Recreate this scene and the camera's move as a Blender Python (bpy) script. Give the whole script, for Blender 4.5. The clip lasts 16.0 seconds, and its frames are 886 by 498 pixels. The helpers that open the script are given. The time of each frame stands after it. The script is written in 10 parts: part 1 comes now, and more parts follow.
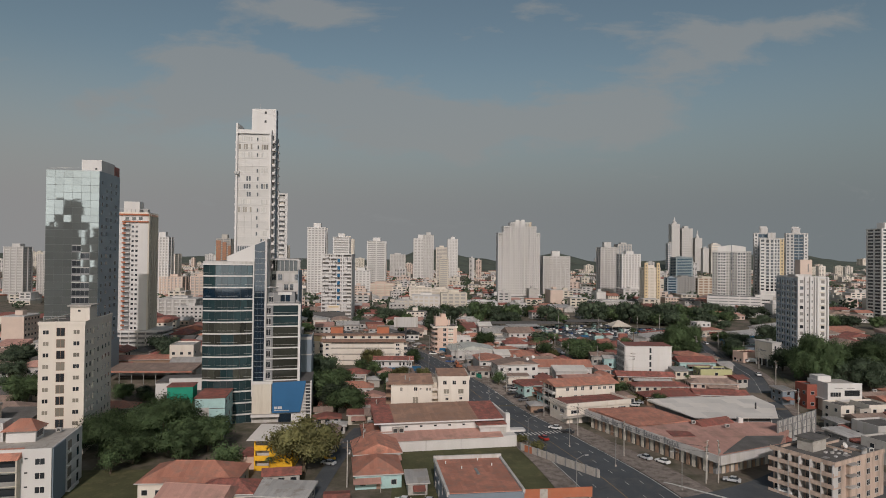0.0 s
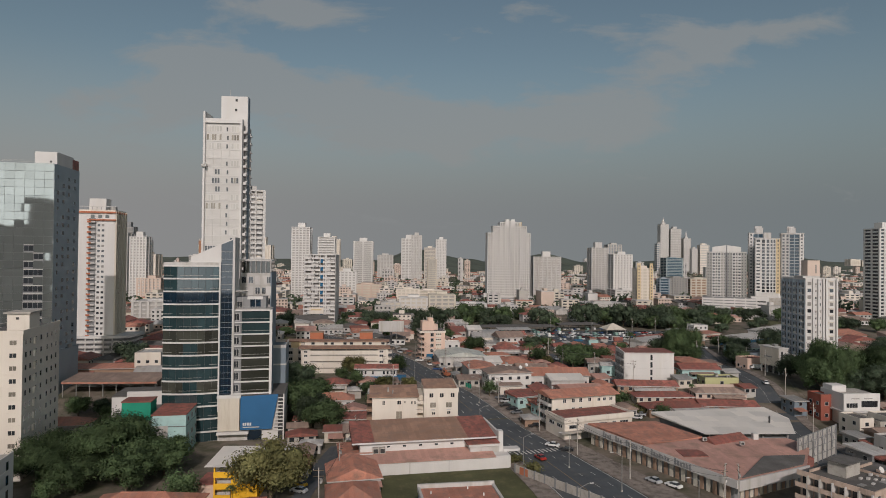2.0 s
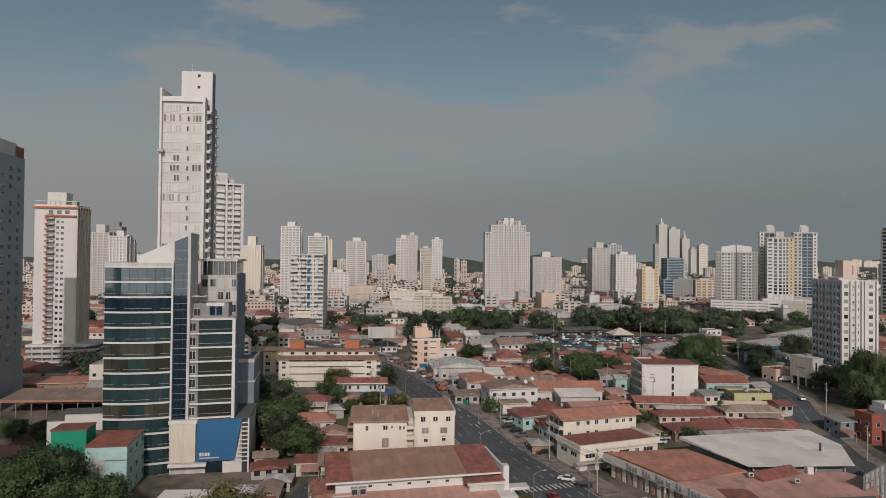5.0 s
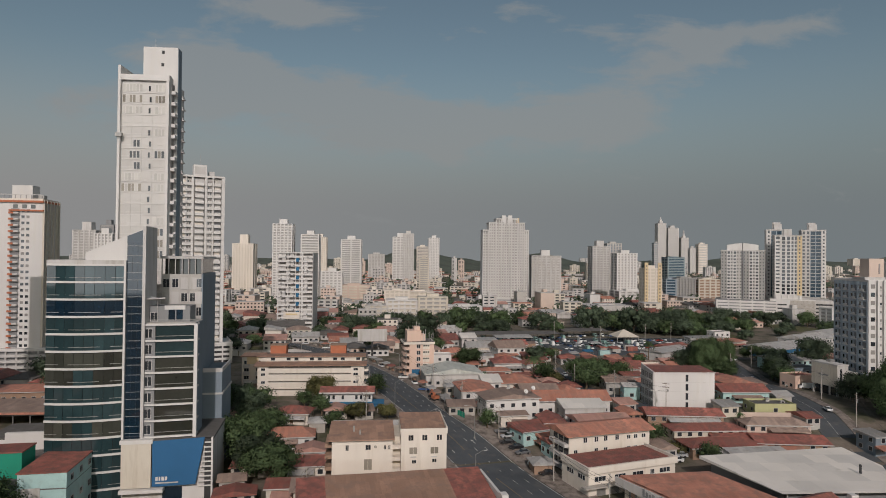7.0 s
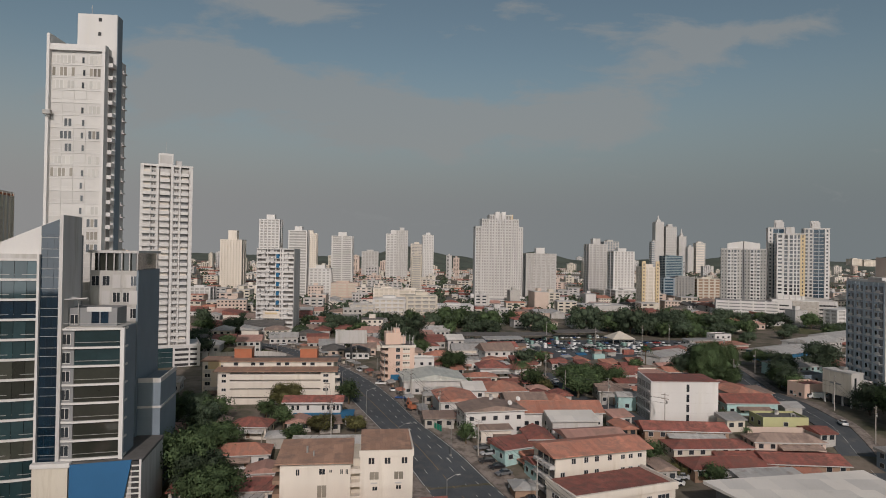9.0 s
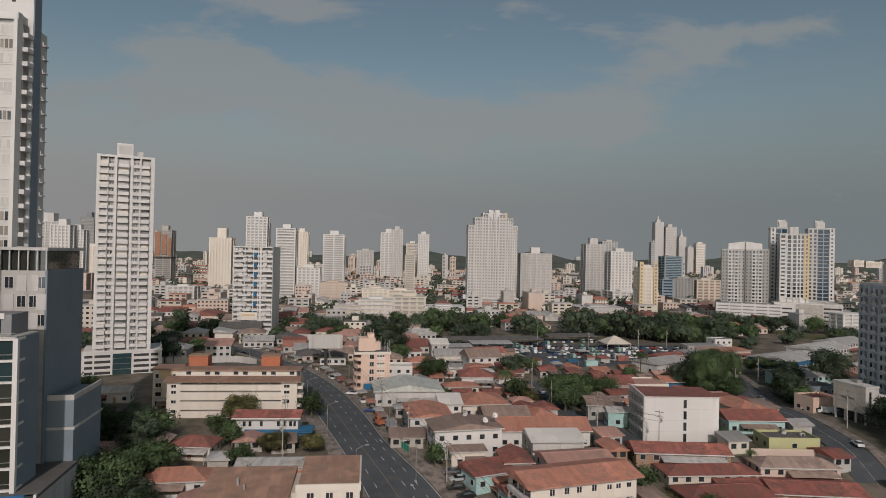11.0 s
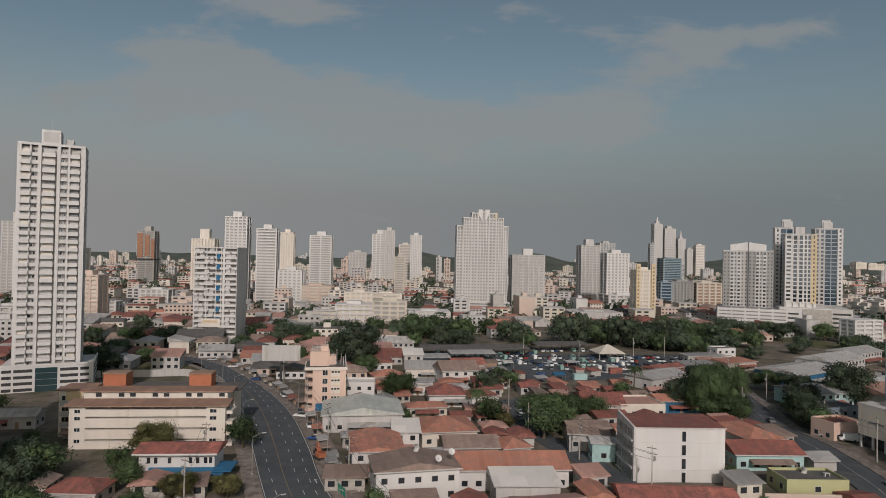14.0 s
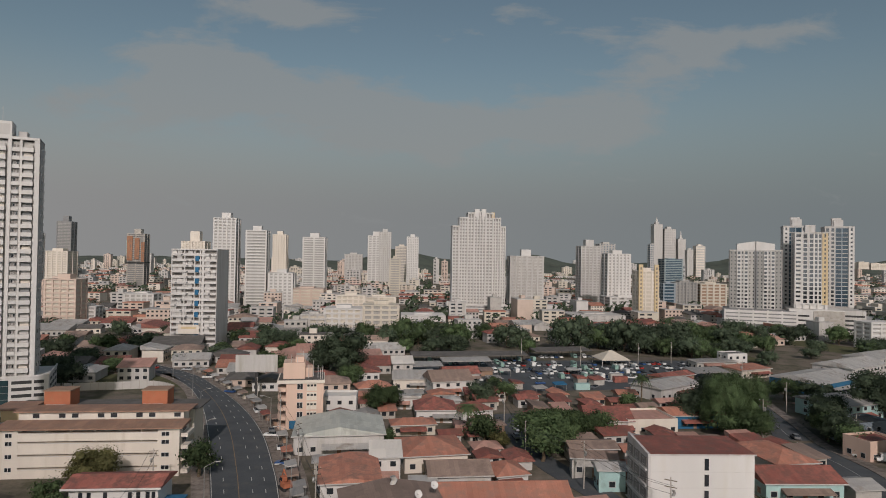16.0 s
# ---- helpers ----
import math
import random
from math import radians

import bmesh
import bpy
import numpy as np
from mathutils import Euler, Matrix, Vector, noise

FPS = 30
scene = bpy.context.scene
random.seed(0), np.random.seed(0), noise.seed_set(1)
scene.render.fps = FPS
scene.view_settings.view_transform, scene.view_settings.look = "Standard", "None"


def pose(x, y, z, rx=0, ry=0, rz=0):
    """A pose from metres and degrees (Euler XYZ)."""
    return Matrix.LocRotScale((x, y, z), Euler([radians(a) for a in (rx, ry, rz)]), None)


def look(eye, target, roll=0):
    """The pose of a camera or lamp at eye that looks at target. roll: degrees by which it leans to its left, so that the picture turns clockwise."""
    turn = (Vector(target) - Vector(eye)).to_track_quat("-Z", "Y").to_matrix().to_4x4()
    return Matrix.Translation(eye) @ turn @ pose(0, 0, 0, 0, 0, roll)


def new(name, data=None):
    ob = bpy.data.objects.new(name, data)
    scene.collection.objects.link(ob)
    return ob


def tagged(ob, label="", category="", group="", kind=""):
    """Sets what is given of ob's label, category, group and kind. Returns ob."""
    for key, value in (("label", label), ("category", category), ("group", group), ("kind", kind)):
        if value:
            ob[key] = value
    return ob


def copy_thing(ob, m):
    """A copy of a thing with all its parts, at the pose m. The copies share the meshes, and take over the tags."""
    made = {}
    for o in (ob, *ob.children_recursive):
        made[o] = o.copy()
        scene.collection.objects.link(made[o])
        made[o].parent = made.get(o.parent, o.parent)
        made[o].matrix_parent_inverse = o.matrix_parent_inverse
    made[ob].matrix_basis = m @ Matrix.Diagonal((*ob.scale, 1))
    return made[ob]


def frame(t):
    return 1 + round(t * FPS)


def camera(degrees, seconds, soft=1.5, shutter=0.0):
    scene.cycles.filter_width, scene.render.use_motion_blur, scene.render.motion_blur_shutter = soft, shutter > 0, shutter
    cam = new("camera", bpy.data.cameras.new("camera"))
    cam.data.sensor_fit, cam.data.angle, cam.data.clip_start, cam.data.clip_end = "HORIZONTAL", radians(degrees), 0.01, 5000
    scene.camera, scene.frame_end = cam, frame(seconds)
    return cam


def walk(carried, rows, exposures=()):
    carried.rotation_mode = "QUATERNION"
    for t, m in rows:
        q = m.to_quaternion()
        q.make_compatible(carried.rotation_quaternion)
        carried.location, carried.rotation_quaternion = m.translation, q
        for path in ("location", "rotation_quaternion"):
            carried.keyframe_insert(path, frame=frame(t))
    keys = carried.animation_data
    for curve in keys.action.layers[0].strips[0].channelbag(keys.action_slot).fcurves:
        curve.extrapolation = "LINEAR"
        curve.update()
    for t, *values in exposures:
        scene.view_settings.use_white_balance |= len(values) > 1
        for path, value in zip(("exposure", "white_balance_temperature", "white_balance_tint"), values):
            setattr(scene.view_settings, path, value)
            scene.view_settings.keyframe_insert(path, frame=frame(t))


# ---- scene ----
# camera: seconds, place, yaw, pitch, roll
cam = camera(71.0, 16.0, soft=0.95)
ROWS = [
    (0, -0.04, -0.05, 54.46, -0.022, 0.696, 0.614),
    (0.5, 0.12, 4.70, 54.46, -0.428, 0.707, 0.613),
    (1, 0.32, 9.61, 54.48, -0.941, 0.738, 0.631),
    (1.5, 0.61, 14.55, 54.48, -1.013, 0.733, 0.617),
    (2, 0.75, 19.58, 54.49, -1.064, 0.755, 0.605),
    (2.5, 0.90, 24.65, 54.52, -1.115, 0.747, 0.630),
    (3, 1.21, 29.77, 54.52, -1.169, 0.752, 0.578),
    (3.5, 1.47, 34.76, 54.52, -1.261, 0.783, 0.529),
    (4, 1.65, 39.83, 54.41, -1.321, 0.811, 0.537),
    (6.5, 3.37, 65.53, 53.74, -1.513, 0.822, 0.663),
    (7, 4.31, 70.56, 53.64, -1.596, 0.727, 0.626),
    (7.5, 5.69, 75.70, 53.61, -1.705, 0.630, 0.614),
    (8, 7.45, 80.76, 53.43, -1.805, 0.592, 0.710),
    (8.5, 9.37, 85.74, 53.28, -1.816, 0.581, 0.821),
    (9, 11.47, 90.82, 53.23, -1.817, 0.532, 0.922),
    (11.5, 22.91, 115.69, 53.34, -1.813, 0.480, 1.280),
    (12, 25.18, 120.74, 53.28, -1.821, 0.479, 1.390),
    (12.5, 27.58, 125.74, 53.32, -1.836, 0.469, 1.448),
    (13, 29.98, 130.72, 53.33, -1.820, 0.517, 1.415),
    (13.5, 31.95, 135.73, 53.28, -1.840, 0.612, 1.327),
    (14, 33.67, 140.83, 53.23, -1.851, 0.662, 1.207),
    (14.5, 35.03, 146.01, 53.13, -1.898, 0.746, 1.137),
    (15, 36.20, 151.10, 53.02, -1.924, 0.804, 1.085),
    (15.5, 37.11, 156.23, 52.85, -1.947, 0.838, 0.995),
    (16, 37.94, 161.34, 52.68, -1.939, 0.862, 0.909),
]


def cam_pose(x, y, z, yaw, pitch, roll):
    a, b = radians(yaw), radians(pitch)
    aim = (x - 50 * math.sin(a) * math.cos(b), y + 50 * math.cos(a) * math.cos(b), z + 50 * math.sin(b))
    return look((x, y, z), aim, roll)


walk(cam, [(r[0], cam_pose(*r[1:])) for r in ROWS], [(0.0, 0.0), (16.0, 0.0)])
# ---- light ----
SUN_EL, SUN_AZ = 32.0, 176.0          # degrees; azimuth clockwise from +y, where the sun stands
world = bpy.data.worlds.new("world")
scene.world = world
world.use_nodes = True
wn, wl = world.node_tree.nodes, world.node_tree.links
wn.clear()
sky = wn.new("ShaderNodeTexSky")
sky.sky_type, sky.sun_disc = "NISHITA", False
sky.sun_elevation, sky.sun_rotation = radians(SUN_EL), radians(SUN_AZ)
sky.air_density, sky.dust_density, sky.altitude = 1.0, 2.0, 50
coord = wn.new("ShaderNodeTexCoord")
sep0 = wn.new("ShaderNodeSeparateXYZ")
wl.new(coord.outputs["Generated"], sep0.inputs["Vector"])


def wmath(op, a, b):
    nd = wn.new("ShaderNodeMath")
    nd.operation = op
    for i, v in enumerate((a, b)):
        if isinstance(v, (int, float)):
            nd.inputs[i].default_value = v
        else:
            wl.new(v, nd.inputs[i])
    return nd.outputs["Value"]


# cloud sheets laid out on the sky by bearing (x / y) and height (z / y)
ahead = wmath("MAXIMUM", wmath("ABSOLUTE", sep0.outputs["Y"], 0.0), 0.05)
plane = wn.new("ShaderNodeCombineXYZ")
wl.new(wmath("DIVIDE", sep0.outputs["X"], ahead), plane.inputs["X"])
wl.new(wmath("DIVIDE", sep0.outputs["Z"], ahead), plane.inputs["Y"])


def wisps(turn, sx, sy, loc, detail, rough, warp):
    mp = wn.new("ShaderNodeMapping")
    mp.inputs["Rotation"].default_value = (0, 0, radians(turn))
    mp.inputs["Scale"].default_value = (sx, sy, 1)
    mp.inputs["Location"].default_value = loc
    wl.new(plane.outputs["Vector"], mp.inputs["Vector"])
    nz = wn.new("ShaderNodeTexNoise")
    nz.inputs["Scale"].default_value, nz.inputs["Detail"].default_value = 1.0, detail
    nz.inputs["Roughness"].default_value, nz.inputs["Distortion"].default_value = rough, warp
    wl.new(mp.outputs["Vector"], nz.inputs["Vector"])
    return nz.outputs["Fac"]


def bank(x, y, rx, ry, turn):
    """A soft oval cloud bank round a bearing."""
    mv = wn.new("ShaderNodeVectorMath")
    mv.operation = "SUBTRACT"
    wl.new(plane.outputs["Vector"], mv.inputs[0])
    mv.inputs[1].default_value = (x, y, 0)
    mp = wn.new("ShaderNodeMapping")
    mp.vector_type = "TEXTURE"
    mp.inputs["Rotation"].default_value = (0, 0, radians(turn))
    mp.inputs["Scale"].default_value = (rx, ry, 1)
    wl.new(mv.outputs["Vector"], mp.inputs["Vector"])
    gr = wn.new("ShaderNodeTexGradient")
    gr.gradient_type = "QUADRATIC_SPHERE"
    wl.new(mp.outputs["Vector"], gr.inputs["Vector"])
    return wmath("POWER", gr.outputs["Fac"], 0.6)


cover = wmath("MULTIPLY", wmath("SUBTRACT", wisps(-12, 4.2, 11, (3.1, 1.7, 0), 8, 0.6, 0.5), 0.5), 2.0)
cover = wmath("ADD", cover, wmath("MULTIPLY", wmath("SUBTRACT", wisps(-8, 9, 24, (1.4, 4.2, 0), 7, 0.62, 0.35), 0.5), 0.9))
for *args, much in ((-0.36, 0.30, 0.21, 0.085, -10, 1.0), (-0.16, 0.25, 0.32, 0.085, -9, 0.75), (-0.58, 0.243, 0.15, 0.035, 8, 0.55), (-0.46, 0.235, 0.24, 0.06, 4, 0.65),
                    (-0.23, 0.40, 0.22, 0.06, -9, 0.85), (0.34, 0.30, 0.3, 0.11, 10, 0.58), (0.58, 0.385, 0.32, 0.06, 12, 0.65), (0.2, 0.22, 0.42, 0.09, 4, 0.6), (-0.1, 0.19, 0.6, 0.07, 2, 0.6), (0.13, 0.41, 0.12, 0.03, -8, 0.4)):
    cover = wmath("ADD", cover, wmath("MULTIPLY", bank(*args), much))
ramp = wn.new("ShaderNodeValToRGB")
ramp.color_ramp.elements[0].position, ramp.color_ramp.elements[1].position = 0.28, 0.62
ramp.color_ramp.elements[0].color, ramp.color_ramp.elements[1].color = (0, 0, 0, 1), (1, 1, 1, 1)
wl.new(cover, ramp.inputs["Fac"])
sep = wn.new("ShaderNodeSeparateXYZ")
wl.new(coord.outputs["Generated"], sep.inputs["Vector"])
haze = wn.new("ShaderNodeMapRange")
haze.inputs["From Min"].default_value, haze.inputs["From Max"].default_value = 0.06, 0.31
haze.inputs["To Min"].default_value, haze.inputs["To Max"].default_value = 1.0, 0.0
haze.interpolation_type = "SMOOTHSTEP"
wl.new(sep.outputs["Z"], haze.inputs["Value"])
tint = wn.new("ShaderNodeMix")
tint.data_type = "RGBA"
# the haze is brighter on the sun's side of the sky
side = wn.new("ShaderNodeMapRange")
side.inputs["From Min"].default_value, side.inputs["From Max"].default_value = 0.1, -1.0
side.inputs["To Min"].default_value, side.inputs["To Max"].default_value = 1.0, 8.5
wl.new(sep.outputs["Y"], side.inputs["Value"])
glow = wn.new("ShaderNodeVectorMath")
glow.operation = "SCALE"
# warmer and paler to one side, cooler and deeper to the other
span = wn.new("ShaderNodeMapRange")
span.inputs["From Min"].default_value, span.inputs["From Max"].default_value = -0.55, 0.55
wl.new(sep.outputs["X"], span.inputs["Value"])
veil = wn.new("ShaderNodeMix")
veil.data_type = "RGBA"
veil.inputs["A"].default_value, veil.inputs["B"].default_value = (2.58, 2.56, 2.56, 1), (1.72, 1.94, 2.03, 1)
wl.new(span.outputs["Result"], veil.inputs["Factor"])
wl.new(veil.outputs["Result"], glow.inputs[0])
wl.new(side.outputs["Result"], glow.inputs["Scale"])
wl.new(glow.outputs["Vector"], tint.inputs["B"])
# sky toned towards the hazy grey of the horizon
tone = wn.new("ShaderNodeMix")
tone.data_type, tone.blend_type = "RGBA", "MULTIPLY"
tone.inputs["Factor"].default_value = 1.0
tone.inputs["B"].default_value = (0.735, 0.70, 0.575, 1)
wl.new(sky.outputs["Color"], tone.inputs["A"])
wl.new(tone.outputs["Result"], tint.inputs["A"])
wl.new(haze.outputs["Result"], tint.inputs["Factor"])
clouds = wn.new("ShaderNodeMix")
clouds.data_type = "RGBA"
clouds.inputs["B"].default_value = (2.55, 2.64, 2.66, 1)
cf = wn.new("ShaderNodeMath")
cf.operation = "MULTIPLY"
cf.inputs[1].default_value = 0.72
wl.new(ramp.outputs["Color"], cf.inputs[0])
wl.new(cf.outputs["Value"], clouds.inputs["Factor"])
wl.new(tint.outputs["Result"], clouds.inputs["A"])
bg = wn.new("ShaderNodeBackground")
bg.inputs["Strength"].default_value = 0.1
wl.new(clouds.outputs["Result"], bg.inputs["Color"])
wout = wn.new("ShaderNodeOutputWorld")
wl.new(bg.outputs["Background"], wout.inputs["Surface"])

sun_data = bpy.data.lights.new("sun", "SUN")
sun_data.energy, sun_data.angle, sun_data.color = 2.2, radians(0.6), (1.0, 0.905, 0.895)
sun = new("sun", sun_data)
sa, se = radians(SUN_AZ), radians(SUN_EL)
sun.matrix_world = look((0, 0, 300), (-math.sin(sa) * math.cos(se), -math.cos(sa) * math.cos(se), 300 - math.sin(se)))


# ---- materials ----
def mat(name, col, rough=0.85, metal=0.0, var=0.12, scale=0.35, fine=6.0, bump=0.0, spec=0.3, dirt=None, dirt_at=0.62, per_object=0.0, streak=False, wave=None, sheets=None):
    """A worn surface: a base colour varied at two scales, an optional stain colour, streaks, relief or ribs."""
    m = bpy.data.materials.new(name)
    m.use_nodes = True
    n, l = m.node_tree.nodes, m.node_tree.links
    b = n["Principled BSDF"]
    b.inputs["Roughness"].default_value, b.inputs["Metallic"].default_value = rough, metal
    b.inputs["Specular IOR Level"].default_value = spec
    tc = n.new("ShaderNodeTexCoord")
    big, small = n.new("ShaderNodeTexNoise"), n.new("ShaderNodeTexNoise")
    big.inputs["Scale"].default_value, small.inputs["Scale"].default_value = scale, fine
    big.inputs["Detail"].default_value, small.inputs["Detail"].default_value = 5, 4
    src = tc.outputs["Object"]
    if streak:
        mp = n.new("ShaderNodeMapping")
        mp.inputs["Scale"].default_value = (1, 1, 0.12)
        l.new(src, mp.inputs["Vector"])
        l.new(mp.outputs["Vector"], big.inputs["Vector"])
    else:
        l.new(src, big.inputs["Vector"])
    l.new(src, small.inputs["Vector"])
    add = n.new("ShaderNodeMath")
    add.operation = "MULTIPLY_ADD"
    l.new(small.outputs["Fac"], add.inputs[0])
    add.inputs[1].default_value = 0.5
    l.new(big.outputs["Fac"], add.inputs[2])
    mr = n.new("ShaderNodeMapRange")
    mr.inputs["From Min"].default_value, mr.inputs["From Max"].default_value = 0.45, 1.05
    mr.inputs["To Min"].default_value, mr.inputs["To Max"].default_value = 1 - var, 1 + var * 0.6
    l.new(add.outputs["Value"], mr.inputs["Value"])
    val = mr.outputs["Result"]
    if per_object:
        oi = n.new("ShaderNodeObjectInfo")
        pr = n.new("ShaderNodeMapRange")
        pr.inputs["To Min"].default_value, pr.inputs["To Max"].default_value = 1 - per_object, 1 + per_object * 0.5
        l.new(oi.outputs["Random"], pr.inputs["Value"])
        mu = n.new("ShaderNodeMath")
        mu.operation = "MULTIPLY"
        l.new(val, mu.inputs[0])
        l.new(pr.outputs["Result"], mu.inputs[1])
        val = mu.outputs["Value"]
    vm = n.new("ShaderNodeMix")
    vm.data_type, vm.blend_type = "RGBA", "MULTIPLY"
    vm.inputs["Factor"].default_value = 1.0
    vm.inputs["A"].default_value = (*col, 1)
    l.new(val, vm.inputs["B"])
    out = vm.outputs["Result"]
    if sheets:
        # single sheets of other age and tone, in rows
        bk = n.new("ShaderNodeTexBrick")
        bk.inputs["Scale"].default_value = 1.0
        bk.inputs["Brick Width"].default_value, bk.inputs["Row Height"].default_value = sheets[0], sheets[1]
        bk.inputs["Mortar Size"].default_value, bk.inputs["Mortar Smooth"].default_value = 0.03, 0.2
        bk.inputs["Color1"].default_value, bk.inputs["Color2"].default_value = (0.62, 0.62, 0.64, 1), (1.22, 1.18, 1.15, 1)
        bk.inputs["Mortar"].default_value = (0.6, 0.58, 0.55, 1)
        l.new(src, bk.inputs["Vector"])
        sm = n.new("ShaderNodeMix")
        sm.data_type, sm.blend_type = "RGBA", "MULTIPLY"
        sm.inputs["Factor"].default_value = sheets[2]
        l.new(out, sm.inputs["A"])
        l.new(bk.outputs["Color"], sm.inputs["B"])
        out = sm.outputs["Result"]
    if dirt:
        st = n.new("ShaderNodeTexNoise")
        st.inputs["Scale"].default_value, st.inputs["Detail"].default_value, st.inputs["Roughness"].default_value = scale * 2.3, 7, 0.65
        l.new(src if not streak else mp.outputs["Vector"], st.inputs["Vector"])
        rp = n.new("ShaderNodeValToRGB")
        rp.color_ramp.elements[0].position, rp.color_ramp.elements[1].position = dirt_at - 0.1, dirt_at + 0.1
        l.new(st.outputs["Fac"], rp.inputs["Fac"])
        dm = n.new("ShaderNodeMix")
        dm.data_type = "RGBA"
        l.new(rp.outputs["Color"], dm.inputs["Factor"])
        l.new(out, dm.inputs["A"])
        dm.inputs["B"].default_value = (*dirt, 1)
        out = dm.outputs["Result"]
    l.new(out, b.inputs["Base Color"])
    if wave or bump:
        bp = n.new("ShaderNodeBump")
        bp.inputs["Strength"].default_value = 0.5
        bp.inputs["Distance"].default_value = wave[1] if wave else bump
        if wave:
            wv = n.new("ShaderNodeTexWave")
            wv.bands_direction = wave[2] if len(wave) > 2 else "X"
            wv.inputs["Scale"].default_value = wave[0]
            l.new(src, wv.inputs["Vector"])
            l.new(wv.outputs["Fac"], bp.inputs["Height"])
        else:
            l.new(small.outputs["Fac"], bp.inputs["Height"])
        l.new(bp.outputs["Normal"], b.inputs["Normal"])
    return m


def glass(name, col, rough=0.06, per_object=0.3, metal=0.0, spec=0.8):
    """Dark window glass that mirrors its surroundings."""
    m = mat(name, col, rough=rough, metal=metal, var=0.25, scale=0.2, fine=1.5, spec=spec, per_object=per_object)
    return m


M = {}
M["white"] = mat("white_paint", (0.575, 0.555, 0.53), var=0.14, scale=0.15, streak=True, dirt=(0.54, 0.515, 0.475), dirt_at=0.63)
M["white2"] = mat("aged_white_paint", (0.49, 0.47, 0.45), var=0.18, scale=0.2, streak=True, dirt=(0.37, 0.35, 0.31), dirt_at=0.58)
M["cream"] = mat("cream_paint", (0.635, 0.575, 0.5), var=0.12, scale=0.2, streak=True, dirt=(0.54, 0.475, 0.395), dirt_at=0.64)
M["beige"] = mat("beige_paint", (0.54, 0.49, 0.41), var=0.14, scale=0.2, streak=True, dirt=(0.42, 0.36, 0.28), dirt_at=0.66)
M["pink"] = mat("salmon_paint", (0.62, 0.45, 0.36), var=0.12, scale=0.2, streak=True, dirt=(0.5, 0.37, 0.3), dirt_at=0.7)
M["peach"] = mat("peach_paint", (0.54, 0.43, 0.36), var=0.12, scale=0.2)
M["peach_worn"] = mat("weathered_peach_paint", (0.5, 0.38, 0.305), var=0.22, scale=0.25, streak=True, dirt=(0.3, 0.235, 0.19), dirt_at=0.56)
M["ochre"] = mat("ochre_paint", (0.56, 0.44, 0.27), var=0.12, scale=0.2)
M["yellow"] = mat("yellow_paint", (0.75, 0.42, 0.03), var=0.12, scale=0.3)
M["lime"] = mat("pale_lime_paint", (0.4, 0.39, 0.21), var=0.12, scale=0.3, dirt=(0.4, 0.4, 0.2))
M["teal"] = mat("pale_teal_paint", (0.36, 0.52, 0.5), var=0.14, scale=0.3, dirt=(0.3, 0.4, 0.38))
M["green"] = mat("green_paint", (0.02, 0.25, 0.16), var=0.12, scale=0.3)
M["blue"] = mat("blue_paint", (0.03, 0.13, 0.24), var=0.1, scale=0.3)
M["grey"] = mat("grey_render", (0.42, 0.4, 0.37), var=0.16, scale=0.25, dirt=(0.28, 0.27, 0.25))
# grey for far tower cores: dim recesses paled as distance haze would
M["softgrey"] = mat("hazed_core_grey", (0.36, 0.347, 0.325), var=0.15, scale=0.25, streak=True)
M["midgrey"] = mat("mid_grey_render", (0.29, 0.283, 0.265), var=0.14, scale=0.25, streak=True)
M["tan_glass"] = mat("tan_blinds_behind_glass", (0.24, 0.215, 0.175), rough=0.2, var=0.2, scale=0.5, spec=0.5, per_object=0.4)
M["facade"] = mat("pale_facade_panel", (0.51, 0.49, 0.46), rough=0.5, var=0.1, scale=0.3, per_object=0.08)
M["frost"] = mat("frosted_glass", (0.5, 0.48, 0.44), rough=0.25, var=0.12, scale=0.5, spec=0.5, per_object=0.2)
M["sky_clad"] = mat("blue_grey_panel", (0.27, 0.315, 0.345), rough=0.5, var=0.1, scale=0.2)
# white wall tinted with the blue of skylit shade, for a tower flank
M["pale_blue"] = mat("blue_shade_render", (0.4, 0.45, 0.49), var=0.12, scale=0.25, streak=True)
M["dkgrey"] = mat("dark_grey_render", (0.22, 0.22, 0.22), var=0.16, scale=0.25)
M["slate"] = mat("bluish_grey_wall", (0.18, 0.215, 0.245), var=0.1, scale=0.25)
M["concrete"] = mat("concrete", (0.4, 0.37, 0.33), var=0.2, scale=0.4, bump=0.02, dirt=(0.24, 0.22, 0.19))
M["ltgrey"] = mat("light_grey_paint", (0.47, 0.45, 0.425), var=0.14, scale=0.25, streak=True, dirt=(0.36, 0.34, 0.31), dirt_at=0.66)
M["orange"] = mat("rust_orange_paint", (0.4, 0.14, 0.075), var=0.15, scale=0.4, dirt=(0.35, 0.16, 0.09))
M["net"] = mat("rust_orange_netting", (0.34, 0.165, 0.095), rough=0.95, var=0.3, scale=0.15, dirt=(0.2, 0.14, 0.11), dirt_at=0.55)
M["brick_red"] = mat("brick_red_paint", (0.27, 0.085, 0.06), var=0.15, scale=0.4)
M["brown"] = mat("brown_paint", (0.3, 0.2, 0.14), var=0.15, scale=0.4)
M["roof_red"] = mat("red_sheet_roof", (0.34, 0.125, 0.098), rough=0.7, var=0.35, scale=0.22, dirt=(0.17, 0.085, 0.068), dirt_at=0.53, wave=(1.6, 0.05), sheets=(1.1, 5.5, 0.41), per_object=0.3)
M["roof_orange"] = mat("faded_orange_roof", (0.49, 0.22, 0.152), rough=0.75, var=0.3, scale=0.2, dirt=(0.29, 0.165, 0.125), dirt_at=0.56, wave=(1.6, 0.05), sheets=(1.1, 5.5, 0.39), per_object=0.2)
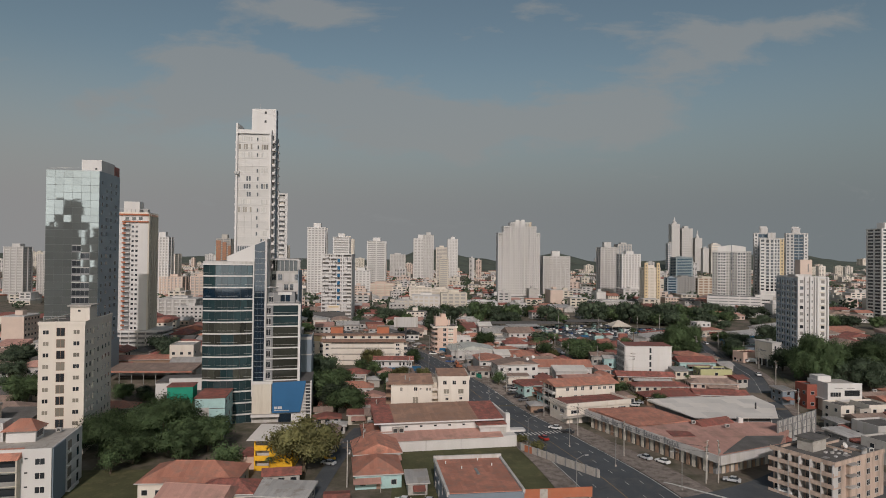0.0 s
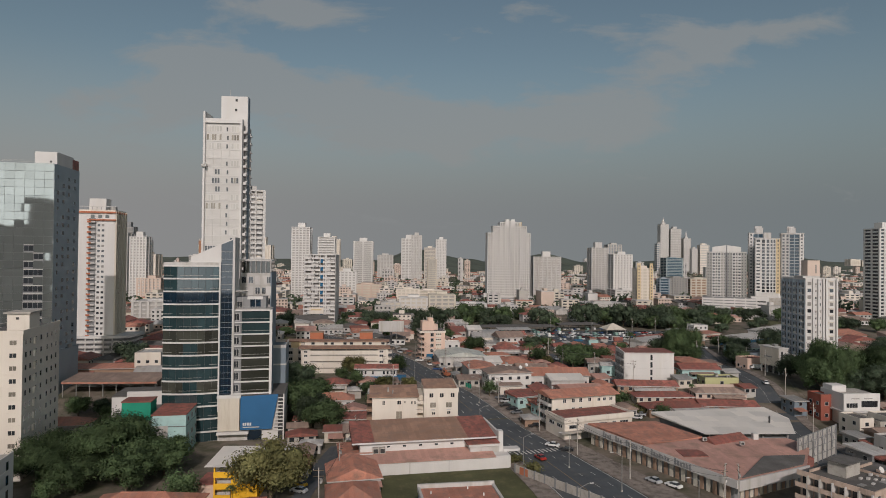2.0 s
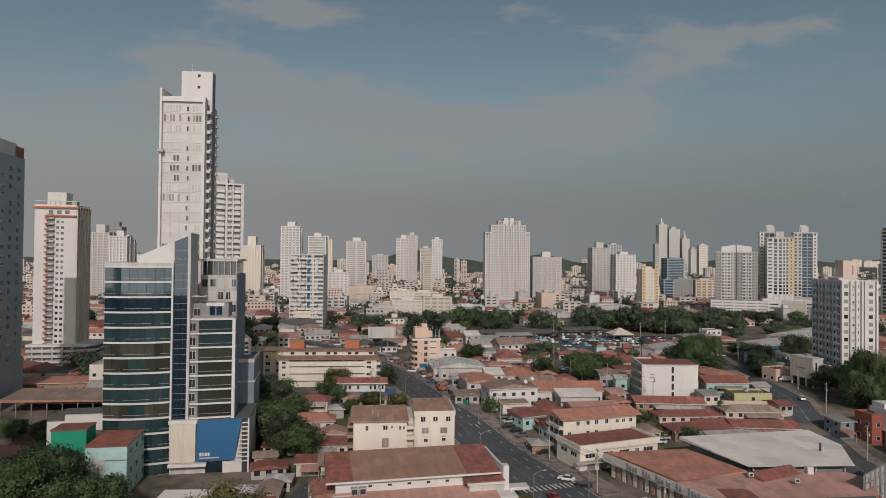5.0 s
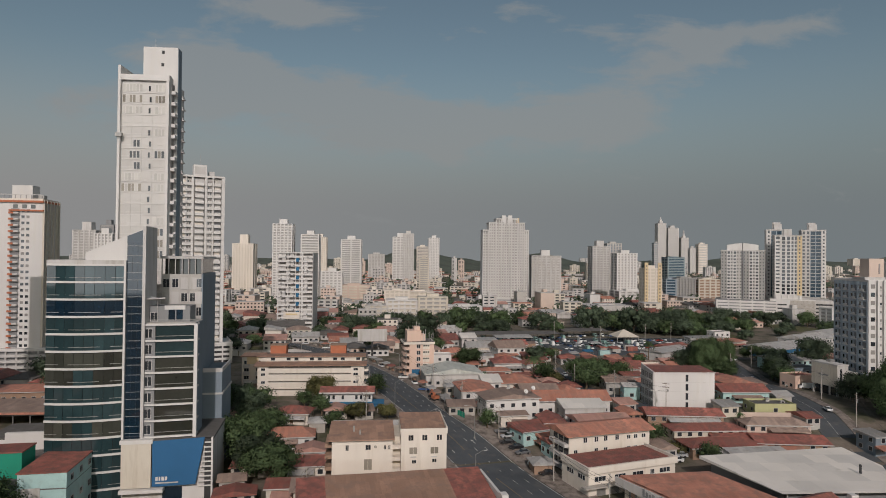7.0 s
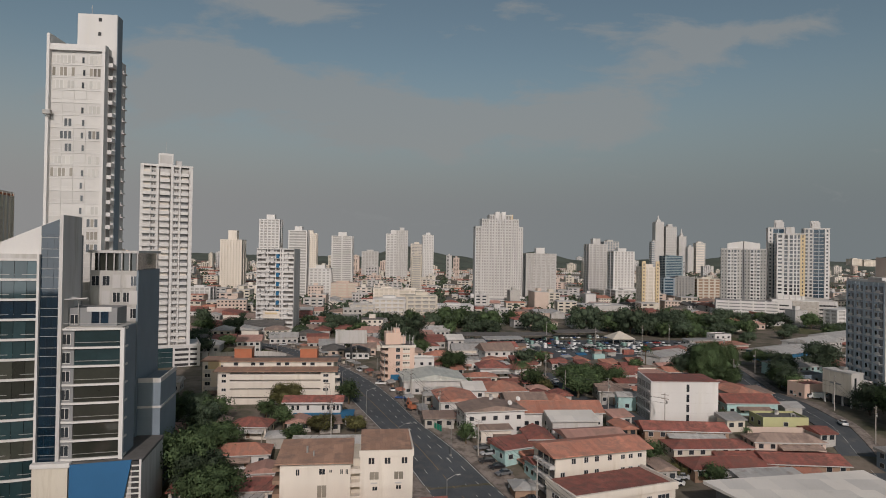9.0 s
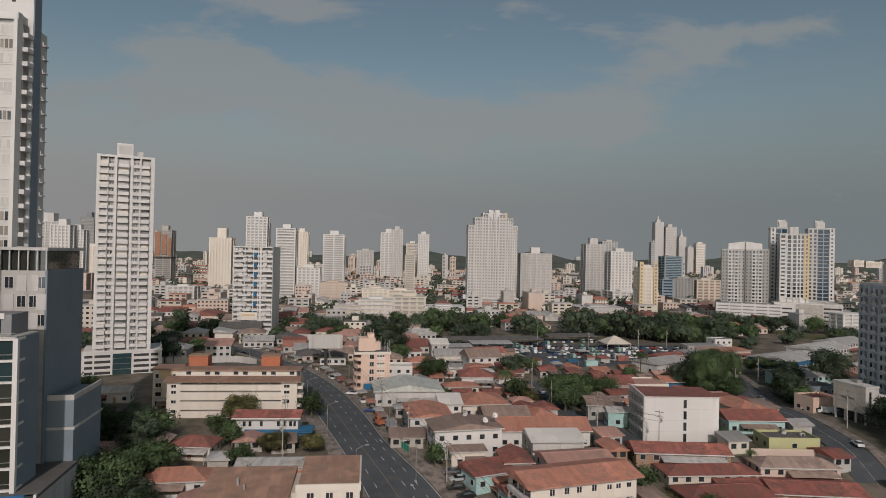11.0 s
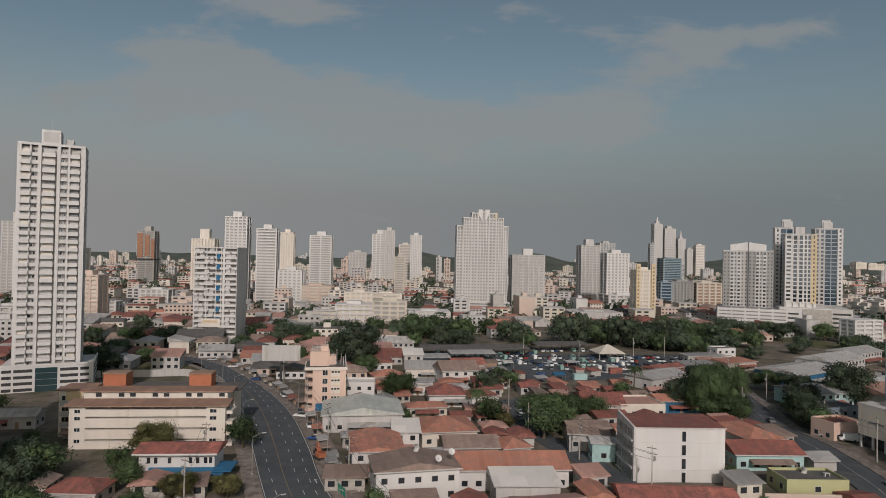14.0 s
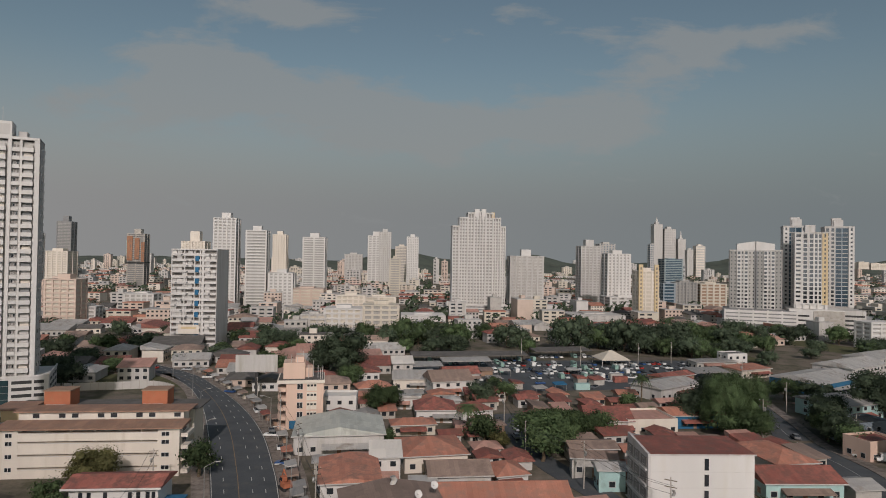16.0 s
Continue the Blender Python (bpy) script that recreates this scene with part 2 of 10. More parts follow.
M["roof_pink"] = mat("faded_pink_roof", (0.5, 0.29, 0.235), rough=0.7, var=0.25, scale=0.1, dirt=(0.29, 0.19, 0.15), dirt_at=0.6, wave=(1.6, 0.05), sheets=(1.1, 5.5, 0.30), per_object=0.15)
M["roof_brown"] = mat("brown_sheet_roof", (0.33, 0.245, 0.2), rough=0.75, var=0.3, scale=0.12, dirt=(0.2, 0.145, 0.12), dirt_at=0.58, wave=(1.6, 0.05), sheets=(1.1, 5.5, 0.39), per_object=0.3)
M["roof_tan"] = mat("tan_sheet_roof", (0.385, 0.235, 0.165), rough=0.75, var=0.3, scale=0.15, dirt=(0.25, 0.165, 0.125), dirt_at=0.57, wave=(1.6, 0.05), sheets=(1.1, 5.5, 0.39), per_object=0.15)
M["roof_grey"] = mat("grey_zinc_roof", (0.43, 0.42, 0.4), rough=0.55, var=0.25, scale=0.12, dirt=(0.24, 0.205, 0.17), dirt_at=0.62, wave=(1.6, 0.05), sheets=(1.1, 5.5, 0.33), per_object=0.35)
M["roof_pale"] = mat("pale_green_grey_roof", (0.5, 0.515, 0.47), rough=0.6, var=0.2, scale=0.12, dirt=(0.36, 0.36, 0.32), dirt_at=0.62, wave=(1.6, 0.05), sheets=(1.1, 5.5, 0.33))
M["roof_white"] = mat("white_sheet_roof", (0.71, 0.67, 0.61), rough=0.6, var=0.12, scale=0.1, dirt=(0.48, 0.44, 0.38), dirt_at=0.7, wave=(1.0, 0.05), sheets=(6, 6, 0.35))
M["roof_flat"] = mat("flat_roof_felt", (0.13, 0.122, 0.115), rough=0.95, var=0.4, scale=0.25, dirt=(0.1, 0.095, 0.085), dirt_at=0.56)
M["asphalt"] = mat("asphalt", (0.08, 0.088, 0.095), rough=0.9, var=0.3, scale=0.12, fine=3.0, dirt=(0.11, 0.108, 0.104), dirt_at=0.62)
M["ground"] = mat("dusty_ground", (0.18, 0.15, 0.12), rough=1.0, var=0.35, scale=0.04, fine=0.8, dirt=(0.07, 0.07, 0.042), dirt_at=0.52)
M["grass"] = mat("grass", (0.088, 0.09, 0.042), rough=1.0, var=0.4, scale=0.15, fine=4.0, bump=0.1, dirt=(0.14, 0.12, 0.06), dirt_at=0.62)
M["pave"] = mat("pavement_concrete", (0.26, 0.22, 0.19), rough=0.95, var=0.3, scale=0.2, dirt=(0.12, 0.1, 0.085), dirt_at=0.54)
M["paint_w"] = mat("road_paint_white", (0.55, 0.54, 0.5), var=0.3, scale=0.6)
M["paint_y"] = mat("road_paint_yellow", (0.24, 0.17, 0.1), var=0.3, scale=0.6)
M["glass"] = glass("window_glass", (0.03, 0.035, 0.04))
M["glass_blue"] = glass("blue_tinted_glass", (0.007, 0.02, 0.035), rough=0.04, per_object=0.2)
M["bay_glass"] = glass("blue_grey_glass", (0.04, 0.075, 0.105), rough=0.1, per_object=0.3, spec=0.4)
M["glass_green"] = glass("green_tinted_glass", (0.025, 0.05, 0.055), rough=0.04, per_object=0.35)
M["glass_bronze"] = glass("bronze_tinted_glass", (0.05, 0.052, 0.042), rough=0.05, per_object=0.5)
M["mirror"] = mat("mirror_glass", (0.3, 0.325, 0.31), rough=0.035, metal=0.7, var=0.1, scale=0.05, fine=0.4, per_object=0.12)
# grey with the shade of recesses, paled for haze, put into its colour
M["shade"] = mat("shade_toned_grey", (0.24, 0.225, 0.21), var=0.3, scale=0.3)
M["metal"] = mat("galvanised_metal", (0.35, 0.34, 0.32), rough=0.5, metal=0.6, var=0.2, scale=0.5)
M["dark"] = mat("dark_metal", (0.04, 0.04, 0.04), rough=0.6, var=0.2, scale=0.5)
M["blueboard"] = mat("blue_banner", (0.026, 0.11, 0.235), rough=0.6, var=0.08, scale=0.2)
M["blue_clad"] = mat("pale_blue_cladding", (0.24, 0.285, 0.29), rough=0.35, var=0.12, scale=0.1)
# foliage colour lightened, with distance haze put into it
M["hill"] = mat("hazed_wooded_hill", (0.085, 0.1, 0.078), rough=1.0, var=0.5, scale=0.01, fine=0.1, dirt=(0.1, 0.1, 0.075), dirt_at=0.6)
M["bark"] = mat("bark", (0.12, 0.09, 0.06), var=0.3, scale=1.0)


# ---- building blocks ----
def box(bm, x0, x1, y0, y1, z0, z1):
    v = [bm.verts.new(p) for p in ((x0, y0, z0), (x1, y0, z0), (x1, y1, z0), (x0, y1, z0), (x0, y0, z1), (x1, y0, z1), (x1, y1, z1), (x0, y1, z1))]
    for f in ((0, 3, 2, 1), (4, 5, 6, 7), (0, 1, 5, 4), (1, 2, 6, 5), (2, 3, 7, 6), (3, 0, 4, 7)):
        bm.faces.new([v[i] for i in f])
    return bm


def prism(bm, pts, z0, z1, top=None):
    """A plan outline (counter-clockwise) pulled up from z0 to z1 (or to a height per corner)."""
    a = [bm.verts.new((x, y, z0)) for x, y in pts]
    b = [bm.verts.new((x, y, (top[i] if top else z1))) for i, (x, y) in enumerate(pts)]
    n = len(pts)
    bm.faces.new(a[::-1])
    bm.faces.new(b)
    for i in range(n):
        bm.faces.new([a[i], a[(i + 1) % n], b[(i + 1) % n], b[i]])
    return bm


def boxes(*dims):
    bm = bmesh.new()
    for d in dims:
        box(bm, *d)
    return bm


def to_mesh(name, bm, material):
    me = bpy.data.meshes.new(name)
    bm.to_mesh(me)
    bm.free()
    me.materials.append(M[material] if isinstance(material, str) else material)
    return me


def part(name, bm, material, parent, label=""):
    """Links a bmesh, or a mesh made before, as one object under a thing or a part."""
    me = bm if isinstance(bm, bpy.types.Mesh) else to_mesh(name, bm, material)
    ob = new(name, me)
    ob.parent = parent
    if label:
        ob["label"] = label
    return ob


def thing(name, label, category, m, group="", kind=""):
    ob = new(name)
    ob.matrix_basis = m
    return tagged(ob, label, category, group, kind)


def lone(name, bm, material, label, category, kind="", group="", m=None):
    ob = new(name, bm if isinstance(bm, bpy.types.Mesh) else to_mesh(name, bm, material))
    if m is not None:
        ob.matrix_basis = m
    return tagged(ob, label, category, group, kind)


def smooth(v):
    v = min(max(v, 0.0), 1.0)
    return v * v * (3 - 2 * v)


def gz(x, y):
    """Height of the ground."""
    h = -5.0 * smooth((285 - y) / 50)
    h += 2.4 * smooth((x - 60) / 25) * smooth((y - 255) / 25) * smooth((345 - y) / 40)
    h += 3.0 * smooth((x - 190) / 60) * smooth((y - 420) / 70)
    return h


MESHES = {}


def cached(key, make, material):
    if key not in MESHES:
        MESHES[key] = to_mesh(str(key[0]), make(), material)
    return MESHES[key]


FACES = {"front": 0, "right": 90, "back": 180, "left": 270}


def on_face(parent, face, w, d, u, z, out=0.0):
    """Pose of a piece at u along a face of a w x d plan centred on the origin (u from the face's middle, to the viewer's right)."""
    half = d / 2 if face in ("front", "back") else w / 2
    return pose(0, 0, 0, 0, 0, FACES[face]) @ pose(u, -half - out, z)


def window_mesh(w, h, pane="glass", frame_mat="white", bars=1):
    def make():
        bm = bmesh.new()
        t = 0.09
        box(bm, -w / 2 - t, w / 2 + t, -0.10, 0, -t, 0)
        box(bm, -w / 2 - t, w / 2 + t, -0.06, 0, h, h + t)
        box(bm, -w / 2 - t, -w / 2, -0.06, 0, 0, h)
        box(bm, w / 2, w / 2 + t, -0.06, 0, 0, h)
        for i in range(bars):
            u = -w / 2 + w * (i + 1) / (bars + 1)
            box(bm, u - 0.04, u + 0.04, -0.05, 0, 0, h)
        return bm
    fm = cached(("window_frame", round(w, 2), round(h, 2), bars, frame_mat), make, frame_mat)
    pm = cached(("pane", round(w, 2), round(h, 2), pane), lambda: boxes((-w / 2, w / 2, -0.025, 0, 0, h)), pane)
    return fm, pm


def cached_pair(fm, pm):
    """One mesh of a small window: frame and pane in their two materials."""
    key = ("window", fm.name, pm.name)
    if key not in MESHES:
        bm = bmesh.new()
        bm.from_mesh(fm)
        n = len(bm.faces)
        bm.from_mesh(pm)
        for i, f in enumerate(bm.faces):
            f.material_index = 0 if i < n else 1
        me = bpy.data.meshes.new("window")
        bm.to_mesh(me)
        bm.free()
        me.materials.append(fm.materials[0])
        me.materials.append(pm.materials[0])
        MESHES[key] = me
    return MESHES[key]


def window(parent, m, w, h, pane="glass", frame_mat="white", bars=1, deep=True):
    fm, pm = window_mesh(w, h, pane, frame_mat, bars)
    if not deep:
        plate = cached(("window_plate", round(w, 2), round(h, 2), frame_mat), lambda: boxes((-w / 2 - 0.09, w / 2 + 0.09, -0.05, 0, -0.09, h + 0.09)), frame_mat)
        front = cached(("window_front", round(w, 2), round(h, 2), pane), lambda: boxes((-w / 2, w / 2, -0.062, 0, 0, h)), pane)
        fm = cached_pair(plate, front)
    ob = part("window", fm, None, parent)
    ob.matrix_basis = m
    if deep:
        part("pane", pm, None, ob)
    return ob


# ---- ground, roads ----
def ground_sheet():
    bm = bmesh.new()
    xs = sorted(set([-4500, -3000, -2000, -1200, -800, -500] + list(range(-400, 420, 12)) + [500, 800, 1200, 2000, 3000, 4500]))
    ys = sorted(set([-600, -200, 0] + list(range(60, 620, 12)) + [700, 850, 1000, 1300, 1700, 2300, 3000, 4000, 4800]))
    grid = [[bm.verts.new((x, y, gz(x, y))) for x in xs] for y in ys]
    for j in range(len(ys) - 1):
        for i in range(len(xs) - 1):
            bm.faces.new([grid[j][i], grid[j][i + 1], grid[j + 1][i + 1], grid[j + 1][i]])
    return bm


lone("ground", ground_sheet(), "ground", "dusty city ground with dry earth and scrub", "ground", "structure")


def along(line, s):
    """A smooth point at s (0 to 1) on a line of plan points."""
    n = len(line) - 1
    f = min(max(s, 0.0), 1.0) * n
    i = min(int(f), n - 1)
    f -= i
    p = [line[max(min(i + k, n), 0)] for k in (-1, 0, 1, 2)]
    return tuple(0.5 * (2 * p[1][c] + (p[2][c] - p[0][c]) * f + (2 * p[0][c] - 5 * p[1][c] + 4 * p[2][c] - p[3][c]) * f * f
                        + (3 * p[1][c] - p[0][c] - 3 * p[2][c] + p[3][c]) * f ** 3) for c in (0, 1))


def ribbon(left, right, lift, n=70, deep=0.25):
    """A strip between two edge lines that follows the ground, with a skirt."""
    bm = bmesh.new()
    prev = None
    for i in range(n + 1):
        a, b = along(left, i / n), along(right, i / n)
        za, zb = gz(*a) + lift, gz(*b) + lift
        row = [bm.verts.new((*a, za - deep)), bm.verts.new((*a, za)), bm.verts.new((*b, zb)), bm.verts.new((*b, zb - deep))]
        if prev:
            for k in range(3):
                bm.faces.new([prev[k], prev[k + 1], row[k + 1], row[k]])
        prev = row
    return bm


def offset(left, right, f):
    return [tuple(a[k] * (1 - f) + b[k] * f for k in (0, 1)) for a, b in zip(left, right)]


ROAD_L = [(44, 60), (40, 120), (36, 160), (29, 195), (20, 225), (9, 255), (-2, 284), (-12.5, 314), (-25, 349), (-38, 381), (-54, 412), (-74, 437), (-102, 458)]
ROAD_R = [(74, 60), (66, 120), (58, 165), (47, 200), (37, 228), (25, 258), (12.5, 284), (3, 315), (-9, 349.5), (-24, 381), (-43, 412.5), (-61, 438), (-87, 462)]
road = lone("road", ribbon(ROAD_L, ROAD_R, 0.10), "asphalt", "dark asphalt avenue with worn lane markings", "road", "structure")
lone("pavement", ribbon(offset(ROAD_L, ROAD_R, -0.28), offset(ROAD_L, ROAD_R, -0.005), 0.24), "pave", "dusty concrete pavement beside the avenue", "pavement", "structure")
lone("pavement", ribbon(offset(ROAD_L, ROAD_R, 1.005), offset(ROAD_L, ROAD_R, 1.45), 0.24), "pave", "broad dusty pavement with parking beside the avenue", "pavement", "structure")

SIDE_L = [(92, 120), (112, 190), (119.5, 222), (131, 268), (135.5, 290), (139, 312), (144, 340), (150, 365), (157, 395), (160, 420), (158, 460)]
SIDE_R = [(104, 120), (124, 188), (130.5, 220), (140.5, 264), (145, 288), (148.5, 310), (153.5, 338), (159.5, 362), (167, 393), (171, 420), (172, 462)]
road2 = lone("road", ribbon(SIDE_L, SIDE_R, 0.10), "asphalt", "narrow asphalt side street with a pale centre line", "road", "structure")
lone("pavement", ribbon(offset(SIDE_L, SIDE_R, 1.01), offset(SIDE_L, SIDE_R, 1.35), 0.22), "pave", "dusty concrete pavement beside the side street", "pavement", "structure")
CROSS_L = [(40, 148), (63, 156), (86, 169), (112, 191)]
CROSS_R = [(44, 130), (66, 137), (92, 150), (120, 176)]
lone("road", ribbon(CROSS_L, CROSS_R, 0.27, 24), "asphalt", "asphalt cross street in shade by the market", "road", "structure")
for L0, R0, up in ((ROAD_L, ROAD_R, 0.10), (SIDE_L, SIDE_R, 0.16)):
    dx, dy = L0[0][0] - L0[1][0], L0[0][1] - L0[1][1]
    lone("road", ribbon([(L0[0][0] + dx * k, L0[0][1] + dy * k) for k in (0, 1.5, 3, 4.5)], [(R0[0][0] + dx * k, R0[0][1] + dy * k) for k in (0, 1.5, 3, 4.5)], up, 24), "asphalt", "dark asphalt road running on behind", "road", "structure")
LANE_L = [(80, 270), (76, 290), (68, 318), (64, 345), (63, 372)]
LANE_R = [(86, 272), (81.5, 292), (74, 320), (71, 346), (71, 374)]
lone("road", ribbon(LANE_L, LANE_R, 0.10, 24), "asphalt", "narrow shaded asphalt lane between houses", "road", "structure")
ALLEY_L = [(-35, 120), (-33.5, 160), (-32, 195), (-30, 215)]
ALLEY_R = [(-30, 120), (-29, 160), (-27, 195), (-24, 215)]
lone("road", ribbon(ALLEY_L, ALLEY_R, 0.10, 20), "asphalt", "narrow asphalt alley beside low houses", "road", "structure")
lone("lawn", ribbon([(-12, 150), (-13, 175), (-14, 196)], [(40, 150), (33, 175), (23, 198)], 0.08, 12), "grass", "mown vacant lot of dull green grass", "lawn", "structure")
lone("car_park", ribbon([(22, 402), (30, 440), (34, 480)], [(170, 420), (176, 455), (180, 490)], 0.07, 14), "asphalt", "wide asphalt car yard full of parked cars", "car park", "structure")
lone("lawn", ribbon([(196, 482), (200, 510), (205, 548)], [(300, 480), (296, 510), (285, 552)], 0.7, 30), "grass", "scrubby grass slope below the garage block", "lawn", "structure")
lone("lawn", ribbon([(-125, 120), (-120, 150), (-100, 170)], [(-70, 120), (-68, 150), (-72, 172)], 0.1, 8), "grass", "dark grass yard below the trees", "lawn", "structure")

lone("lawn", ribbon([(-118, 404), (-108, 422), (-98, 436)], [(-57, 412), (-62, 424), (-72, 440)], 0.1, 10), "grass", "rough grass lot behind a panel fence", "lawn", "structure")
fence = tagged(new("fence"), "long pale concrete panel fence round a grass lot", "fence")
FENCE = [(-112, 400), (-94, 403.3), (-80, 406), (-66, 408.6), (-56, 402)]
PANEL = to_mesh("fence_panel", boxes((-1.42, 1.42, -0.08, 0.08, -0.3, 3.0)), "ltgrey")
POST = to_mesh("fence_post", boxes((-0.1, 0.1, -0.14, 0.14, -0.3, 3.2)), "concrete")
for i in range(20):
    p, q = along(FENCE, i / 20), along(FENCE, (i + 1) / 20)
    ob = part("fence_panel", PANEL, None, fence)
    a = math.degrees(math.atan2(q[1] - p[1], q[0] - p[0]))
    ob.matrix_basis = pose((p[0] + q[0]) / 2, (p[1] + q[1]) / 2, gz(p[0], p[1]), 0, 0, a)
    ob = part("fence_post", POST, None, fence)
    ob.matrix_basis = pose(p[0], p[1], gz(p[0], p[1]), 0, 0, a)

DASH = to_mesh("lane_dash", boxes((-0.07, 0.07, -1.2, 1.2, 0, 0.012)), "paint_w")


def dashes(parent, left, right, f, s0, s1, count, mesh, name="lane_dash"):
    line = offset(left, right, f)
    for i in range(count):
        s = s0 + (s1 - s0) * (i + 0.5) / count
        a, b = along(line, s - 0.004), along(line, s + 0.004)
        ob = part(name, mesh, None, parent)
        yaw = math.degrees(math.atan2(b[1] - a[1], b[0] - a[0])) - 90
        mid = ((a[0] + b[0]) / 2, (a[1] + b[1]) / 2)
        slope = math.degrees(math.atan2(gz(*b) - gz(*a), math.hypot(b[0] - a[0], b[1] - a[1])))
        ob.matrix_basis = pose(*mid, gz(*mid) + 0.115, slope, 0, yaw)


for f in (0.2, 0.62, 0.81):
    dashes(road, ROAD_L, ROAD_R, f, 0.12, 1.0, 44, DASH)
part("edge_line", ribbon(offset(ROAD_L, ROAD_R, 0.012), offset(ROAD_L, ROAD_R, 0.022), 0.115, 90, 0.01), "paint_w", road)
part("edge_line", ribbon(offset(ROAD_L, ROAD_R, 0.978), offset(ROAD_L, ROAD_R, 0.988), 0.115, 90, 0.01), "paint_w", road)
part("centre_line", ribbon(offset(ROAD_L, ROAD_R, 0.409), offset(ROAD_L, ROAD_R, 0.421), 0.115, 90, 0.01), "paint_y", road, "worn yellow double line")
part("centre_line", ribbon(offset(SIDE_L, SIDE_R, 0.494), offset(SIDE_L, SIDE_R, 0.502), 0.115, 60, 0.01), "paint_w", road2)
STRIPE = to_mesh("crossing_stripe", boxes((-0.25, 0.25, -1.6, 1.6, 0, 0.012)), "paint_w")
for i in range(13):
    f = (i + 0.5) / 13
    p, q = (25.2, 208.0), (42.5, 213.5)
    ob = part("crossing_stripe", STRIPE, None, road)
    x, y = p[0] * (1 - f) + q[0] * f, p[1] * (1 - f) + q[1] * f
    ob.matrix_basis = pose(x, y, gz(x, y) + 0.118, 0, 0, 20)
for i in range(14):
    f = (i + 0.5) / 14
    x, y = 60 + 14 * f, 165 - 13 * f
    ob = part("crossing_stripe", STRIPE, None, road)
    ob.matrix_basis = pose(x, y, gz(x, y) + 0.285, 0, 0, 58)
ARROW = bmesh.new()
prism(ARROW, [(-0.1, -1.5), (0.1, -1.5), (0.1, 0.3), (0.45, 0.3), (0, 1.4), (-0.45, 0.3), (-0.1, 0.3)], 0, 0.012)
ARROW = to_mesh("road_arrow", ARROW, "paint_w")
for f, s in ((0.9, 0.505), (0.72, 0.42), (0.9, 0.3)):
    dashes(road, ROAD_L, ROAD_R, f, s, s + 0.01, 1, ARROW, "road_arrow")

# wooded hills along the skyline
def hills(points, y, back, label):
    bm = bmesh.new()
    prev = None
    for x, h in points:
        row = [bm.verts.new((x, y - 500, -2)), bm.verts.new((x, y - 180, h * 0.55)), bm.verts.new((x, y, h)), bm.verts.new((x, y + back, -2))]
        if prev:
            for k in range(3):
                bm.faces.new([prev[k], row[k], row[k + 1], prev[k + 1]])
        prev = row
    for f in bm.faces:
        f.smooth = True
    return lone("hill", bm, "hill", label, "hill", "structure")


def ridge(x0, x1, n, base, peaks, seed):
    rng = random.Random(seed)
    out = []
    for i in range(n + 1):
        x = x0 + (x1 - x0) * i / n
        h = base + sum(a * math.exp(-((x - c) / w) ** 2) for c, w, a in peaks) + rng.uniform(-3, 3)
        out.append((x, max(h, -1)))
    return out


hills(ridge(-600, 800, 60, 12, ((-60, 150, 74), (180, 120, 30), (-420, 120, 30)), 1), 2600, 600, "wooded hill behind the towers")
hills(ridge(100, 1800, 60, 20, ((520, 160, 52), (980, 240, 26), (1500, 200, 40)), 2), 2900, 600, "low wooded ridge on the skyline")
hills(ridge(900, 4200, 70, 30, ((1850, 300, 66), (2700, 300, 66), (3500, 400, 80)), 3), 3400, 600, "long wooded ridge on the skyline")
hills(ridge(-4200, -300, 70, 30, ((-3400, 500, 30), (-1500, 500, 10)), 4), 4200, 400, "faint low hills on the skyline")


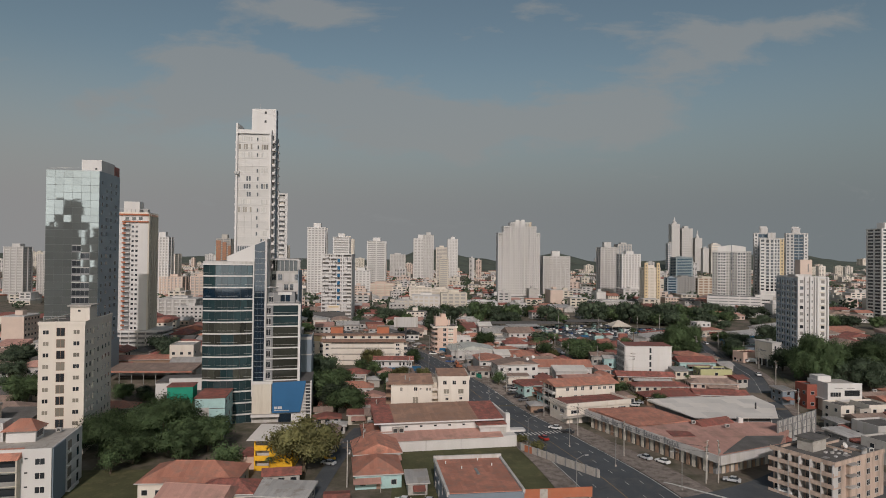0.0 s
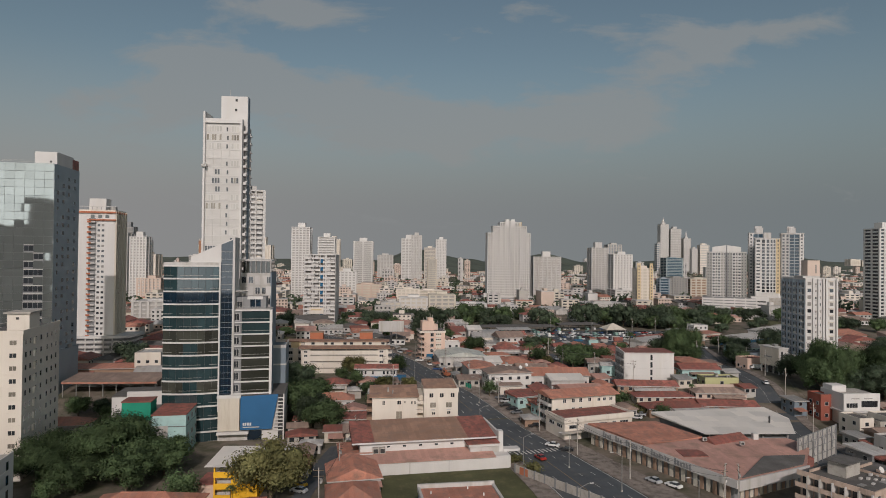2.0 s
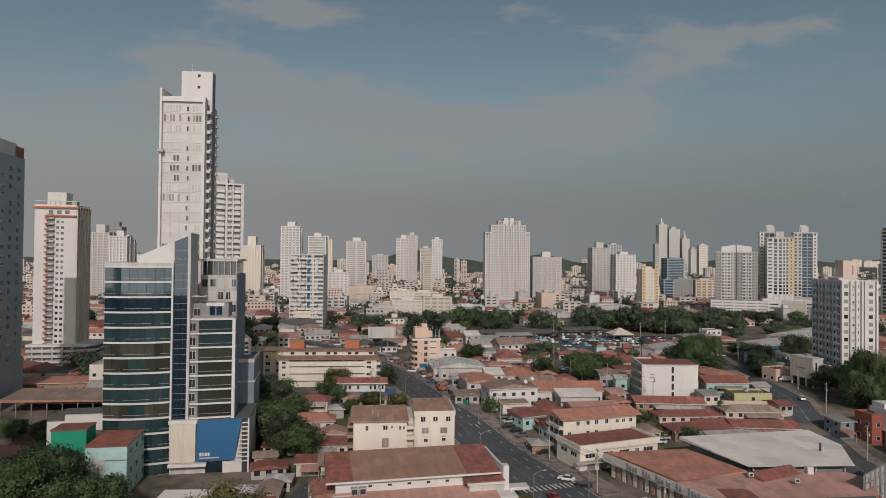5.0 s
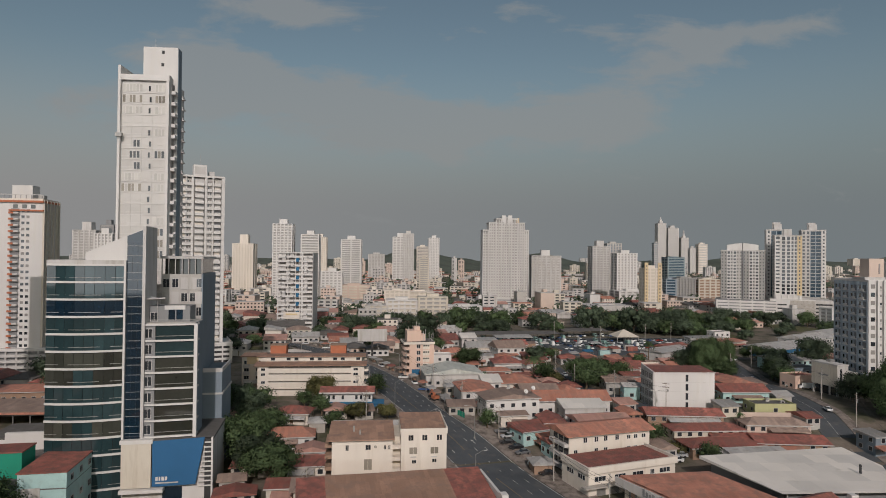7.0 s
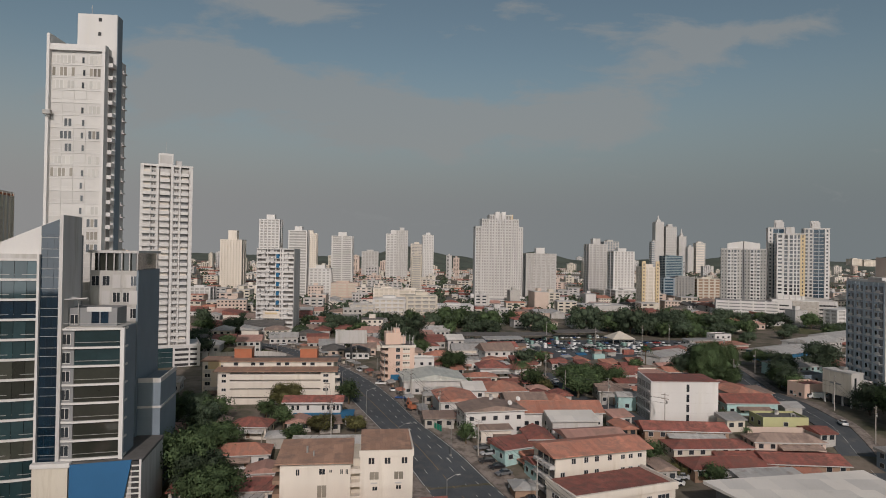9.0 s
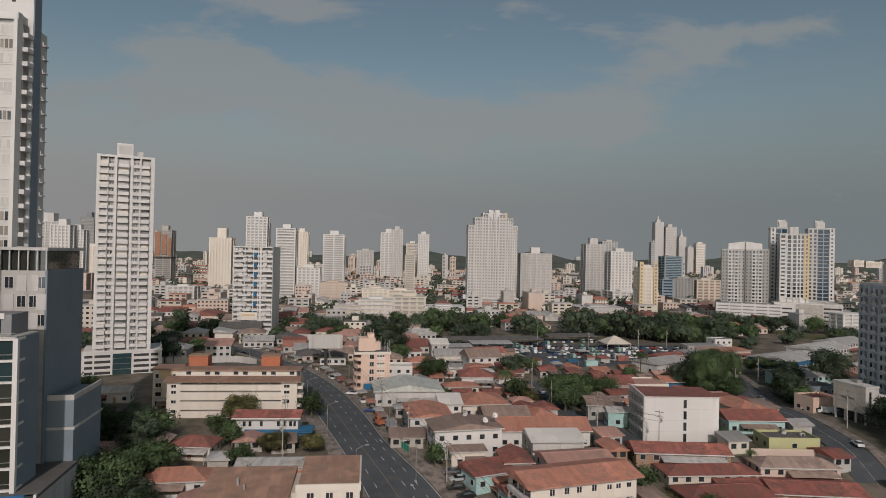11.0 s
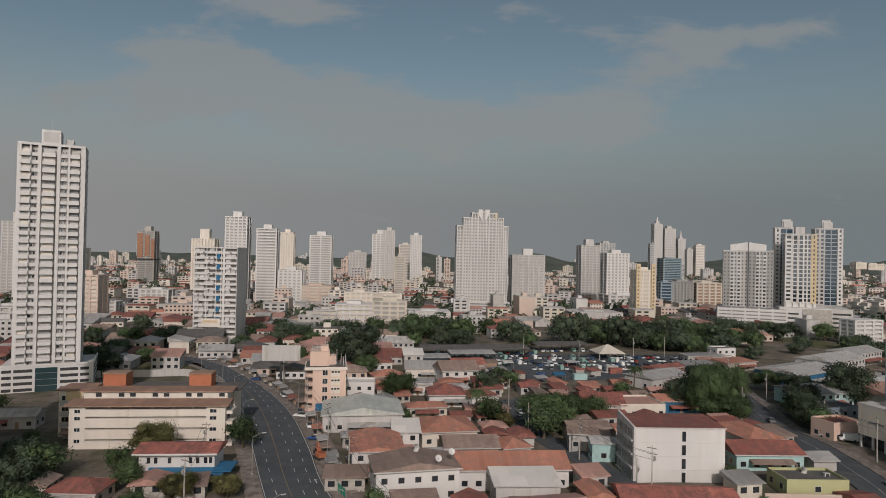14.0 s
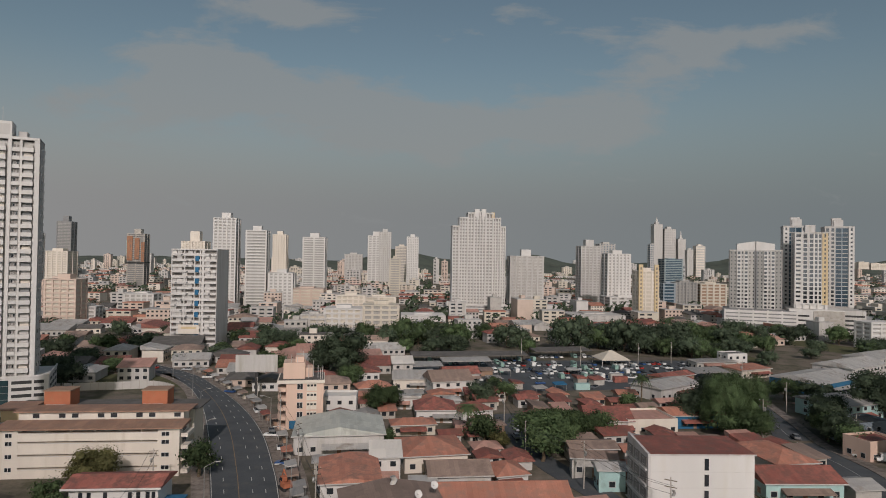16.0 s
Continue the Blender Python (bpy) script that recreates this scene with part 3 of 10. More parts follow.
# ---- towers ----
def tower(name, label, category, x, y, w, d, top, yaw, wall="white", core="shade", floors=20, piers=4, band=1.25, out=0.7, side_piers=3, crown=(), base=None, pier_w=1.2, group="", foot=0.0):
    """A block of flats: a set-back core, a parapet band at each floor, upright piers and roof houses. x, y: middle of the front."""
    z0 = gz(x, y) if base is None else base
    h = top - z0 - foot
    th = thing(name, label, category, pose(x, y, z0 + foot, 0, 0, yaw) @ pose(0, d / 2, 0), group)
    part("core", boxes((-w / 2 + out, w / 2 - out, -d / 2 + out, d / 2 - out, 0, h - 0.2)), core, th)
    fh = h / floors
    if y > 680 or y < 60:
        # far off: the bands are one mass, the piers another
        style = int(abs(x)) % 3
        rec = (0.42, 0.0, -0.25)[style]
        if style == 0:
            pier_w, piers = max(pier_w, w * 0.075), piers + 2
        elif style == 2:
            piers = max(2, piers // 2)
        part("floor_banding", boxes(*[(-w / 2 + rec, w / 2 - rec, -d / 2 + rec, d / 2 - rec, i * fh - band * 0.15, i * fh + band * 0.85) for i in range(floors)]), wall, th)["kind"] = "stuff"
        us = [-w / 2 + pier_w / 2 + (w - pier_w) * i / max(piers - 1, 1) for i in range(piers)]
        vs = [-d / 2 + pier_w / 2 + (d - pier_w) * i / max(side_piers - 1, 1) for i in range(side_piers)]
        part("pier_ribbing", boxes(*[(u - pier_w / 2, u + pier_w / 2, -d / 2 - 0.12, -d / 2 + 1, 0, h) for u in us],
                            *[(s * w / 2 - 0.5 - 0.1 * s, s * w / 2 + 0.5 + 0.1 * s, v - pier_w / 2, v + pier_w / 2, 0, h) for v in vs[1:] for s in (-1, 1)]), wall, th)["kind"] = "stuff"
        part("roof", boxes((-w / 2 - 0.1, w / 2 + 0.1, -d / 2 - 0.1, d / 2 + 0.1, h - 0.4, h + 0.5)), wall, th)
        for u0, u1, v0, v1, hh, m in crown:
            part("roof_house", boxes((u0, u1, v0, v1, h + 0.5, h + hh)), m, th)
        return th
    slab = to_mesh("floor_band", boxes((-w / 2, w / 2, -d / 2, d / 2, 0, band)), wall)
    for i in range(floors):
        ob = part("floor_band", slab, None, th)
        ob.matrix_basis = pose(0, 0, i * fh - band * 0.15)
    fm = to_mesh("pier", boxes((-pier_w / 2, pier_w / 2, -0.12, 1.0, 0, h)), wall)
    for face, n, length in (("front", piers, w), ("left", side_piers, d), ("right", side_piers, d)):
        for i in range(n):
            u = -length / 2 + pier_w / 2 + (length - pier_w) * i / max(n - 1, 1)
            ob = part("pier", fm, None, th)
            ob.matrix_basis = on_face(th, face, w, d, u, 0)
    part("roof", boxes((-w / 2 - 0.1, w / 2 + 0.1, -d / 2 - 0.1, d / 2 + 0.1, h - 0.4, h + 0.5)), wall, th)
    for u0, u1, v0, v1, hh, m in crown:
        part("roof_house", boxes((u0, u1, v0, v1, h + 0.5, h + hh)), m, th)
    return th


def office():
    th = thing("office_building", "glass-fronted office tower with white floor bands and a blue banner", "office building", pose(-66.5, 221, -5.2, 0, 0, 9))
    # left wing: dark glass between white ledges, slightly bowed
    def bow(u):
        return -1.3 * (1 - ((u + 9.2) / 8.6) ** 2)
    us = [-17.8 + 17.2 * i / 8 for i in range(9)]

    def wing(z0, z1, out, u0=0, u1=9, back=19.0):
        bm = bmesh.new()
        pts = [(us[i], bow(us[i]) - out) for i in range(u0, u1)] + [(us[u1 - 1], back), (us[u0], back)]
        return prism(bm, pts, z0, z1)
    part("wing_core", wing(0, 56.6, -0.5), "dkgrey", th)
    pane_mats = ["glass_green", "glass_green", "glass_blue", "glass_green", "glass_green", "glass_bronze", "glass_bronze", "glass_green", "glass_green", "glass_bronze", "glass_green", "glass_green", "glass_green", "glass_green"]
    fh = 4.06
    ledge = None
    for k in range(14):
        z = 56.3 - fh * k - (0 if k < 11 else 0.0)
        if z < 0.5:
            break
        me = ledge or to_mesh("ledge", wing(-0.46, 0, 0.35), "white")
        ledge = me
        ob = part("ledge", me, None, th)
        ob.matrix_basis = pose(0, 0, z)
        for i in range(8):
            bm = bmesh.new()
            a, b = (us[i] + 0.04, bow(us[i])), (us[i + 1] - 0.04, bow(us[i + 1]))
            prism(bm, [a, b, (b[0], b[1] + 0.3), (a[0], a[1] + 0.3)], z - fh + 0.02, z - 0.48)
            part("glass_pane", bm, pane_mats[(k + (1 if i in (3, 4) and k % 3 == 0 else 0)) % 14], th)
        rail = bmesh.new()
        prism(rail, [(us[0], bow(us[0]) - 0.25), (-9.2, -1.62), (us[8], bow(us[8]) - 0.25), (us[8], bow(us[8]) - 0.18), (-9.2, -1.55), (us[0], bow(us[0]) - 0.18)], z - fh + 0.75, z - fh + 0.85)
        part("transom", rail, "metal", th)
    part("roof_edge", wing(56.3, 57.2, 0.2), "white2", th)
    part("left_fin", boxes((-0.8, -0.35, -1.0, 1.0, 9.5, 57.2)), "white", th)
    # slanted white crown and the blue glass shaft
    bm = bmesh.new()
    for v0, v1 in ((1.2, 9.0),):
        pts = [(-10.0, 57.2), (3.3, 57.2), (3.3, 65.1), (-10.0, 58.9)]
        a = [bm.verts.new((u, v0, z)) for u, z in pts]
        b = [bm.verts.new((u, v1, z)) for u, z in pts]
        bm.faces.new(a)
        bm.faces.new(b[::-1])
        for i in range(4):
            bm.faces.new([a[i], b[i], b[(i + 1) % 4], a[(i + 1) % 4]])
    part("slanted_crown", bm, "white", th)
    part("shaft_core", boxes((-0.35, 3.3, -0.2, 12, 9.5, 61.5)), "dkgrey", th)
    k = 0
    z = 9.6
    while z < 61:
        h2 = 1.7 if k % 2 else 2.36
        for u0 in (-0.32, 0.88, 2.08):
            part("glass_pane", boxes((u0 + 0.02, u0 + 1.18, -0.32, -0.2, z + 0.04, min(z + h2, 61.2) - 0.04)), "glass_blue", th)
        part("mullion", boxes((-0.35, 3.3, -0.36, -0.2, z - 0.05, z + 0.04)), "metal", th)
        z += h2
        k += 1
    bm = bmesh.new()
    pts = [(-0.35, 61.2), (3.3, 61.2), (3.3, 64.6), (-0.35, 63.0)]
    a = [bm.verts.new((u, -0.3, zz)) for u, zz in pts]
    b = [bm.verts.new((u, 0.8, zz)) for u, zz in pts]
    bm.faces.new(a)
    bm.faces.new(b[::-1])
    for i in range(4):
        bm.faces.new([a[i], b[i], b[(i + 1) % 4], a[(i + 1) % 4]])
    part("glass_pane", bm, "glass_blue", th)
    part("white_fin", boxes((3.3, 4.0, -1.0, 9.0, 9.5, 65.4)), "white2", th)
    # right block with stepped bays
    part("block_core", boxes((3.3, 15.2, 0.6, 9, 14.5, 42.2)), "grey", th)
    fh2 = 3.83
    for k in range(8):
        z = 42.0 - fh2 * k
        bm = bmesh.new()
        prism(bm, [(3.3, -0.5), (6.5, -0.8), (15.4, 0.1), (15.7, 0.6), (15.7, 3), (3.3, 3)], z - 0.4, z)
        part("ledge", bm, "white", th)
        bm = bmesh.new()
        prism(bm, [(6.3, -0.25), (14.9, 0.5), (14.9, 0.9), (6.3, 0.3)], z - fh2 + 0.02, z - 0.42)
        part("glass_pane", bm, ("glass_green", "glass_green", "glass_bronze", "glass_bronze", "glass_bronze", "glass_bronze", "glass_bronze", "glass_blue")[k], th)
        part("bay_wall", boxes((3.3, 6.2, -0.2, 0.6, z - fh2, z - 0.51)), "dkgrey", th)
        window(th, pose(4.7, -0.22, z - fh2 + 0.5), 1.5, 2.1, "glass", "white", 1, True)
        bm = bmesh.new()
        prism(bm, [(6.3, -0.55), (15.0, 0.3), (15.0, 0.36), (6.3, -0.49)], z - fh2 + 0.85, z - fh2 + 0.95)
        part("rail", bm, "metal", th)
    part("corner_post", boxes((15.0, 15.8, -0.2, 0.6, 14.5, 42)), "white", th)
    part("penthouse", boxes((3.3, 13.5, 2.5, 9, 42, 46)), "dkgrey", th)
    for u in (8.5, 10.3):
        part("penthouse_window", boxes((u, u + 1.5, 2.4, 2.5, 42.6, 45.2)), "glass_blue", th)
    part("penthouse_wall", boxes((7.6, 12.4, 2.3, 2.6, 45.2, 46.2)), "white", th)
    window(th, pose(5.2, 2.48, 42.5), 1.6, 2.0, "glass", "white", 1, True)
    part("terrace_rail", boxes((3.3, 15.5, -0.3, -0.2, 42.9, 43.0)), "metal", th)
    bm = bmesh.new()
    prism(bm, [(3.6, 0.2), (8.0, 1.0), (7.4, 4.0), (4.0, 4.0)], 48.0, 48.1, [47.8, 48.3, 47.4, 48.4])
    part("shade_sail", bm, "white", th, "white tensioned shade sail")
    part("sail_pole", boxes((6.0, 6.12, 2.0, 2.12, 42, 48)), "metal", th)
    # grey block behind with a glazed roof storey
    part("rear_block", boxes((3.4, 13.5, 16.0, 35, 0, 53.5)), "grey", th)
    # slate sheets put shade into the colour of both right-hand flanks
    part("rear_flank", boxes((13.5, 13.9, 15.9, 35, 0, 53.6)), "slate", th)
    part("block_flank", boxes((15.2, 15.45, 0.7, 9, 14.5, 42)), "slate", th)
    for u in (4.6, 6.9, 9.2, 11.4, 12.8):
        for i, z in enumerate((50.0, 46.2, 42.4)):
            if (i + int(u)) % 2 == 0:
                window(th, pose(u, 15.98, z), 1.5, 2.2, "glass", "white", 1, True)
            else:
                part("shutter", boxes((u - 0.9, u + 0.9, 15.86, 15.98, z - 0.6, z + 2.6)), "white2", th)
    part("roof_slab", boxes((3.0, 14.0, 15.6, 35.4, 57.6, 58.2)), "white2", th)
    part("roof_storey", boxes((4.2, 13.2, 16.6, 34.5, 53.5, 57.6)), "glass_bronze", th)
    for i in range(7):
        part("roof_post", boxes((3.4 + i * 1.68, 3.62 + i * 1.68, 15.9, 16.2, 53.5, 57.6)), "white2", th)
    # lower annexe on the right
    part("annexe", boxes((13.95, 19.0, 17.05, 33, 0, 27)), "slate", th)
    part("annexe_parapet", boxes((18.75, 19.05, 17.0, 33, 27, 28.1), (13.95, 18.75, 16.98, 17.25, 27, 28.1)), "white2", th)
    part("annexe_ledge", boxes((13.95, 19.3, 16.8, 33.2, 21.0, 21.5)), "white2", th)
    # podium
    part("podium", boxes((-0.6, 19.8, -1.0, 17, 0, 14.0)), "white2", th)
    part("terrace", boxes((-0.6, 20.0, -1.6, 17, 14.0, 14.6)), "roof_flat", th)
    part("stone_panel", boxes((-0.4, 6.2, -2.3, -1.0, 3.6, 14.6)), "beige", th)
    part("panel_cap", boxes((-0.7, 6.6, -2.5, -1.0, 14.0, 14.9)), "white", th)
    bm = bmesh.new()
    pts = [(6.5, -2.4, 3.8), (16.2, -2.0, 3.8), (18.2, -2.0, 14.9), (6.5, -2.4, 14.5)]
    a = [bm.verts.new(p) for p in pts]
    b = [bm.verts.new((p[0], p[1] + 0.25, p[2])) for p in pts]
    bm.faces.new(a)
    bm.faces.new(b[::-1])
    for i in range(4):
        bm.faces.new([a[i], b[i], b[(i + 1) % 4], a[(i + 1) % 4]])
    ban = part("banner", bm, "blueboard", th, "large dark blue advertising banner")
    for i, (u0, u1) in enumerate(((7.3, 7.85), (8.05, 8.4), (8.65, 9.2), (9.4, 9.9))):
        part("lettering_bar", boxes((u0, u1, -2.46, -2.40, 5.2, 6.1)), "white", ban)
    part("lettering_bar", boxes((7.3, 12.4, -2.45, -2.38, 4.5, 4.8)), "white2", ban)
    part("side_frame", boxes((18.2, 19.8, -1.9, -1.0, 0, 14.6)), "dark", th)
    for i in range(10):
        part("side_slat", boxes((16.5 + i * 0.19 if i < 9 else 18.2, 19.9, -2.05, -1.85, 3.2 + i * 1.15, 3.5 + i * 1.15)), "white", th)
    part("corner_post", boxes((19.7, 20.1, -2.1, -1.6, 0, 14.9)), "white", th)
    part("entrance_glass", boxes((8.6, 15.1, -1.2, -1.0, 0.3, 3.2)), "glass_blue", th)
    part("entrance_ledge", boxes((-0.6, 9.1, -3.2, -1.0, 2.6, 3.4)), "white", th)
    part("lower_wall", boxes((13.1, 20.0, -1.5, -1.0, 0, 3.2)), "white", th)
    part("vent_box", boxes((-8.2, -7.4, 1.5, 2.5, 57.2, 58.6)), "metal", th)
    return th


office()


def white_tower():
    x, y, h, w, d = -76.6, 250, 110.0, 14.2, 9
    th = thing("apartment_tower", "slim white apartment tower with a blank taller shaft", "apartment tower", pose(x, y, -5.2, 0, 0, 3))
    part("body", boxes((-w / 2 + 0.5, w / 2 - 0.5, 0.5, d, 0, h)), "white2", th)
    part("edge_fin", boxes((-w / 2, -w / 2 + 0.7, -0.6, d, 0, h + 2.5)), "white", th)
    part("edge_fin", boxes((w / 2 - 0.9, w / 2 - 0.1, -0.6, 1.4, 0, h)), "white", th)
    part("roof_beam", boxes((-w / 2, w / 2, -0.4, 1.2, h - 1.6, h)), "white", th)
    part("shaft", boxes((-2.0, w / 2 + 0.7, 4.0, 7.0, 0, h + 9.4)), "white", th)
    # slate sheet colours the white shaft's right side as if shaded
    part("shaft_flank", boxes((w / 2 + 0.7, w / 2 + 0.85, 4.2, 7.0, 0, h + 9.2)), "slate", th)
    part("rear_wing", boxes((-w / 2 + 0.6, w / 2 + 0.8, 7.0, 9.6, 0, h - 2)), "ltgrey", th)
    for u, z in ((3.2, 119.0), (3.1, 115.3)):
        part("shaft_window", boxes((u, u + 0.8, 3.9, 4.05, z - 1.5, z - 0.6)), "dark", th)
    fh = 3.18
    n = 34
    line = to_mesh("floor_line", boxes((-w / 2 + 0.7, w / 2 - 0.9, 0.30, 0.5, 0, 0.22), (-w / 2 + 0.7, w / 2 - 0.9, 0.36, 0.5, 1.0, 1.1)), "white")
    pan = to_mesh("cladding_panel", boxes((-6.25, -3.5, 0.42, 0.5, 0.24, fh), (-3.46, -0.7, 0.42, 0.5, 0.24, fh), (-0.66, 2.2, 0.42, 0.5, 0.24, fh), (2.24, 6.0, 0.42, 0.5, 0.24, fh)), "facade")
    # how each floor's glazing stands: frosted, clear or closed, wide bay and narrow bay
    bays = {0: ("frost", "frost"), 1: ("tan_glass", "tan_glass"), 2: ("frost", "frost"), 4: ("", "frost"), 6: ("", "glass"), 8: ("frost", "frost"), 9: ("tan_glass", "frost"), 12: ("", "frost"),
            13: ("", "glass"), 14: ("glass", "tan_glass"), 15: ("tan_glass", "glass"), 18: ("frost", "frost"), 21: ("tan_glass", "frost"), 24: ("frost", "tan_glass")}
    holes = {5: (-2.6, -1.6), 6: (-3.6, -2.6, -1.6), 7: (-2.4, -1.5)}
    for k in range(n):
        z = h - 2.0 - fh * (k + 1)
        part("floor_line", line, None, th).matrix_basis = pose(0, 0, z)
        part("cladding_panel", pan, None, th).matrix_basis = pose(0, 0, z)
        if k % 5 != 3:
            window(th, pose(1.35 + 0.25 * (k % 2), 0.40, z + 0.6), 0.55, 1.5, "glass", "facade", 0, False)
        wide, narrow = bays.get(k, ("", ""))
        if wide:
            for i in range(6):
                pane = "frost" if wide == "tan_glass" and i in (1, 4) else wide
                window(th, pose(-5.7 + 0.92 * i, 0.40, z + 0.5), 0.74, 2.0 if pane == "frost" else 2.15, pane, "white", 0, False)
        if narrow:
            for i in range(3):
                window(th, pose(3.3 + 0.95 * i, 0.40, z + 0.5), 0.74, 2.0, narrow if i != 1 or narrow != "glass" else "tan_glass", "white", 0, False)
        for u in holes.get(k, ()):
            window(th, pose(u, 0.40, z + 0.5), 0.7, 1.9, "glass", "white", 0, False)
    bal = to_mesh("balcony", boxes((0, 1.5, 0, 2.2, 0, 1.0)), "white")
    # dim block stands in for the shade inside each balcony
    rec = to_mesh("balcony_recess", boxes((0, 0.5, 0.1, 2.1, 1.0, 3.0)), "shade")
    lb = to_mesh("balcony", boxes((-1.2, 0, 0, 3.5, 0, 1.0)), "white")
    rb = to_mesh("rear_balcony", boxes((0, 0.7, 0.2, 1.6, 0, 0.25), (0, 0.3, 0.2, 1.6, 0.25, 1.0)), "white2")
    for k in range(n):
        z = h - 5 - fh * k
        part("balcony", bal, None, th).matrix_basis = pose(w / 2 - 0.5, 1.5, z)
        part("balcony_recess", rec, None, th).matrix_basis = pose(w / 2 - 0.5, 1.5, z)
        if k % 7 not in (3, 5):
            part("balcony", lb, None, th).matrix_basis = pose(-w / 2, 3, z)
        part("rear_balcony", rb, None, th).matrix_basis = pose(w / 2 + 0.8, 7.4, z)
    part("cradle", boxes((-w / 2 - 0.2, -w / 2 + 1.6, -1.6, -0.4, 92, 93)), "metal", th)
    part("roof_antenna", boxes((1.0, 1.08, 5, 5.08, h + 9.4, h + 12)), "metal", th)
    return th


white_tower()


def balcony_tower():
    """The tall white block of flats over a garage podium."""
    x, y, w, d, yaw = -106, 378, 25.5, 12, 24
    z0, top = 0.0, 92.0
    th = thing("apartment_tower", "tall white apartment tower with balcony stacks over a garage podium", "apartment tower", pose(x, y, z0, 0, 0, yaw))
    part("core", boxes((-w / 2 + 0.8, w / 2 - 0.3, 1.2, d - 0.2, 8, top - 1)), "white2", th)
    fh = 2.93
    n = 28
    strips = [(-12.75, -11.2), (-8.2, -7.6), (-5.2, -3.9), (1.9, 3.2), (6.0, 6.8), (10.9, 12.75)]
    for u0, u1 in strips:
        part("pier", boxes((u0, u1, -0.1, 2.0, 8, top)), "white", th)
    part("side_wall", boxes((w / 2 - 0.35, w / 2, 0.3, d, 8, top)), "white2", th)
    part("side_wall", boxes((-w / 2, -w / 2 + 0.35, 0.3, d, 8, top)), "white2", th)
    balc = to_mesh("balcony", boxes((-1.9, 1.9, -0.9, 1.2, -0.3, 1.15)), "white")
    balc2 = to_mesh("balcony", boxes((-2.4, 2.4, -1.1, 1.2, -0.3, 1.15)), "white")
    wall = to_mesh("wall_strip", boxes((-1.3, 1.3, 0.0, 1.2, -0.2, 1.1)), "white")
    recs = [to_mesh("balcony_recess", boxes((-1.5, 1.5, 0.3, 1.25, 1.1, 2.35)), m_) for m_ in ("white2", "ltgrey", "grey", "white2", "dkgrey", "cream")]
    recs2 = [to_mesh("balcony_recess", boxes((-2.1, 2.1, 0.2, 1.25, 1.1, 2.4)), m_) for m_ in ("white2", "ltgrey", "white2", "cream", "grey", "dkgrey")]
    rr = random.Random(12)
    for k in range(n):
        z = 8.4 + fh * k
        for u, me in ((-9.7, balc), (8.8, balc), (-1.0, balc2), (-6.4, wall), (4.6, wall)):
            ob = part("balcony" if me is not wall else "wall_strip", me, None, th)
            ob.matrix_basis = pose(u, 0, z)
        for u, me in ((-9.7, rr.choice(recs)), (8.8, rr.choice(recs)), (-1.0, rr.choice(recs2))):
            ob = part("balcony_recess", me, None, th)
            ob.matrix_basis = pose(u, 0, z)
        for u in (-6.9, -5.9, 4.1, 5.2):
            window(th, pose(u, 0.95, z + 1.3), 0.65, 0.95, "shade" if (k + int(u)) % 3 else "glass", "white", 0, False)
        for v in (4.5, 9, 13):
            window(th, pose(w / 2 + 0.01, v, z + 1.0) @ pose(0, 0, 0, 0, 0, 90), 1.0, 1.2, "glass", "white", 0, False)
    part("roof", boxes((-w / 2, w / 2, -0.2, d, top - 0.6, top + 0.3)), "white", th)
    part("roof_house", boxes((-4.2, 3.0, 1.0, 9, top + 0.3, top + 5.6)), "white", th)
    part("roof_house_panel", boxes((-3.5, 2.3, 0.9, 1.0, top + 1.0, top + 4.7)), "ltgrey", th)
    part("roof_mast", boxes((-0.6, -0.5, 3, 3.1, top + 5.6, top + 11)), "metal", th)
    part("roof_tank", boxes((4.5, 7.5, 5, 10, top + 0.3, top + 3)), "white2", th)
    th.scale = (0.86, 1, 1)
    # garage podium
    part("podium_wall", boxes((-17, 18, -1.6, 22, -1, 9.4)), "white", th)
    part("podium_parapet", boxes((-17.2, 18.2, -1.8, -1.5, 9.4, 10.2)), "white", th)
    part("podium_parapet", boxes((17.8, 18.2, -1.5, 22, 9.4, 10.2)), "white", th)
    # dark plates on the solid wall imitate the shade in open slots
    for z in (0.4, 2.7, 5.0, 7.3):
        for u0, u1 in ((-15.8, -12.4), (-11.6, -4.8), (5.4, 12.2), (13.0, 16.4)):
            part("garage_slot", boxes((u0, u1, -1.66, -1.5, z, z + 1.1)), "dark", th)
        for v0 in (2.0, 9.0, 15.5):
            part("garage_slot", boxes((17.95, 18.06, v0, v0 + 5.0, z, z + 1.1)), "dark", th)
    part("garage_glass", boxes((-3.8, 4.4, -1.75, -1.5, 0, 8.8)), "glass_green", th)
    for k in range(3):
        part("glass_mullion", boxes((-3.8, 4.4, -1.8, -1.75, 2.2 + 2.3 * k, 2.32 + 2.3 * k)), "dkgrey", th)
    return th


balcony_tower()


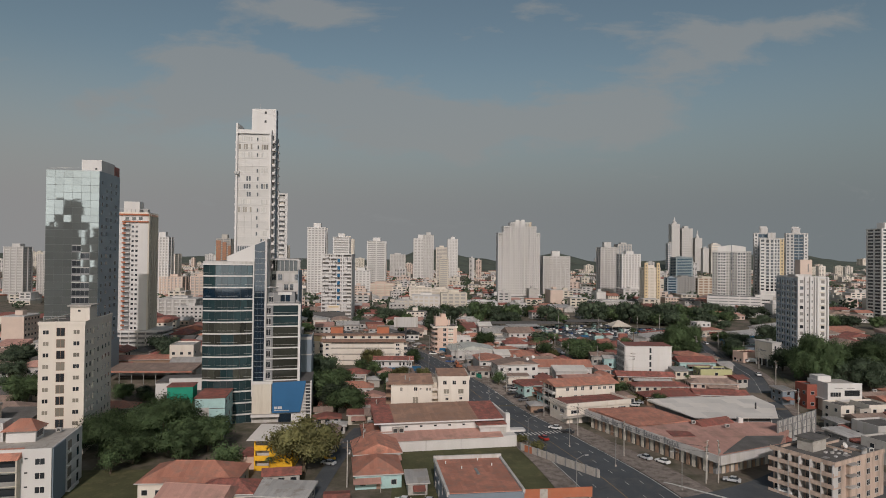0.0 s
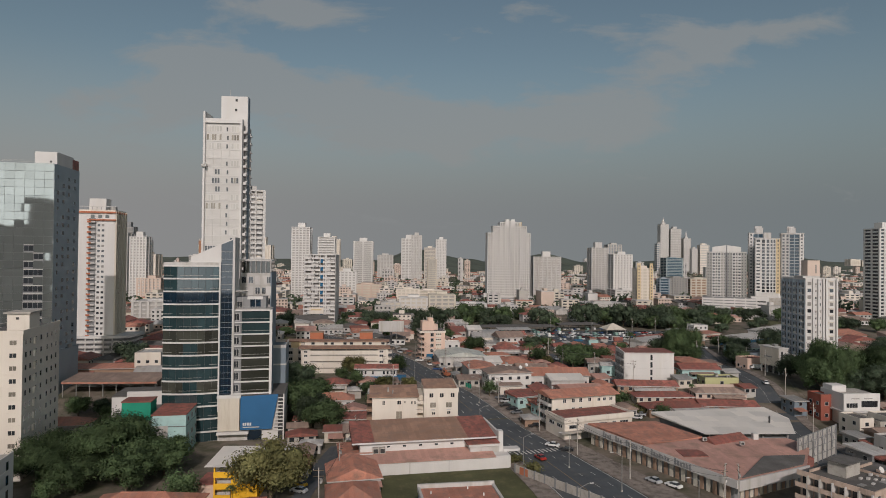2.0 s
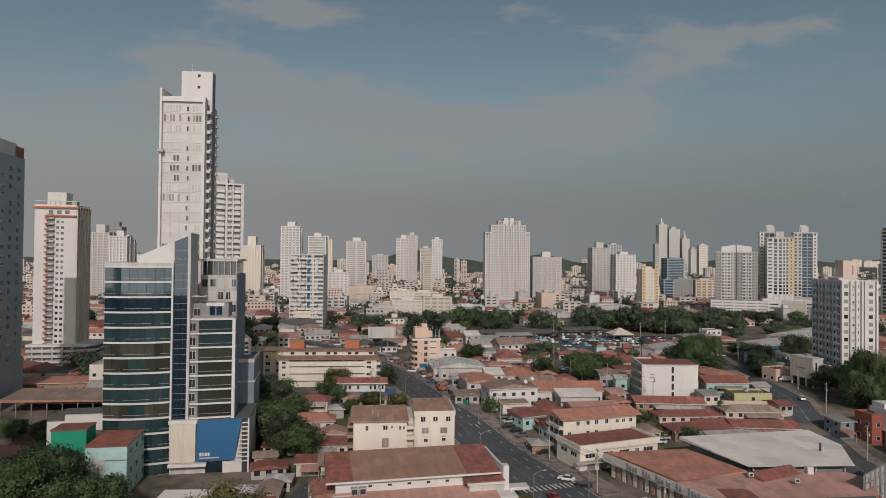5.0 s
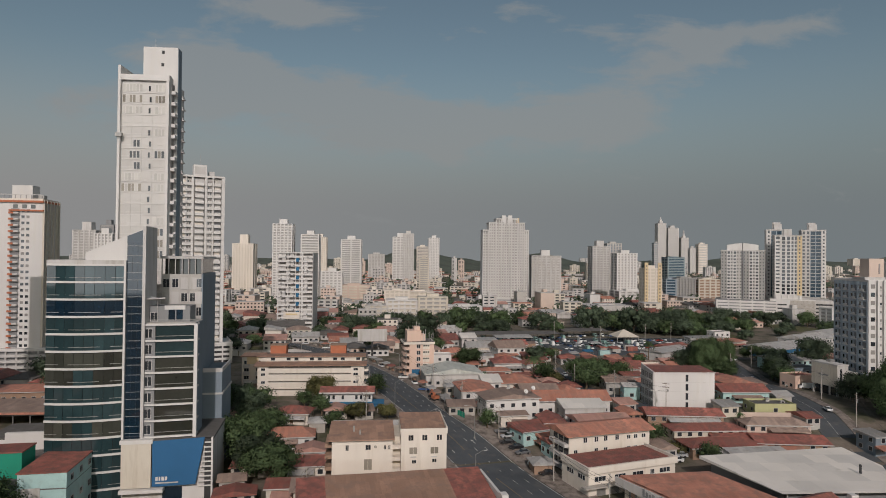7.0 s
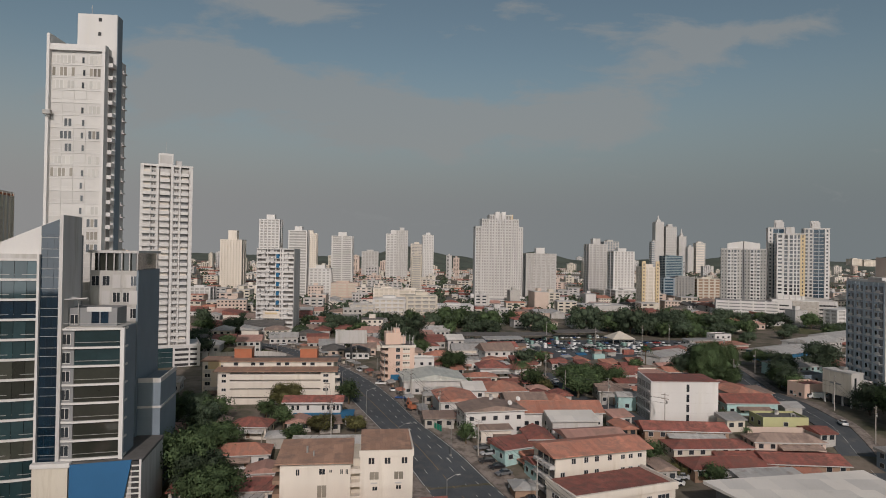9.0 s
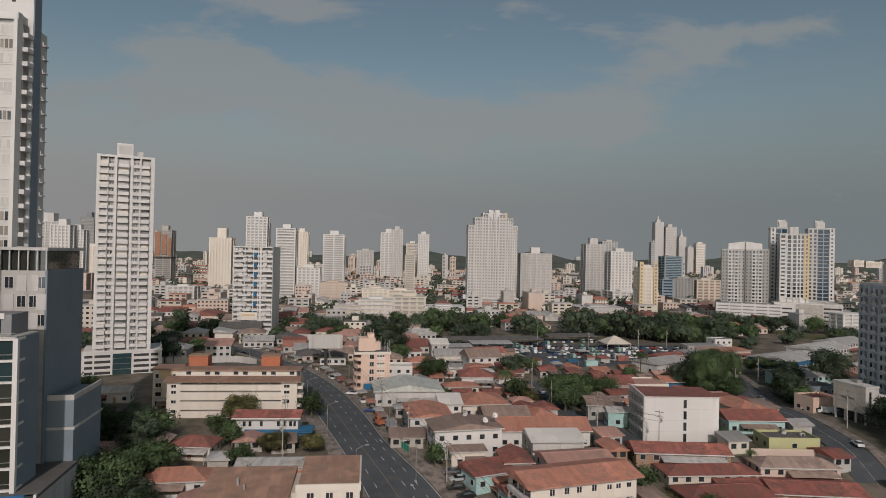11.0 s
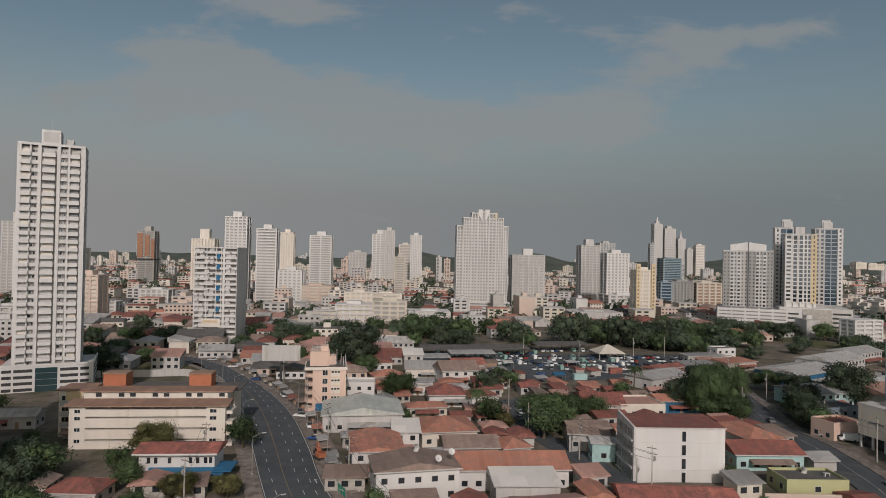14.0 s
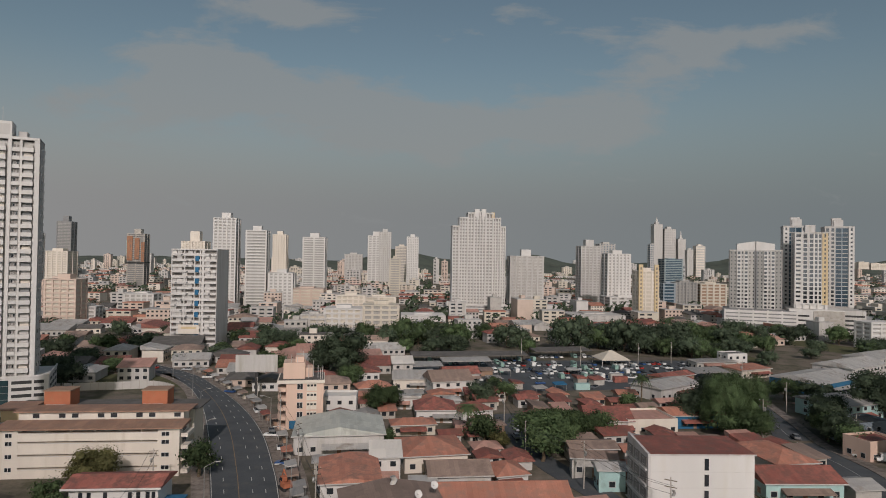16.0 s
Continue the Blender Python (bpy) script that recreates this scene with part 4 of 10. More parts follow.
def glass_tower():
    w, d, h = 21.0, 23, 94.5
    th = thing("glass_tower", "mirror-glass office tower with a bluish grey flank", "office tower", pose(-156.5, 262, -5.2, 0, 0, 8))
    part("core", boxes((-w / 2 + 0.1, w / 2 - 0.2, 0.12, d, 0, h)), "dkgrey", th)
    n = 30
    fh = h / n
    rng = random.Random(8)
    pane = to_mesh("glass_pane", boxes((-w / 12 + 0.05, w / 12 - 0.05, -0.06, 0.04, 0.05, fh - 0.06)), "mirror")
    clear = to_mesh("opening_pane", boxes((0.05, 1.62, -0.05, 0.04, 0.1, fh - 0.9)), "glass")
    for k in range(n):
        for i in range(6):
            if k < 20 and i in (3, 4) and not (k > 14 and rng.random() < 0.45):
                continue
            ob = part("glass_pane", pane, None, th)
            # hung panes are never quite in one plane
            ob.matrix_basis = pose(-w / 2 + w * (i + 0.5) / 6, 0.0, k * fh, rng.gauss(0, 0.22), 0, rng.gauss(0, 0.3))
    for k in range(20):
        for i in range(4):
            ob = part("opening_pane", clear, None, th)
            ob.matrix_basis = pose(0.1 + 1.72 * i, 0.1, k * fh + 0.5)
        part("floor_line", boxes((0.0, 7.0, -0.02, 0.12, (k + 1) * fh - 0.4, (k + 1) * fh - 0.1)), "ltgrey", th)
    part("flank", boxes((w / 2 - 0.2, w / 2, 0.2, d, 0, h)), "sky_clad", th)
    for k in range(n - 1):
        for v in (3.2, 8.0, 13.0, 18.5):
            if (k * 7 + int(v)) % 4:
                window(th, pose(w / 2 + 0.0, v, k * fh + 0.9) @ pose(0, 0, 0, 0, 0, 90), 1.3 if v < 8 else 1.9, 1.5, "glass_blue", "sky_clad", 0, False)
    part("roof_house", boxes((2.5, w / 2, 2, d - 6, h, h + 4.8)), "white", th)
    part("roof_house_slot", boxes((8.0, 8.7, 1.9, 2.0, h + 0.6, h + 1.4)), "dark", th)
    for z in (0.5, 1.0):
        part("roof_rail", boxes((-w / 2, 2.4, 0.3, 0.36, h + z, h + z + 0.08)), "metal", th)
    part("roof_sign", boxes((w / 2 - 0.2, w / 2 + 0.1, d - 7, d - 1, h, h + 4)), "roof_red", th)
    # plain base below the flank
    sl = part("lower_slab", boxes((w / 2, w / 2 + 0.7, 9.5, 23.2, 0, 21)), "sky_clad", th)
    part("slab_end", boxes((w / 2, w / 2 + 0.8, 2.4, 9.5, 0, 21.5)), "sky_clad", sl)
    part("slab_unit", boxes((w / 2 + 0.1, w / 2 + 0.7, 14, 17, 21, 22.4)), "metal", sl)
    return th


glass_tower()


def open_shed():
    """Open-fronted hall with a brown sheet roof on posts, below the glass tower."""
    th = thing("open_shed", "open-fronted hall with brown sheet roof on steel posts", "shed", pose(-143, 266, -5, 0, 0, 4))
    bm = bmesh.new()
    prism(bm, [(0, -1.2), (36, -1.2), (36, 13), (0, 13)], 9.0, 9.25, [9.25, 9.25, 10.4, 10.4])
    part("roof", bm, "roof_brown", th, "brown sheet roof")
    part("eave_beam", boxes((0, 36, -1.35, -1.2, 8.5, 9.2)), "roof_orange", th)
    part("back_wall", boxes((0, 36, 12.4, 12.8, 0, 9.0)), "grey", th)
    part("side_wall", boxes((35.6, 36, 4, 12.4, 0, 9.0)), "white2", th)
    for i in range(8):
        part("post", boxes((0.4 + 5 * i, 0.65 + 5 * i, -0.9, -0.65, -0.3, 9.0)), "metal", th)
        part("rafter", boxes((0.45 + 5 * i, 0.6 + 5 * i, -0.6, 12.3, 8.5, 8.85)), "metal", th)
    for i in range(6):
        part("stall", boxes((2 + 5.4 * i, 5.4 + 5.4 * i, 5, 7.5, 0, 2.2)), ("white2", "grey", "blue", "shade", "white2", "brown")[i], th)
    part("mezzanine", boxes((0.4, 35.4, 9, 12.4, 4.2, 4.5)), "ltgrey", th)


open_shed()


def ribbed_tower():
    """Cream tower with an orange top and red balcony edges, over garage decks."""
    w, d = 19.0, 16
    top = 77.5
    th = thing("apartment_tower", "cream apartment tower with orange trim over parking decks", "apartment tower", pose(-179.5, 357, 0, 0, 0, 7))
    part("body", boxes((-w / 2, w / 2 - 0.4, 0.4, d, 8, top)), "white", th)
    fh, n = 2.78, 24
    bal = to_mesh("balcony", boxes((-4.3, -0.3, -1.1, 0.4, -0.25, 0), (-4.3, -0.3, -1.1, -0.95, 0, 0.55)), "white2")
    edge = to_mesh("balcony_edge", boxes((-4.45, -2.4, -1.2, -1.1, -0.3, 0.6), (-4.45, -4.3, -1.1, 0.4, -0.3, 0.6)), "orange")
    rec = to_mesh("balcony_recess", boxes((-4.0, -0.5, 0.25, 0.45, 0, 2.1)), "dkgrey")
    led = to_mesh("flank_ledge", boxes((w / 2 - 0.4, w / 2 + 0.35, 3.6, 6.2, -0.2, 0.9)), "beige")
    for k in range(n):
        z = 10.2 + fh * k
        if z > top - 4:
            break
        for nm, me in (("balcony", bal), ("balcony_edge", edge), ("balcony_recess", rec), ("flank_ledge", led)):
            part(nm, me, None, th).matrix_basis = pose(0, 0, z)
        for u in (1.0, 3.1):
            window(th, pose(u, 0.4, z + 0.6), 1.3, 1.2, "glass" if (k + int(u)) % 4 else "shade", "white", 1, False)
        for v in (1.8, 8.2, 14.2):
            window(th, pose(w / 2 - 0.4, v, z + 0.6) @ pose(0, 0, 0, 0, 0, 90), 1.1, 1.2, "glass", "beige", 0, False)
    for v in (0.4, 3.2, 6.6, 9.8, 13.2, 15.6):
        part("flank_rib", boxes((w / 2 - 0.4, w / 2 + 0.5, v, v + 0.45, 8, top)), "beige", th)
    part("top_trim", boxes((-w / 2 - 0.3, w / 2 + 0.3, -0.5, d + 0.3, top - 1.2, top - 0.3)), "orange", th)
    for u in (-2.2, 1.6, 5.2):
        window(th, pose(u, 0.38, top - 3.9), 2.0, 1.8, "glass_bronze", "white", 1, False)
    part("lower_trim", boxes((-4.6, w / 2 + 0.2, -0.6, 0.4, top - 5.2, top - 4.5)), "orange", th)
    part("roof", boxes((-w / 2, w / 2, 0, d, top - 0.3, top + 0.6)), "cream", th)
    for i in range(9):
        part("rail_post", boxes((-w / 2 + 0.2 + 2.28 * i, -w / 2 + 0.4 + 2.28 * i, 0.2, 0.4, top + 0.6, top + 2.2)), "dkgrey", th)
    part("roof_rail", boxes((-w / 2, w / 2, 0.2, 0.4, top + 2.2, top + 2.5)), "white2", th)
    part("roof_house", boxes((-5, 3.6, 3, 10, top + 0.6, top + 6.9)), "white", th)
    part("roof_unit", boxes((5.2, 7.6, 5, 8, top + 0.6, top + 2.6)), "metal", th)
    # parking decks with rounded ends
    for k in range(4):
        bm = bmesh.new()
        pts = [(-w / 2 - 1.5, -3), (w / 2 + 4, -3)] + [(w / 2 + 4 + 5.5 * math.sin(a * math.pi / 12), 2.5 - 5.5 * math.cos(a * math.pi / 12)) for a in range(1, 7)] + [(w / 2 + 9.5, d + 2), (-w / 2 - 1.5, d + 2)]
        prism(bm, pts, 1.4 + 2.6 * k, 2.6 + 2.6 * k)
        part("garage_deck", bm, "white2" if k < 3 else "white", th)
    part("garage_core", boxes((-w / 2 - 0.5, w / 2 + 6, -1.5, d + 1, -2, 9)), "dkgrey", th)
    for u in (-8.5, -4, 0.5, 5, 9.5):
        part("deck_post", boxes((u, u + 0.6, -2.7, -2.1, -0.5, 9.5)), "ltgrey", th)
    return th


ribbed_tower()


def cream_slab():
    """The narrow cream block of flats with brown window shutters."""
    w, d, h = 12.2, 27, 38.4
    th = thing("apartment_block", "narrow cream apartment block with three window columns", "apartment block", pose(-111.5, 182.5, -5.2, 0, 0, 13))
    part("body", boxes((-w / 2, w / 2, 0, d, 0, h)), "cream", th)
    fh = 3.35
    for k in range(11):
        z = h - 2.9 - fh * k
        window(th, pose(-4.2, 0, z + 0.2), 1.5, 1.15, ("glass", "tan_glass")[k % 2], "cream", 1, True)
        window(th, pose(3.9, 0, z + 0.2), 1.6, 1.15, ("tan_glass", "glass")[k % 2], "cream", 1, True)
        window(th, pose(-0.3, 0, z - 0.3), 2.1, 2.3, ("glass", "tan_glass")[k % 2], "brown", 1, True)
        part("string_course", boxes((-w / 2 - 0.05, w / 2 + 0.05, -0.06, d, z - 0.95, z - 0.75)), "cream", th)
        for v in (2, 5, 9, 12.5, 17, 20.5, 24):
            window(th, pose(w / 2, v, z) @ pose(0, 0, 0, 0, 0, 90), 1.0, 1.3, "glass", "white2", 0, False)
        part("side_ledge", boxes((w / 2, w / 2 + 0.5, 7, 8, z - 0.5, z + 1.2)), "cream", th)
    part("parapet", boxes((-w / 2 - 0.2, w / 2 + 0.2, -0.2, 0.3, h, h + 1.0)), "cream", th)
    part("parapet", boxes((w / 2 - 0.1, w / 2 + 0.2, 0.3, d, h, h + 1.0)), "cream", th)
    part("parapet", boxes((-w / 2 - 0.2, -w / 2 + 0.1, 0.3, d, h, h + 1.0)), "cream", th)
    part("roof_deck", boxes((-w / 2 + 0.1, w / 2 - 0.1, 0.3, d, h, h + 0.15)), "roof_flat", th)
    part("stair_house", boxes((0.5, w / 2 - 0.3, 5, 12, h + 0.15, h + 5.0)), "cream", th)
    part("stair_roof", boxes((-0.2, w / 2 + 0.2, 4.4, 12.5, h + 5.0, h + 5.4)), "concrete", th)
    part("stair_window", boxes((2.6, 3.3, 4.9, 5.0, h + 3.4, h + 4.0)), "dark", th)
    for z in (1.6, 2.3):
        part("pergola_rail", boxes((-w / 2 + 0.4, 0.4, 1.8, 1.9, h + z, h + z + 0.12)), "metal", th)
    for u in (-5.6, -3.6, -1.6):
        part("pergola_post", boxes((u, u + 0.12, 1.8, 1.92, h, h + 2.4)), "metal", th)
    return th


cream_slab()


def corner_flats():
    """White corner block of flats with a flat roof and a tiled roof house."""
    th = thing("apartment_block", "white corner apartment block with dark side and balconies", "apartment block", pose(-91, 145.8, -5.2, 0, 0, 12))
    part("body", boxes((-16, 0, 0, 20, 0, 13.2)), "white", th)
    part("roof_deck", boxes((-15.6, -0.4, 0.4, 19.6, 13.2, 13.35)), "concrete", th)
    part("parapet", boxes((-16, 0, 0, 0.3, 13.2, 13.9)), "white", th)
    part("parapet", boxes((-0.3, 0, 0.3, 20, 13.2, 13.9)), "white", th)
    part("dark_side", boxes((0, 0.25, 0.5, 8.2, 0, 13.7)), "slate", th)
    part("side_slot", boxes((0, 0.2, 16.2, 17.0, 0, 12.5)), "glass_blue", th)
    for k in range(4):
        z = 0.2 + 3.3 * k
        part("side_balcony", boxes((0, 1.0, 9.0, 15.2, z, z + 0.25), (0.9, 1.0, 9.0, 15.2, z + 0.25, z + 1.1)), "white", th)
        part("side_door", boxes((0, 0.1, 10.0, 12.4, z + 0.25, z + 2.4)), "tan_glass", th)
    for k in range(4):
        z = 10.2 - 3.3 * k
        window(th, pose(-2.4, 0, z), 2.0, 1.4, "glass", "white", 1, True)
        part("small_vent", boxes((-5.6, -5.0, -0.15, 0, z + 1.4, z + 1.7)), "dark", th)
        part("balcony", boxes((-11.5, -6.8, -1.8, 0, z - 1.0, z - 0.75)), "beige", th)
        part("balcony_rail", boxes((-11.5, -6.8, -1.85, -1.75, z - 0.75, z + 0.25)), "metal", th)
        part("balcony_glass", boxes((-11.2, -7.0, -0.1, 0, z - 0.7, z + 1.4)), "glass", th)
        part("balcony_wall", boxes((-6.8, -6.5, -1.8, 0, z - 1.0, z + 2.2)), "beige", th)
    bm = bmesh.new()
    prism(bm, [(-12, -2.2), (-6.2, -2.2), (-6.2, 1.5), (-12, 1.5)], 12.0, 12.2, [12.2, 12.2, 13.9, 13.9])
    part("porch_roof", bm, "roof_orange", th, "orange tiled porch roof")
    part("roof_house", boxes((-13, -6.5, 8, 13, 13.35, 16.2)), "white", th)
    bm = bmesh.new()
    a = [bm.verts.new(p) for p in ((-14, 7, 16.2), (-5.8, 7, 16.2), (-5.8, 14, 16.2), (-14, 14, 16.2), (-11, 10.5, 18.6), (-8.5, 10.5, 18.6))]
    for f in ((0, 1, 5, 4), (1, 2, 5), (2, 3, 4, 5), (3, 0, 4), (3, 2, 1, 0)):
        bm.faces.new([a[i] for i in f])
    part("tiled_roof", bm, "roof_orange", th, "orange tiled hip roof")
    part("roof_house_window", boxes((-6.5, -6.4, 9, 12, 14.2, 15.6)), "glass", th)
    part("roof_house", boxes((-17, -14, 9, 14, 13.35, 18)), "white2", th)
    return th


corner_flats()


def right_tower():
    """The white tower by the trees, with bluish shade put into its flank colour."""
    w, d, h = 14.4, 22.6, 44.0
    th = thing("apartment_tower", "white apartment tower with a balconied shaded flank", "apartment tower", pose(173.6, 303.6, 1.8, 0, 0, -5))
    part("core", boxes((0.4, w, 0.4, d, 0, h)), "white", th)
    # flank and its ribs coloured bluish, as white paint looks in shade
    part("flank_wall", boxes((0.3, 0.4, 0.6, d, 0, h)), "pale_blue", th)
    fh, n = 3.15, 14
    slab = to_mesh("lintel", boxes((-1.1, 1.1, -0.25, 0, 0, 0.5)), "beige")
    rail = to_mesh("flank_balcony", boxes((-0.9, 0.3, -1.1, 1.1, -1.25, -1.05), (-0.9, -0.8, -1.1, 1.1, -1.05, -0.25), (-0.8, 0.3, 1.0, 1.1, -1.05, -0.25)), "white")
    door = to_mesh("flank_door", boxes((0.05, 0.32, -0.95, 0.75, -1.05, 1.2)), "dkgrey")
    pane = to_mesh("flank_window", boxes((0.08, 0.32, -0.55, 0.55, -0.5, 1.0)), "glass")
    unit = to_mesh("air_unit", boxes((-0.35, 0.3, -0.45, 0.45, -0.3, 0.3)), "white2")
    edge = to_mesh("floor_edge", boxes((0.08, 0.32, 0.6, d, -0.14, 0.14)), "white")
    for k in range(n):
        z = h - 2.5 - fh * k
        for u, ww, wh in ((2.0, 1.6, 1.6), (4.9, 0.7, 0.9), (6.8, 0.7, 1.2), (11.9, 1.6, 1.5)):
            window(th, pose(u, 0.38, z), ww, wh, "shade" if (k + int(u)) % 3 else "glass", "white", 1, False)
        ob = part("lintel", slab, None, th)
        ob.matrix_basis = pose(11.7, 0.4, z + 1.6)
        if k % 2 == 0:
            part("air_unit", boxes((4.5, 5.4, 0.0, 0.4, z - 0.9, z - 0.3)), "white2", th)
        part("floor_edge", edge, None, th).matrix_basis = pose(0, 0, z - 1.15)
        for v in (2.6, 8.0, 13.4, 18.8):
            part("flank_door", door, None, th).matrix_basis = pose(0, v, z)
            part("flank_balcony", rail, None, th).matrix_basis = pose(0, v, z)
            part("flank_window", pane, None, th).matrix_basis = pose(0, v + 2.6, z)
            if (k * 3 + int(v)) % 4 == 0:
                part("air_unit", unit, None, th).matrix_basis = pose(0, v + 2.6, z - 1.0)
    for u in (-0.1, 3.3, 5.6, 7.8, 9.0, 13.7):
        part("rib", boxes((u, u + 0.7, -0.5, 0.4, 0, h + 0.6)), "white", th)
    for v in (0.3, 3.9, 6.7, 9.3, 12.1, 14.7, 17.5, 20.1, 22.4):
        part("rib", boxes((-0.25, 0.4, v - 0.2, v + 0.2, 0, h)), "pale_blue", th)
    part("roof", boxes((0, w, 0.2, d, h, h + 0.8)), "white", th)
    part("parapet", boxes((-0.6, 7, 1, 9, h + 0.8, h + 1.8)), "white2", th)
    part("roof_house", boxes((4.0, 9.6, 6, 12, h + 0.8, h + 9.0)), "peach", th)
    part("roof_slot", boxes((7.5, 8.1, 5.9, 6.05, h + 3, h + 7)), "shade", th)
    return th


right_tower()
# ---- houses and low buildings ----
def roof_mesh(kind, w, d, rise, t=0.22):
    """A roof over a w x d eave rectangle centred on the origin: gable_x, gable_y, hip, mono (falls to the front) or mono_b."""
    bm = bmesh.new()
    x, y = w / 2, d / 2
    lo = [(-x, -y, 0), (x, -y, 0), (x, y, 0), (-x, y, 0)]
    base = [bm.verts.new(p) for p in lo]
    eave = [bm.verts.new((p[0], p[1], t)) for p in lo]
    bm.faces.new(base[::-1])
    if kind in ("mono", "mono_b"):
        up = (2, 3) if kind == "mono" else (0, 1)
        for i in up:
            eave[i].co.z += rise
        bm.faces.new(eave)
    elif kind == "gable_x":
        r = [bm.verts.new((-x, 0, t + rise)), bm.verts.new((x, 0, t + rise))]
        bm.faces.new([eave[0], eave[1], r[1], r[0]])
        bm.faces.new([eave[2], eave[3], r[0], r[1]])
        bm.faces.new([eave[1], eave[2], r[1]])
        bm.faces.new([eave[3], eave[0], r[0]])
    elif kind == "gable_y":
        r = [bm.verts.new((0, -y, t + rise)), bm.verts.new((0, y, t + rise))]
        bm.faces.new([eave[0], r[0], r[1], eave[3]])
        bm.faces.new([eave[1], eave[2], r[1], r[0]])
        bm.faces.new([eave[0], eave[1], r[0]])
        bm.faces.new([eave[2], eave[3], r[1]])
    else:
        k = min(x, y) * 0.95
        if w >= d:
            r = [bm.verts.new((-x + k, 0, t + rise)), bm.verts.new((x - k, 0, t + rise))]
            fs = ((0, 1, 5, 4), (1, 2, 5), (2, 3, 4, 5), (3, 0, 4))
        else:
            r = [bm.verts.new((0, -y + k, t + rise)), bm.verts.new((0, y - k, t + rise))]
            fs = ((0, 1, 4), (1, 2, 5, 4), (2, 3, 5), (3, 0, 4, 5))
        vs = eave + r
        for f in fs:
            bm.faces.new([vs[i] for i in f])
    for i in range(4):
        bm.faces.new([base[i], base[(i + 1) % 4], eave[(i + 1) % 4], eave[i]])
    return bm


WALL_WORD = {"white": "white", "white2": "off-white", "cream": "cream", "beige": "beige", "pink": "salmon", "peach": "peach", "grey": "grey", "teal": "pale teal", "yellow": "yellow",
             "lime": "lime green", "blue": "blue", "concrete": "bare concrete", "ochre": "ochre", "slate": "bluish grey", "orange": "rust orange", "brick_red": "brick red", "brown": "brown", "dkgrey": "dark grey"}
ROOF_WORD = {"roof_red": "dark red", "roof_orange": "faded orange", "roof_pink": "faded pink", "roof_brown": "brown", "roof_grey": "grey zinc", "roof_white": "white", "roof_pale": "pale greenish grey", "roof_flat": "flat grey"}
KIND_WORD = {"hip": "hipped", "gable_x": "gabled", "gable_y": "gabled", "mono": "lean-to", "mono_b": "lean-to", "flat": "parapet"}


def road_hit(x, y, yaw, u, v):
    """Whether a point by a house would lie on a road."""
    a = radians(yaw)
    px, py = x + u * math.cos(a) - v * math.sin(a), y + u * math.sin(a) + v * math.cos(a)
    for L, R in ((ROAD_L, ROAD_R), (SIDE_L, SIDE_R), (LANE_L, LANE_R)):
        for i in range(61):
            p, q = along(L, i / 60), along(R, i / 60)
            if math.hypot(px - (p[0] + q[0]) / 2, py - (p[1] + q[1]) / 2) < math.hypot(p[0] - q[0], p[1] - q[1]) / 2 + 2.5:
                return True
    return False


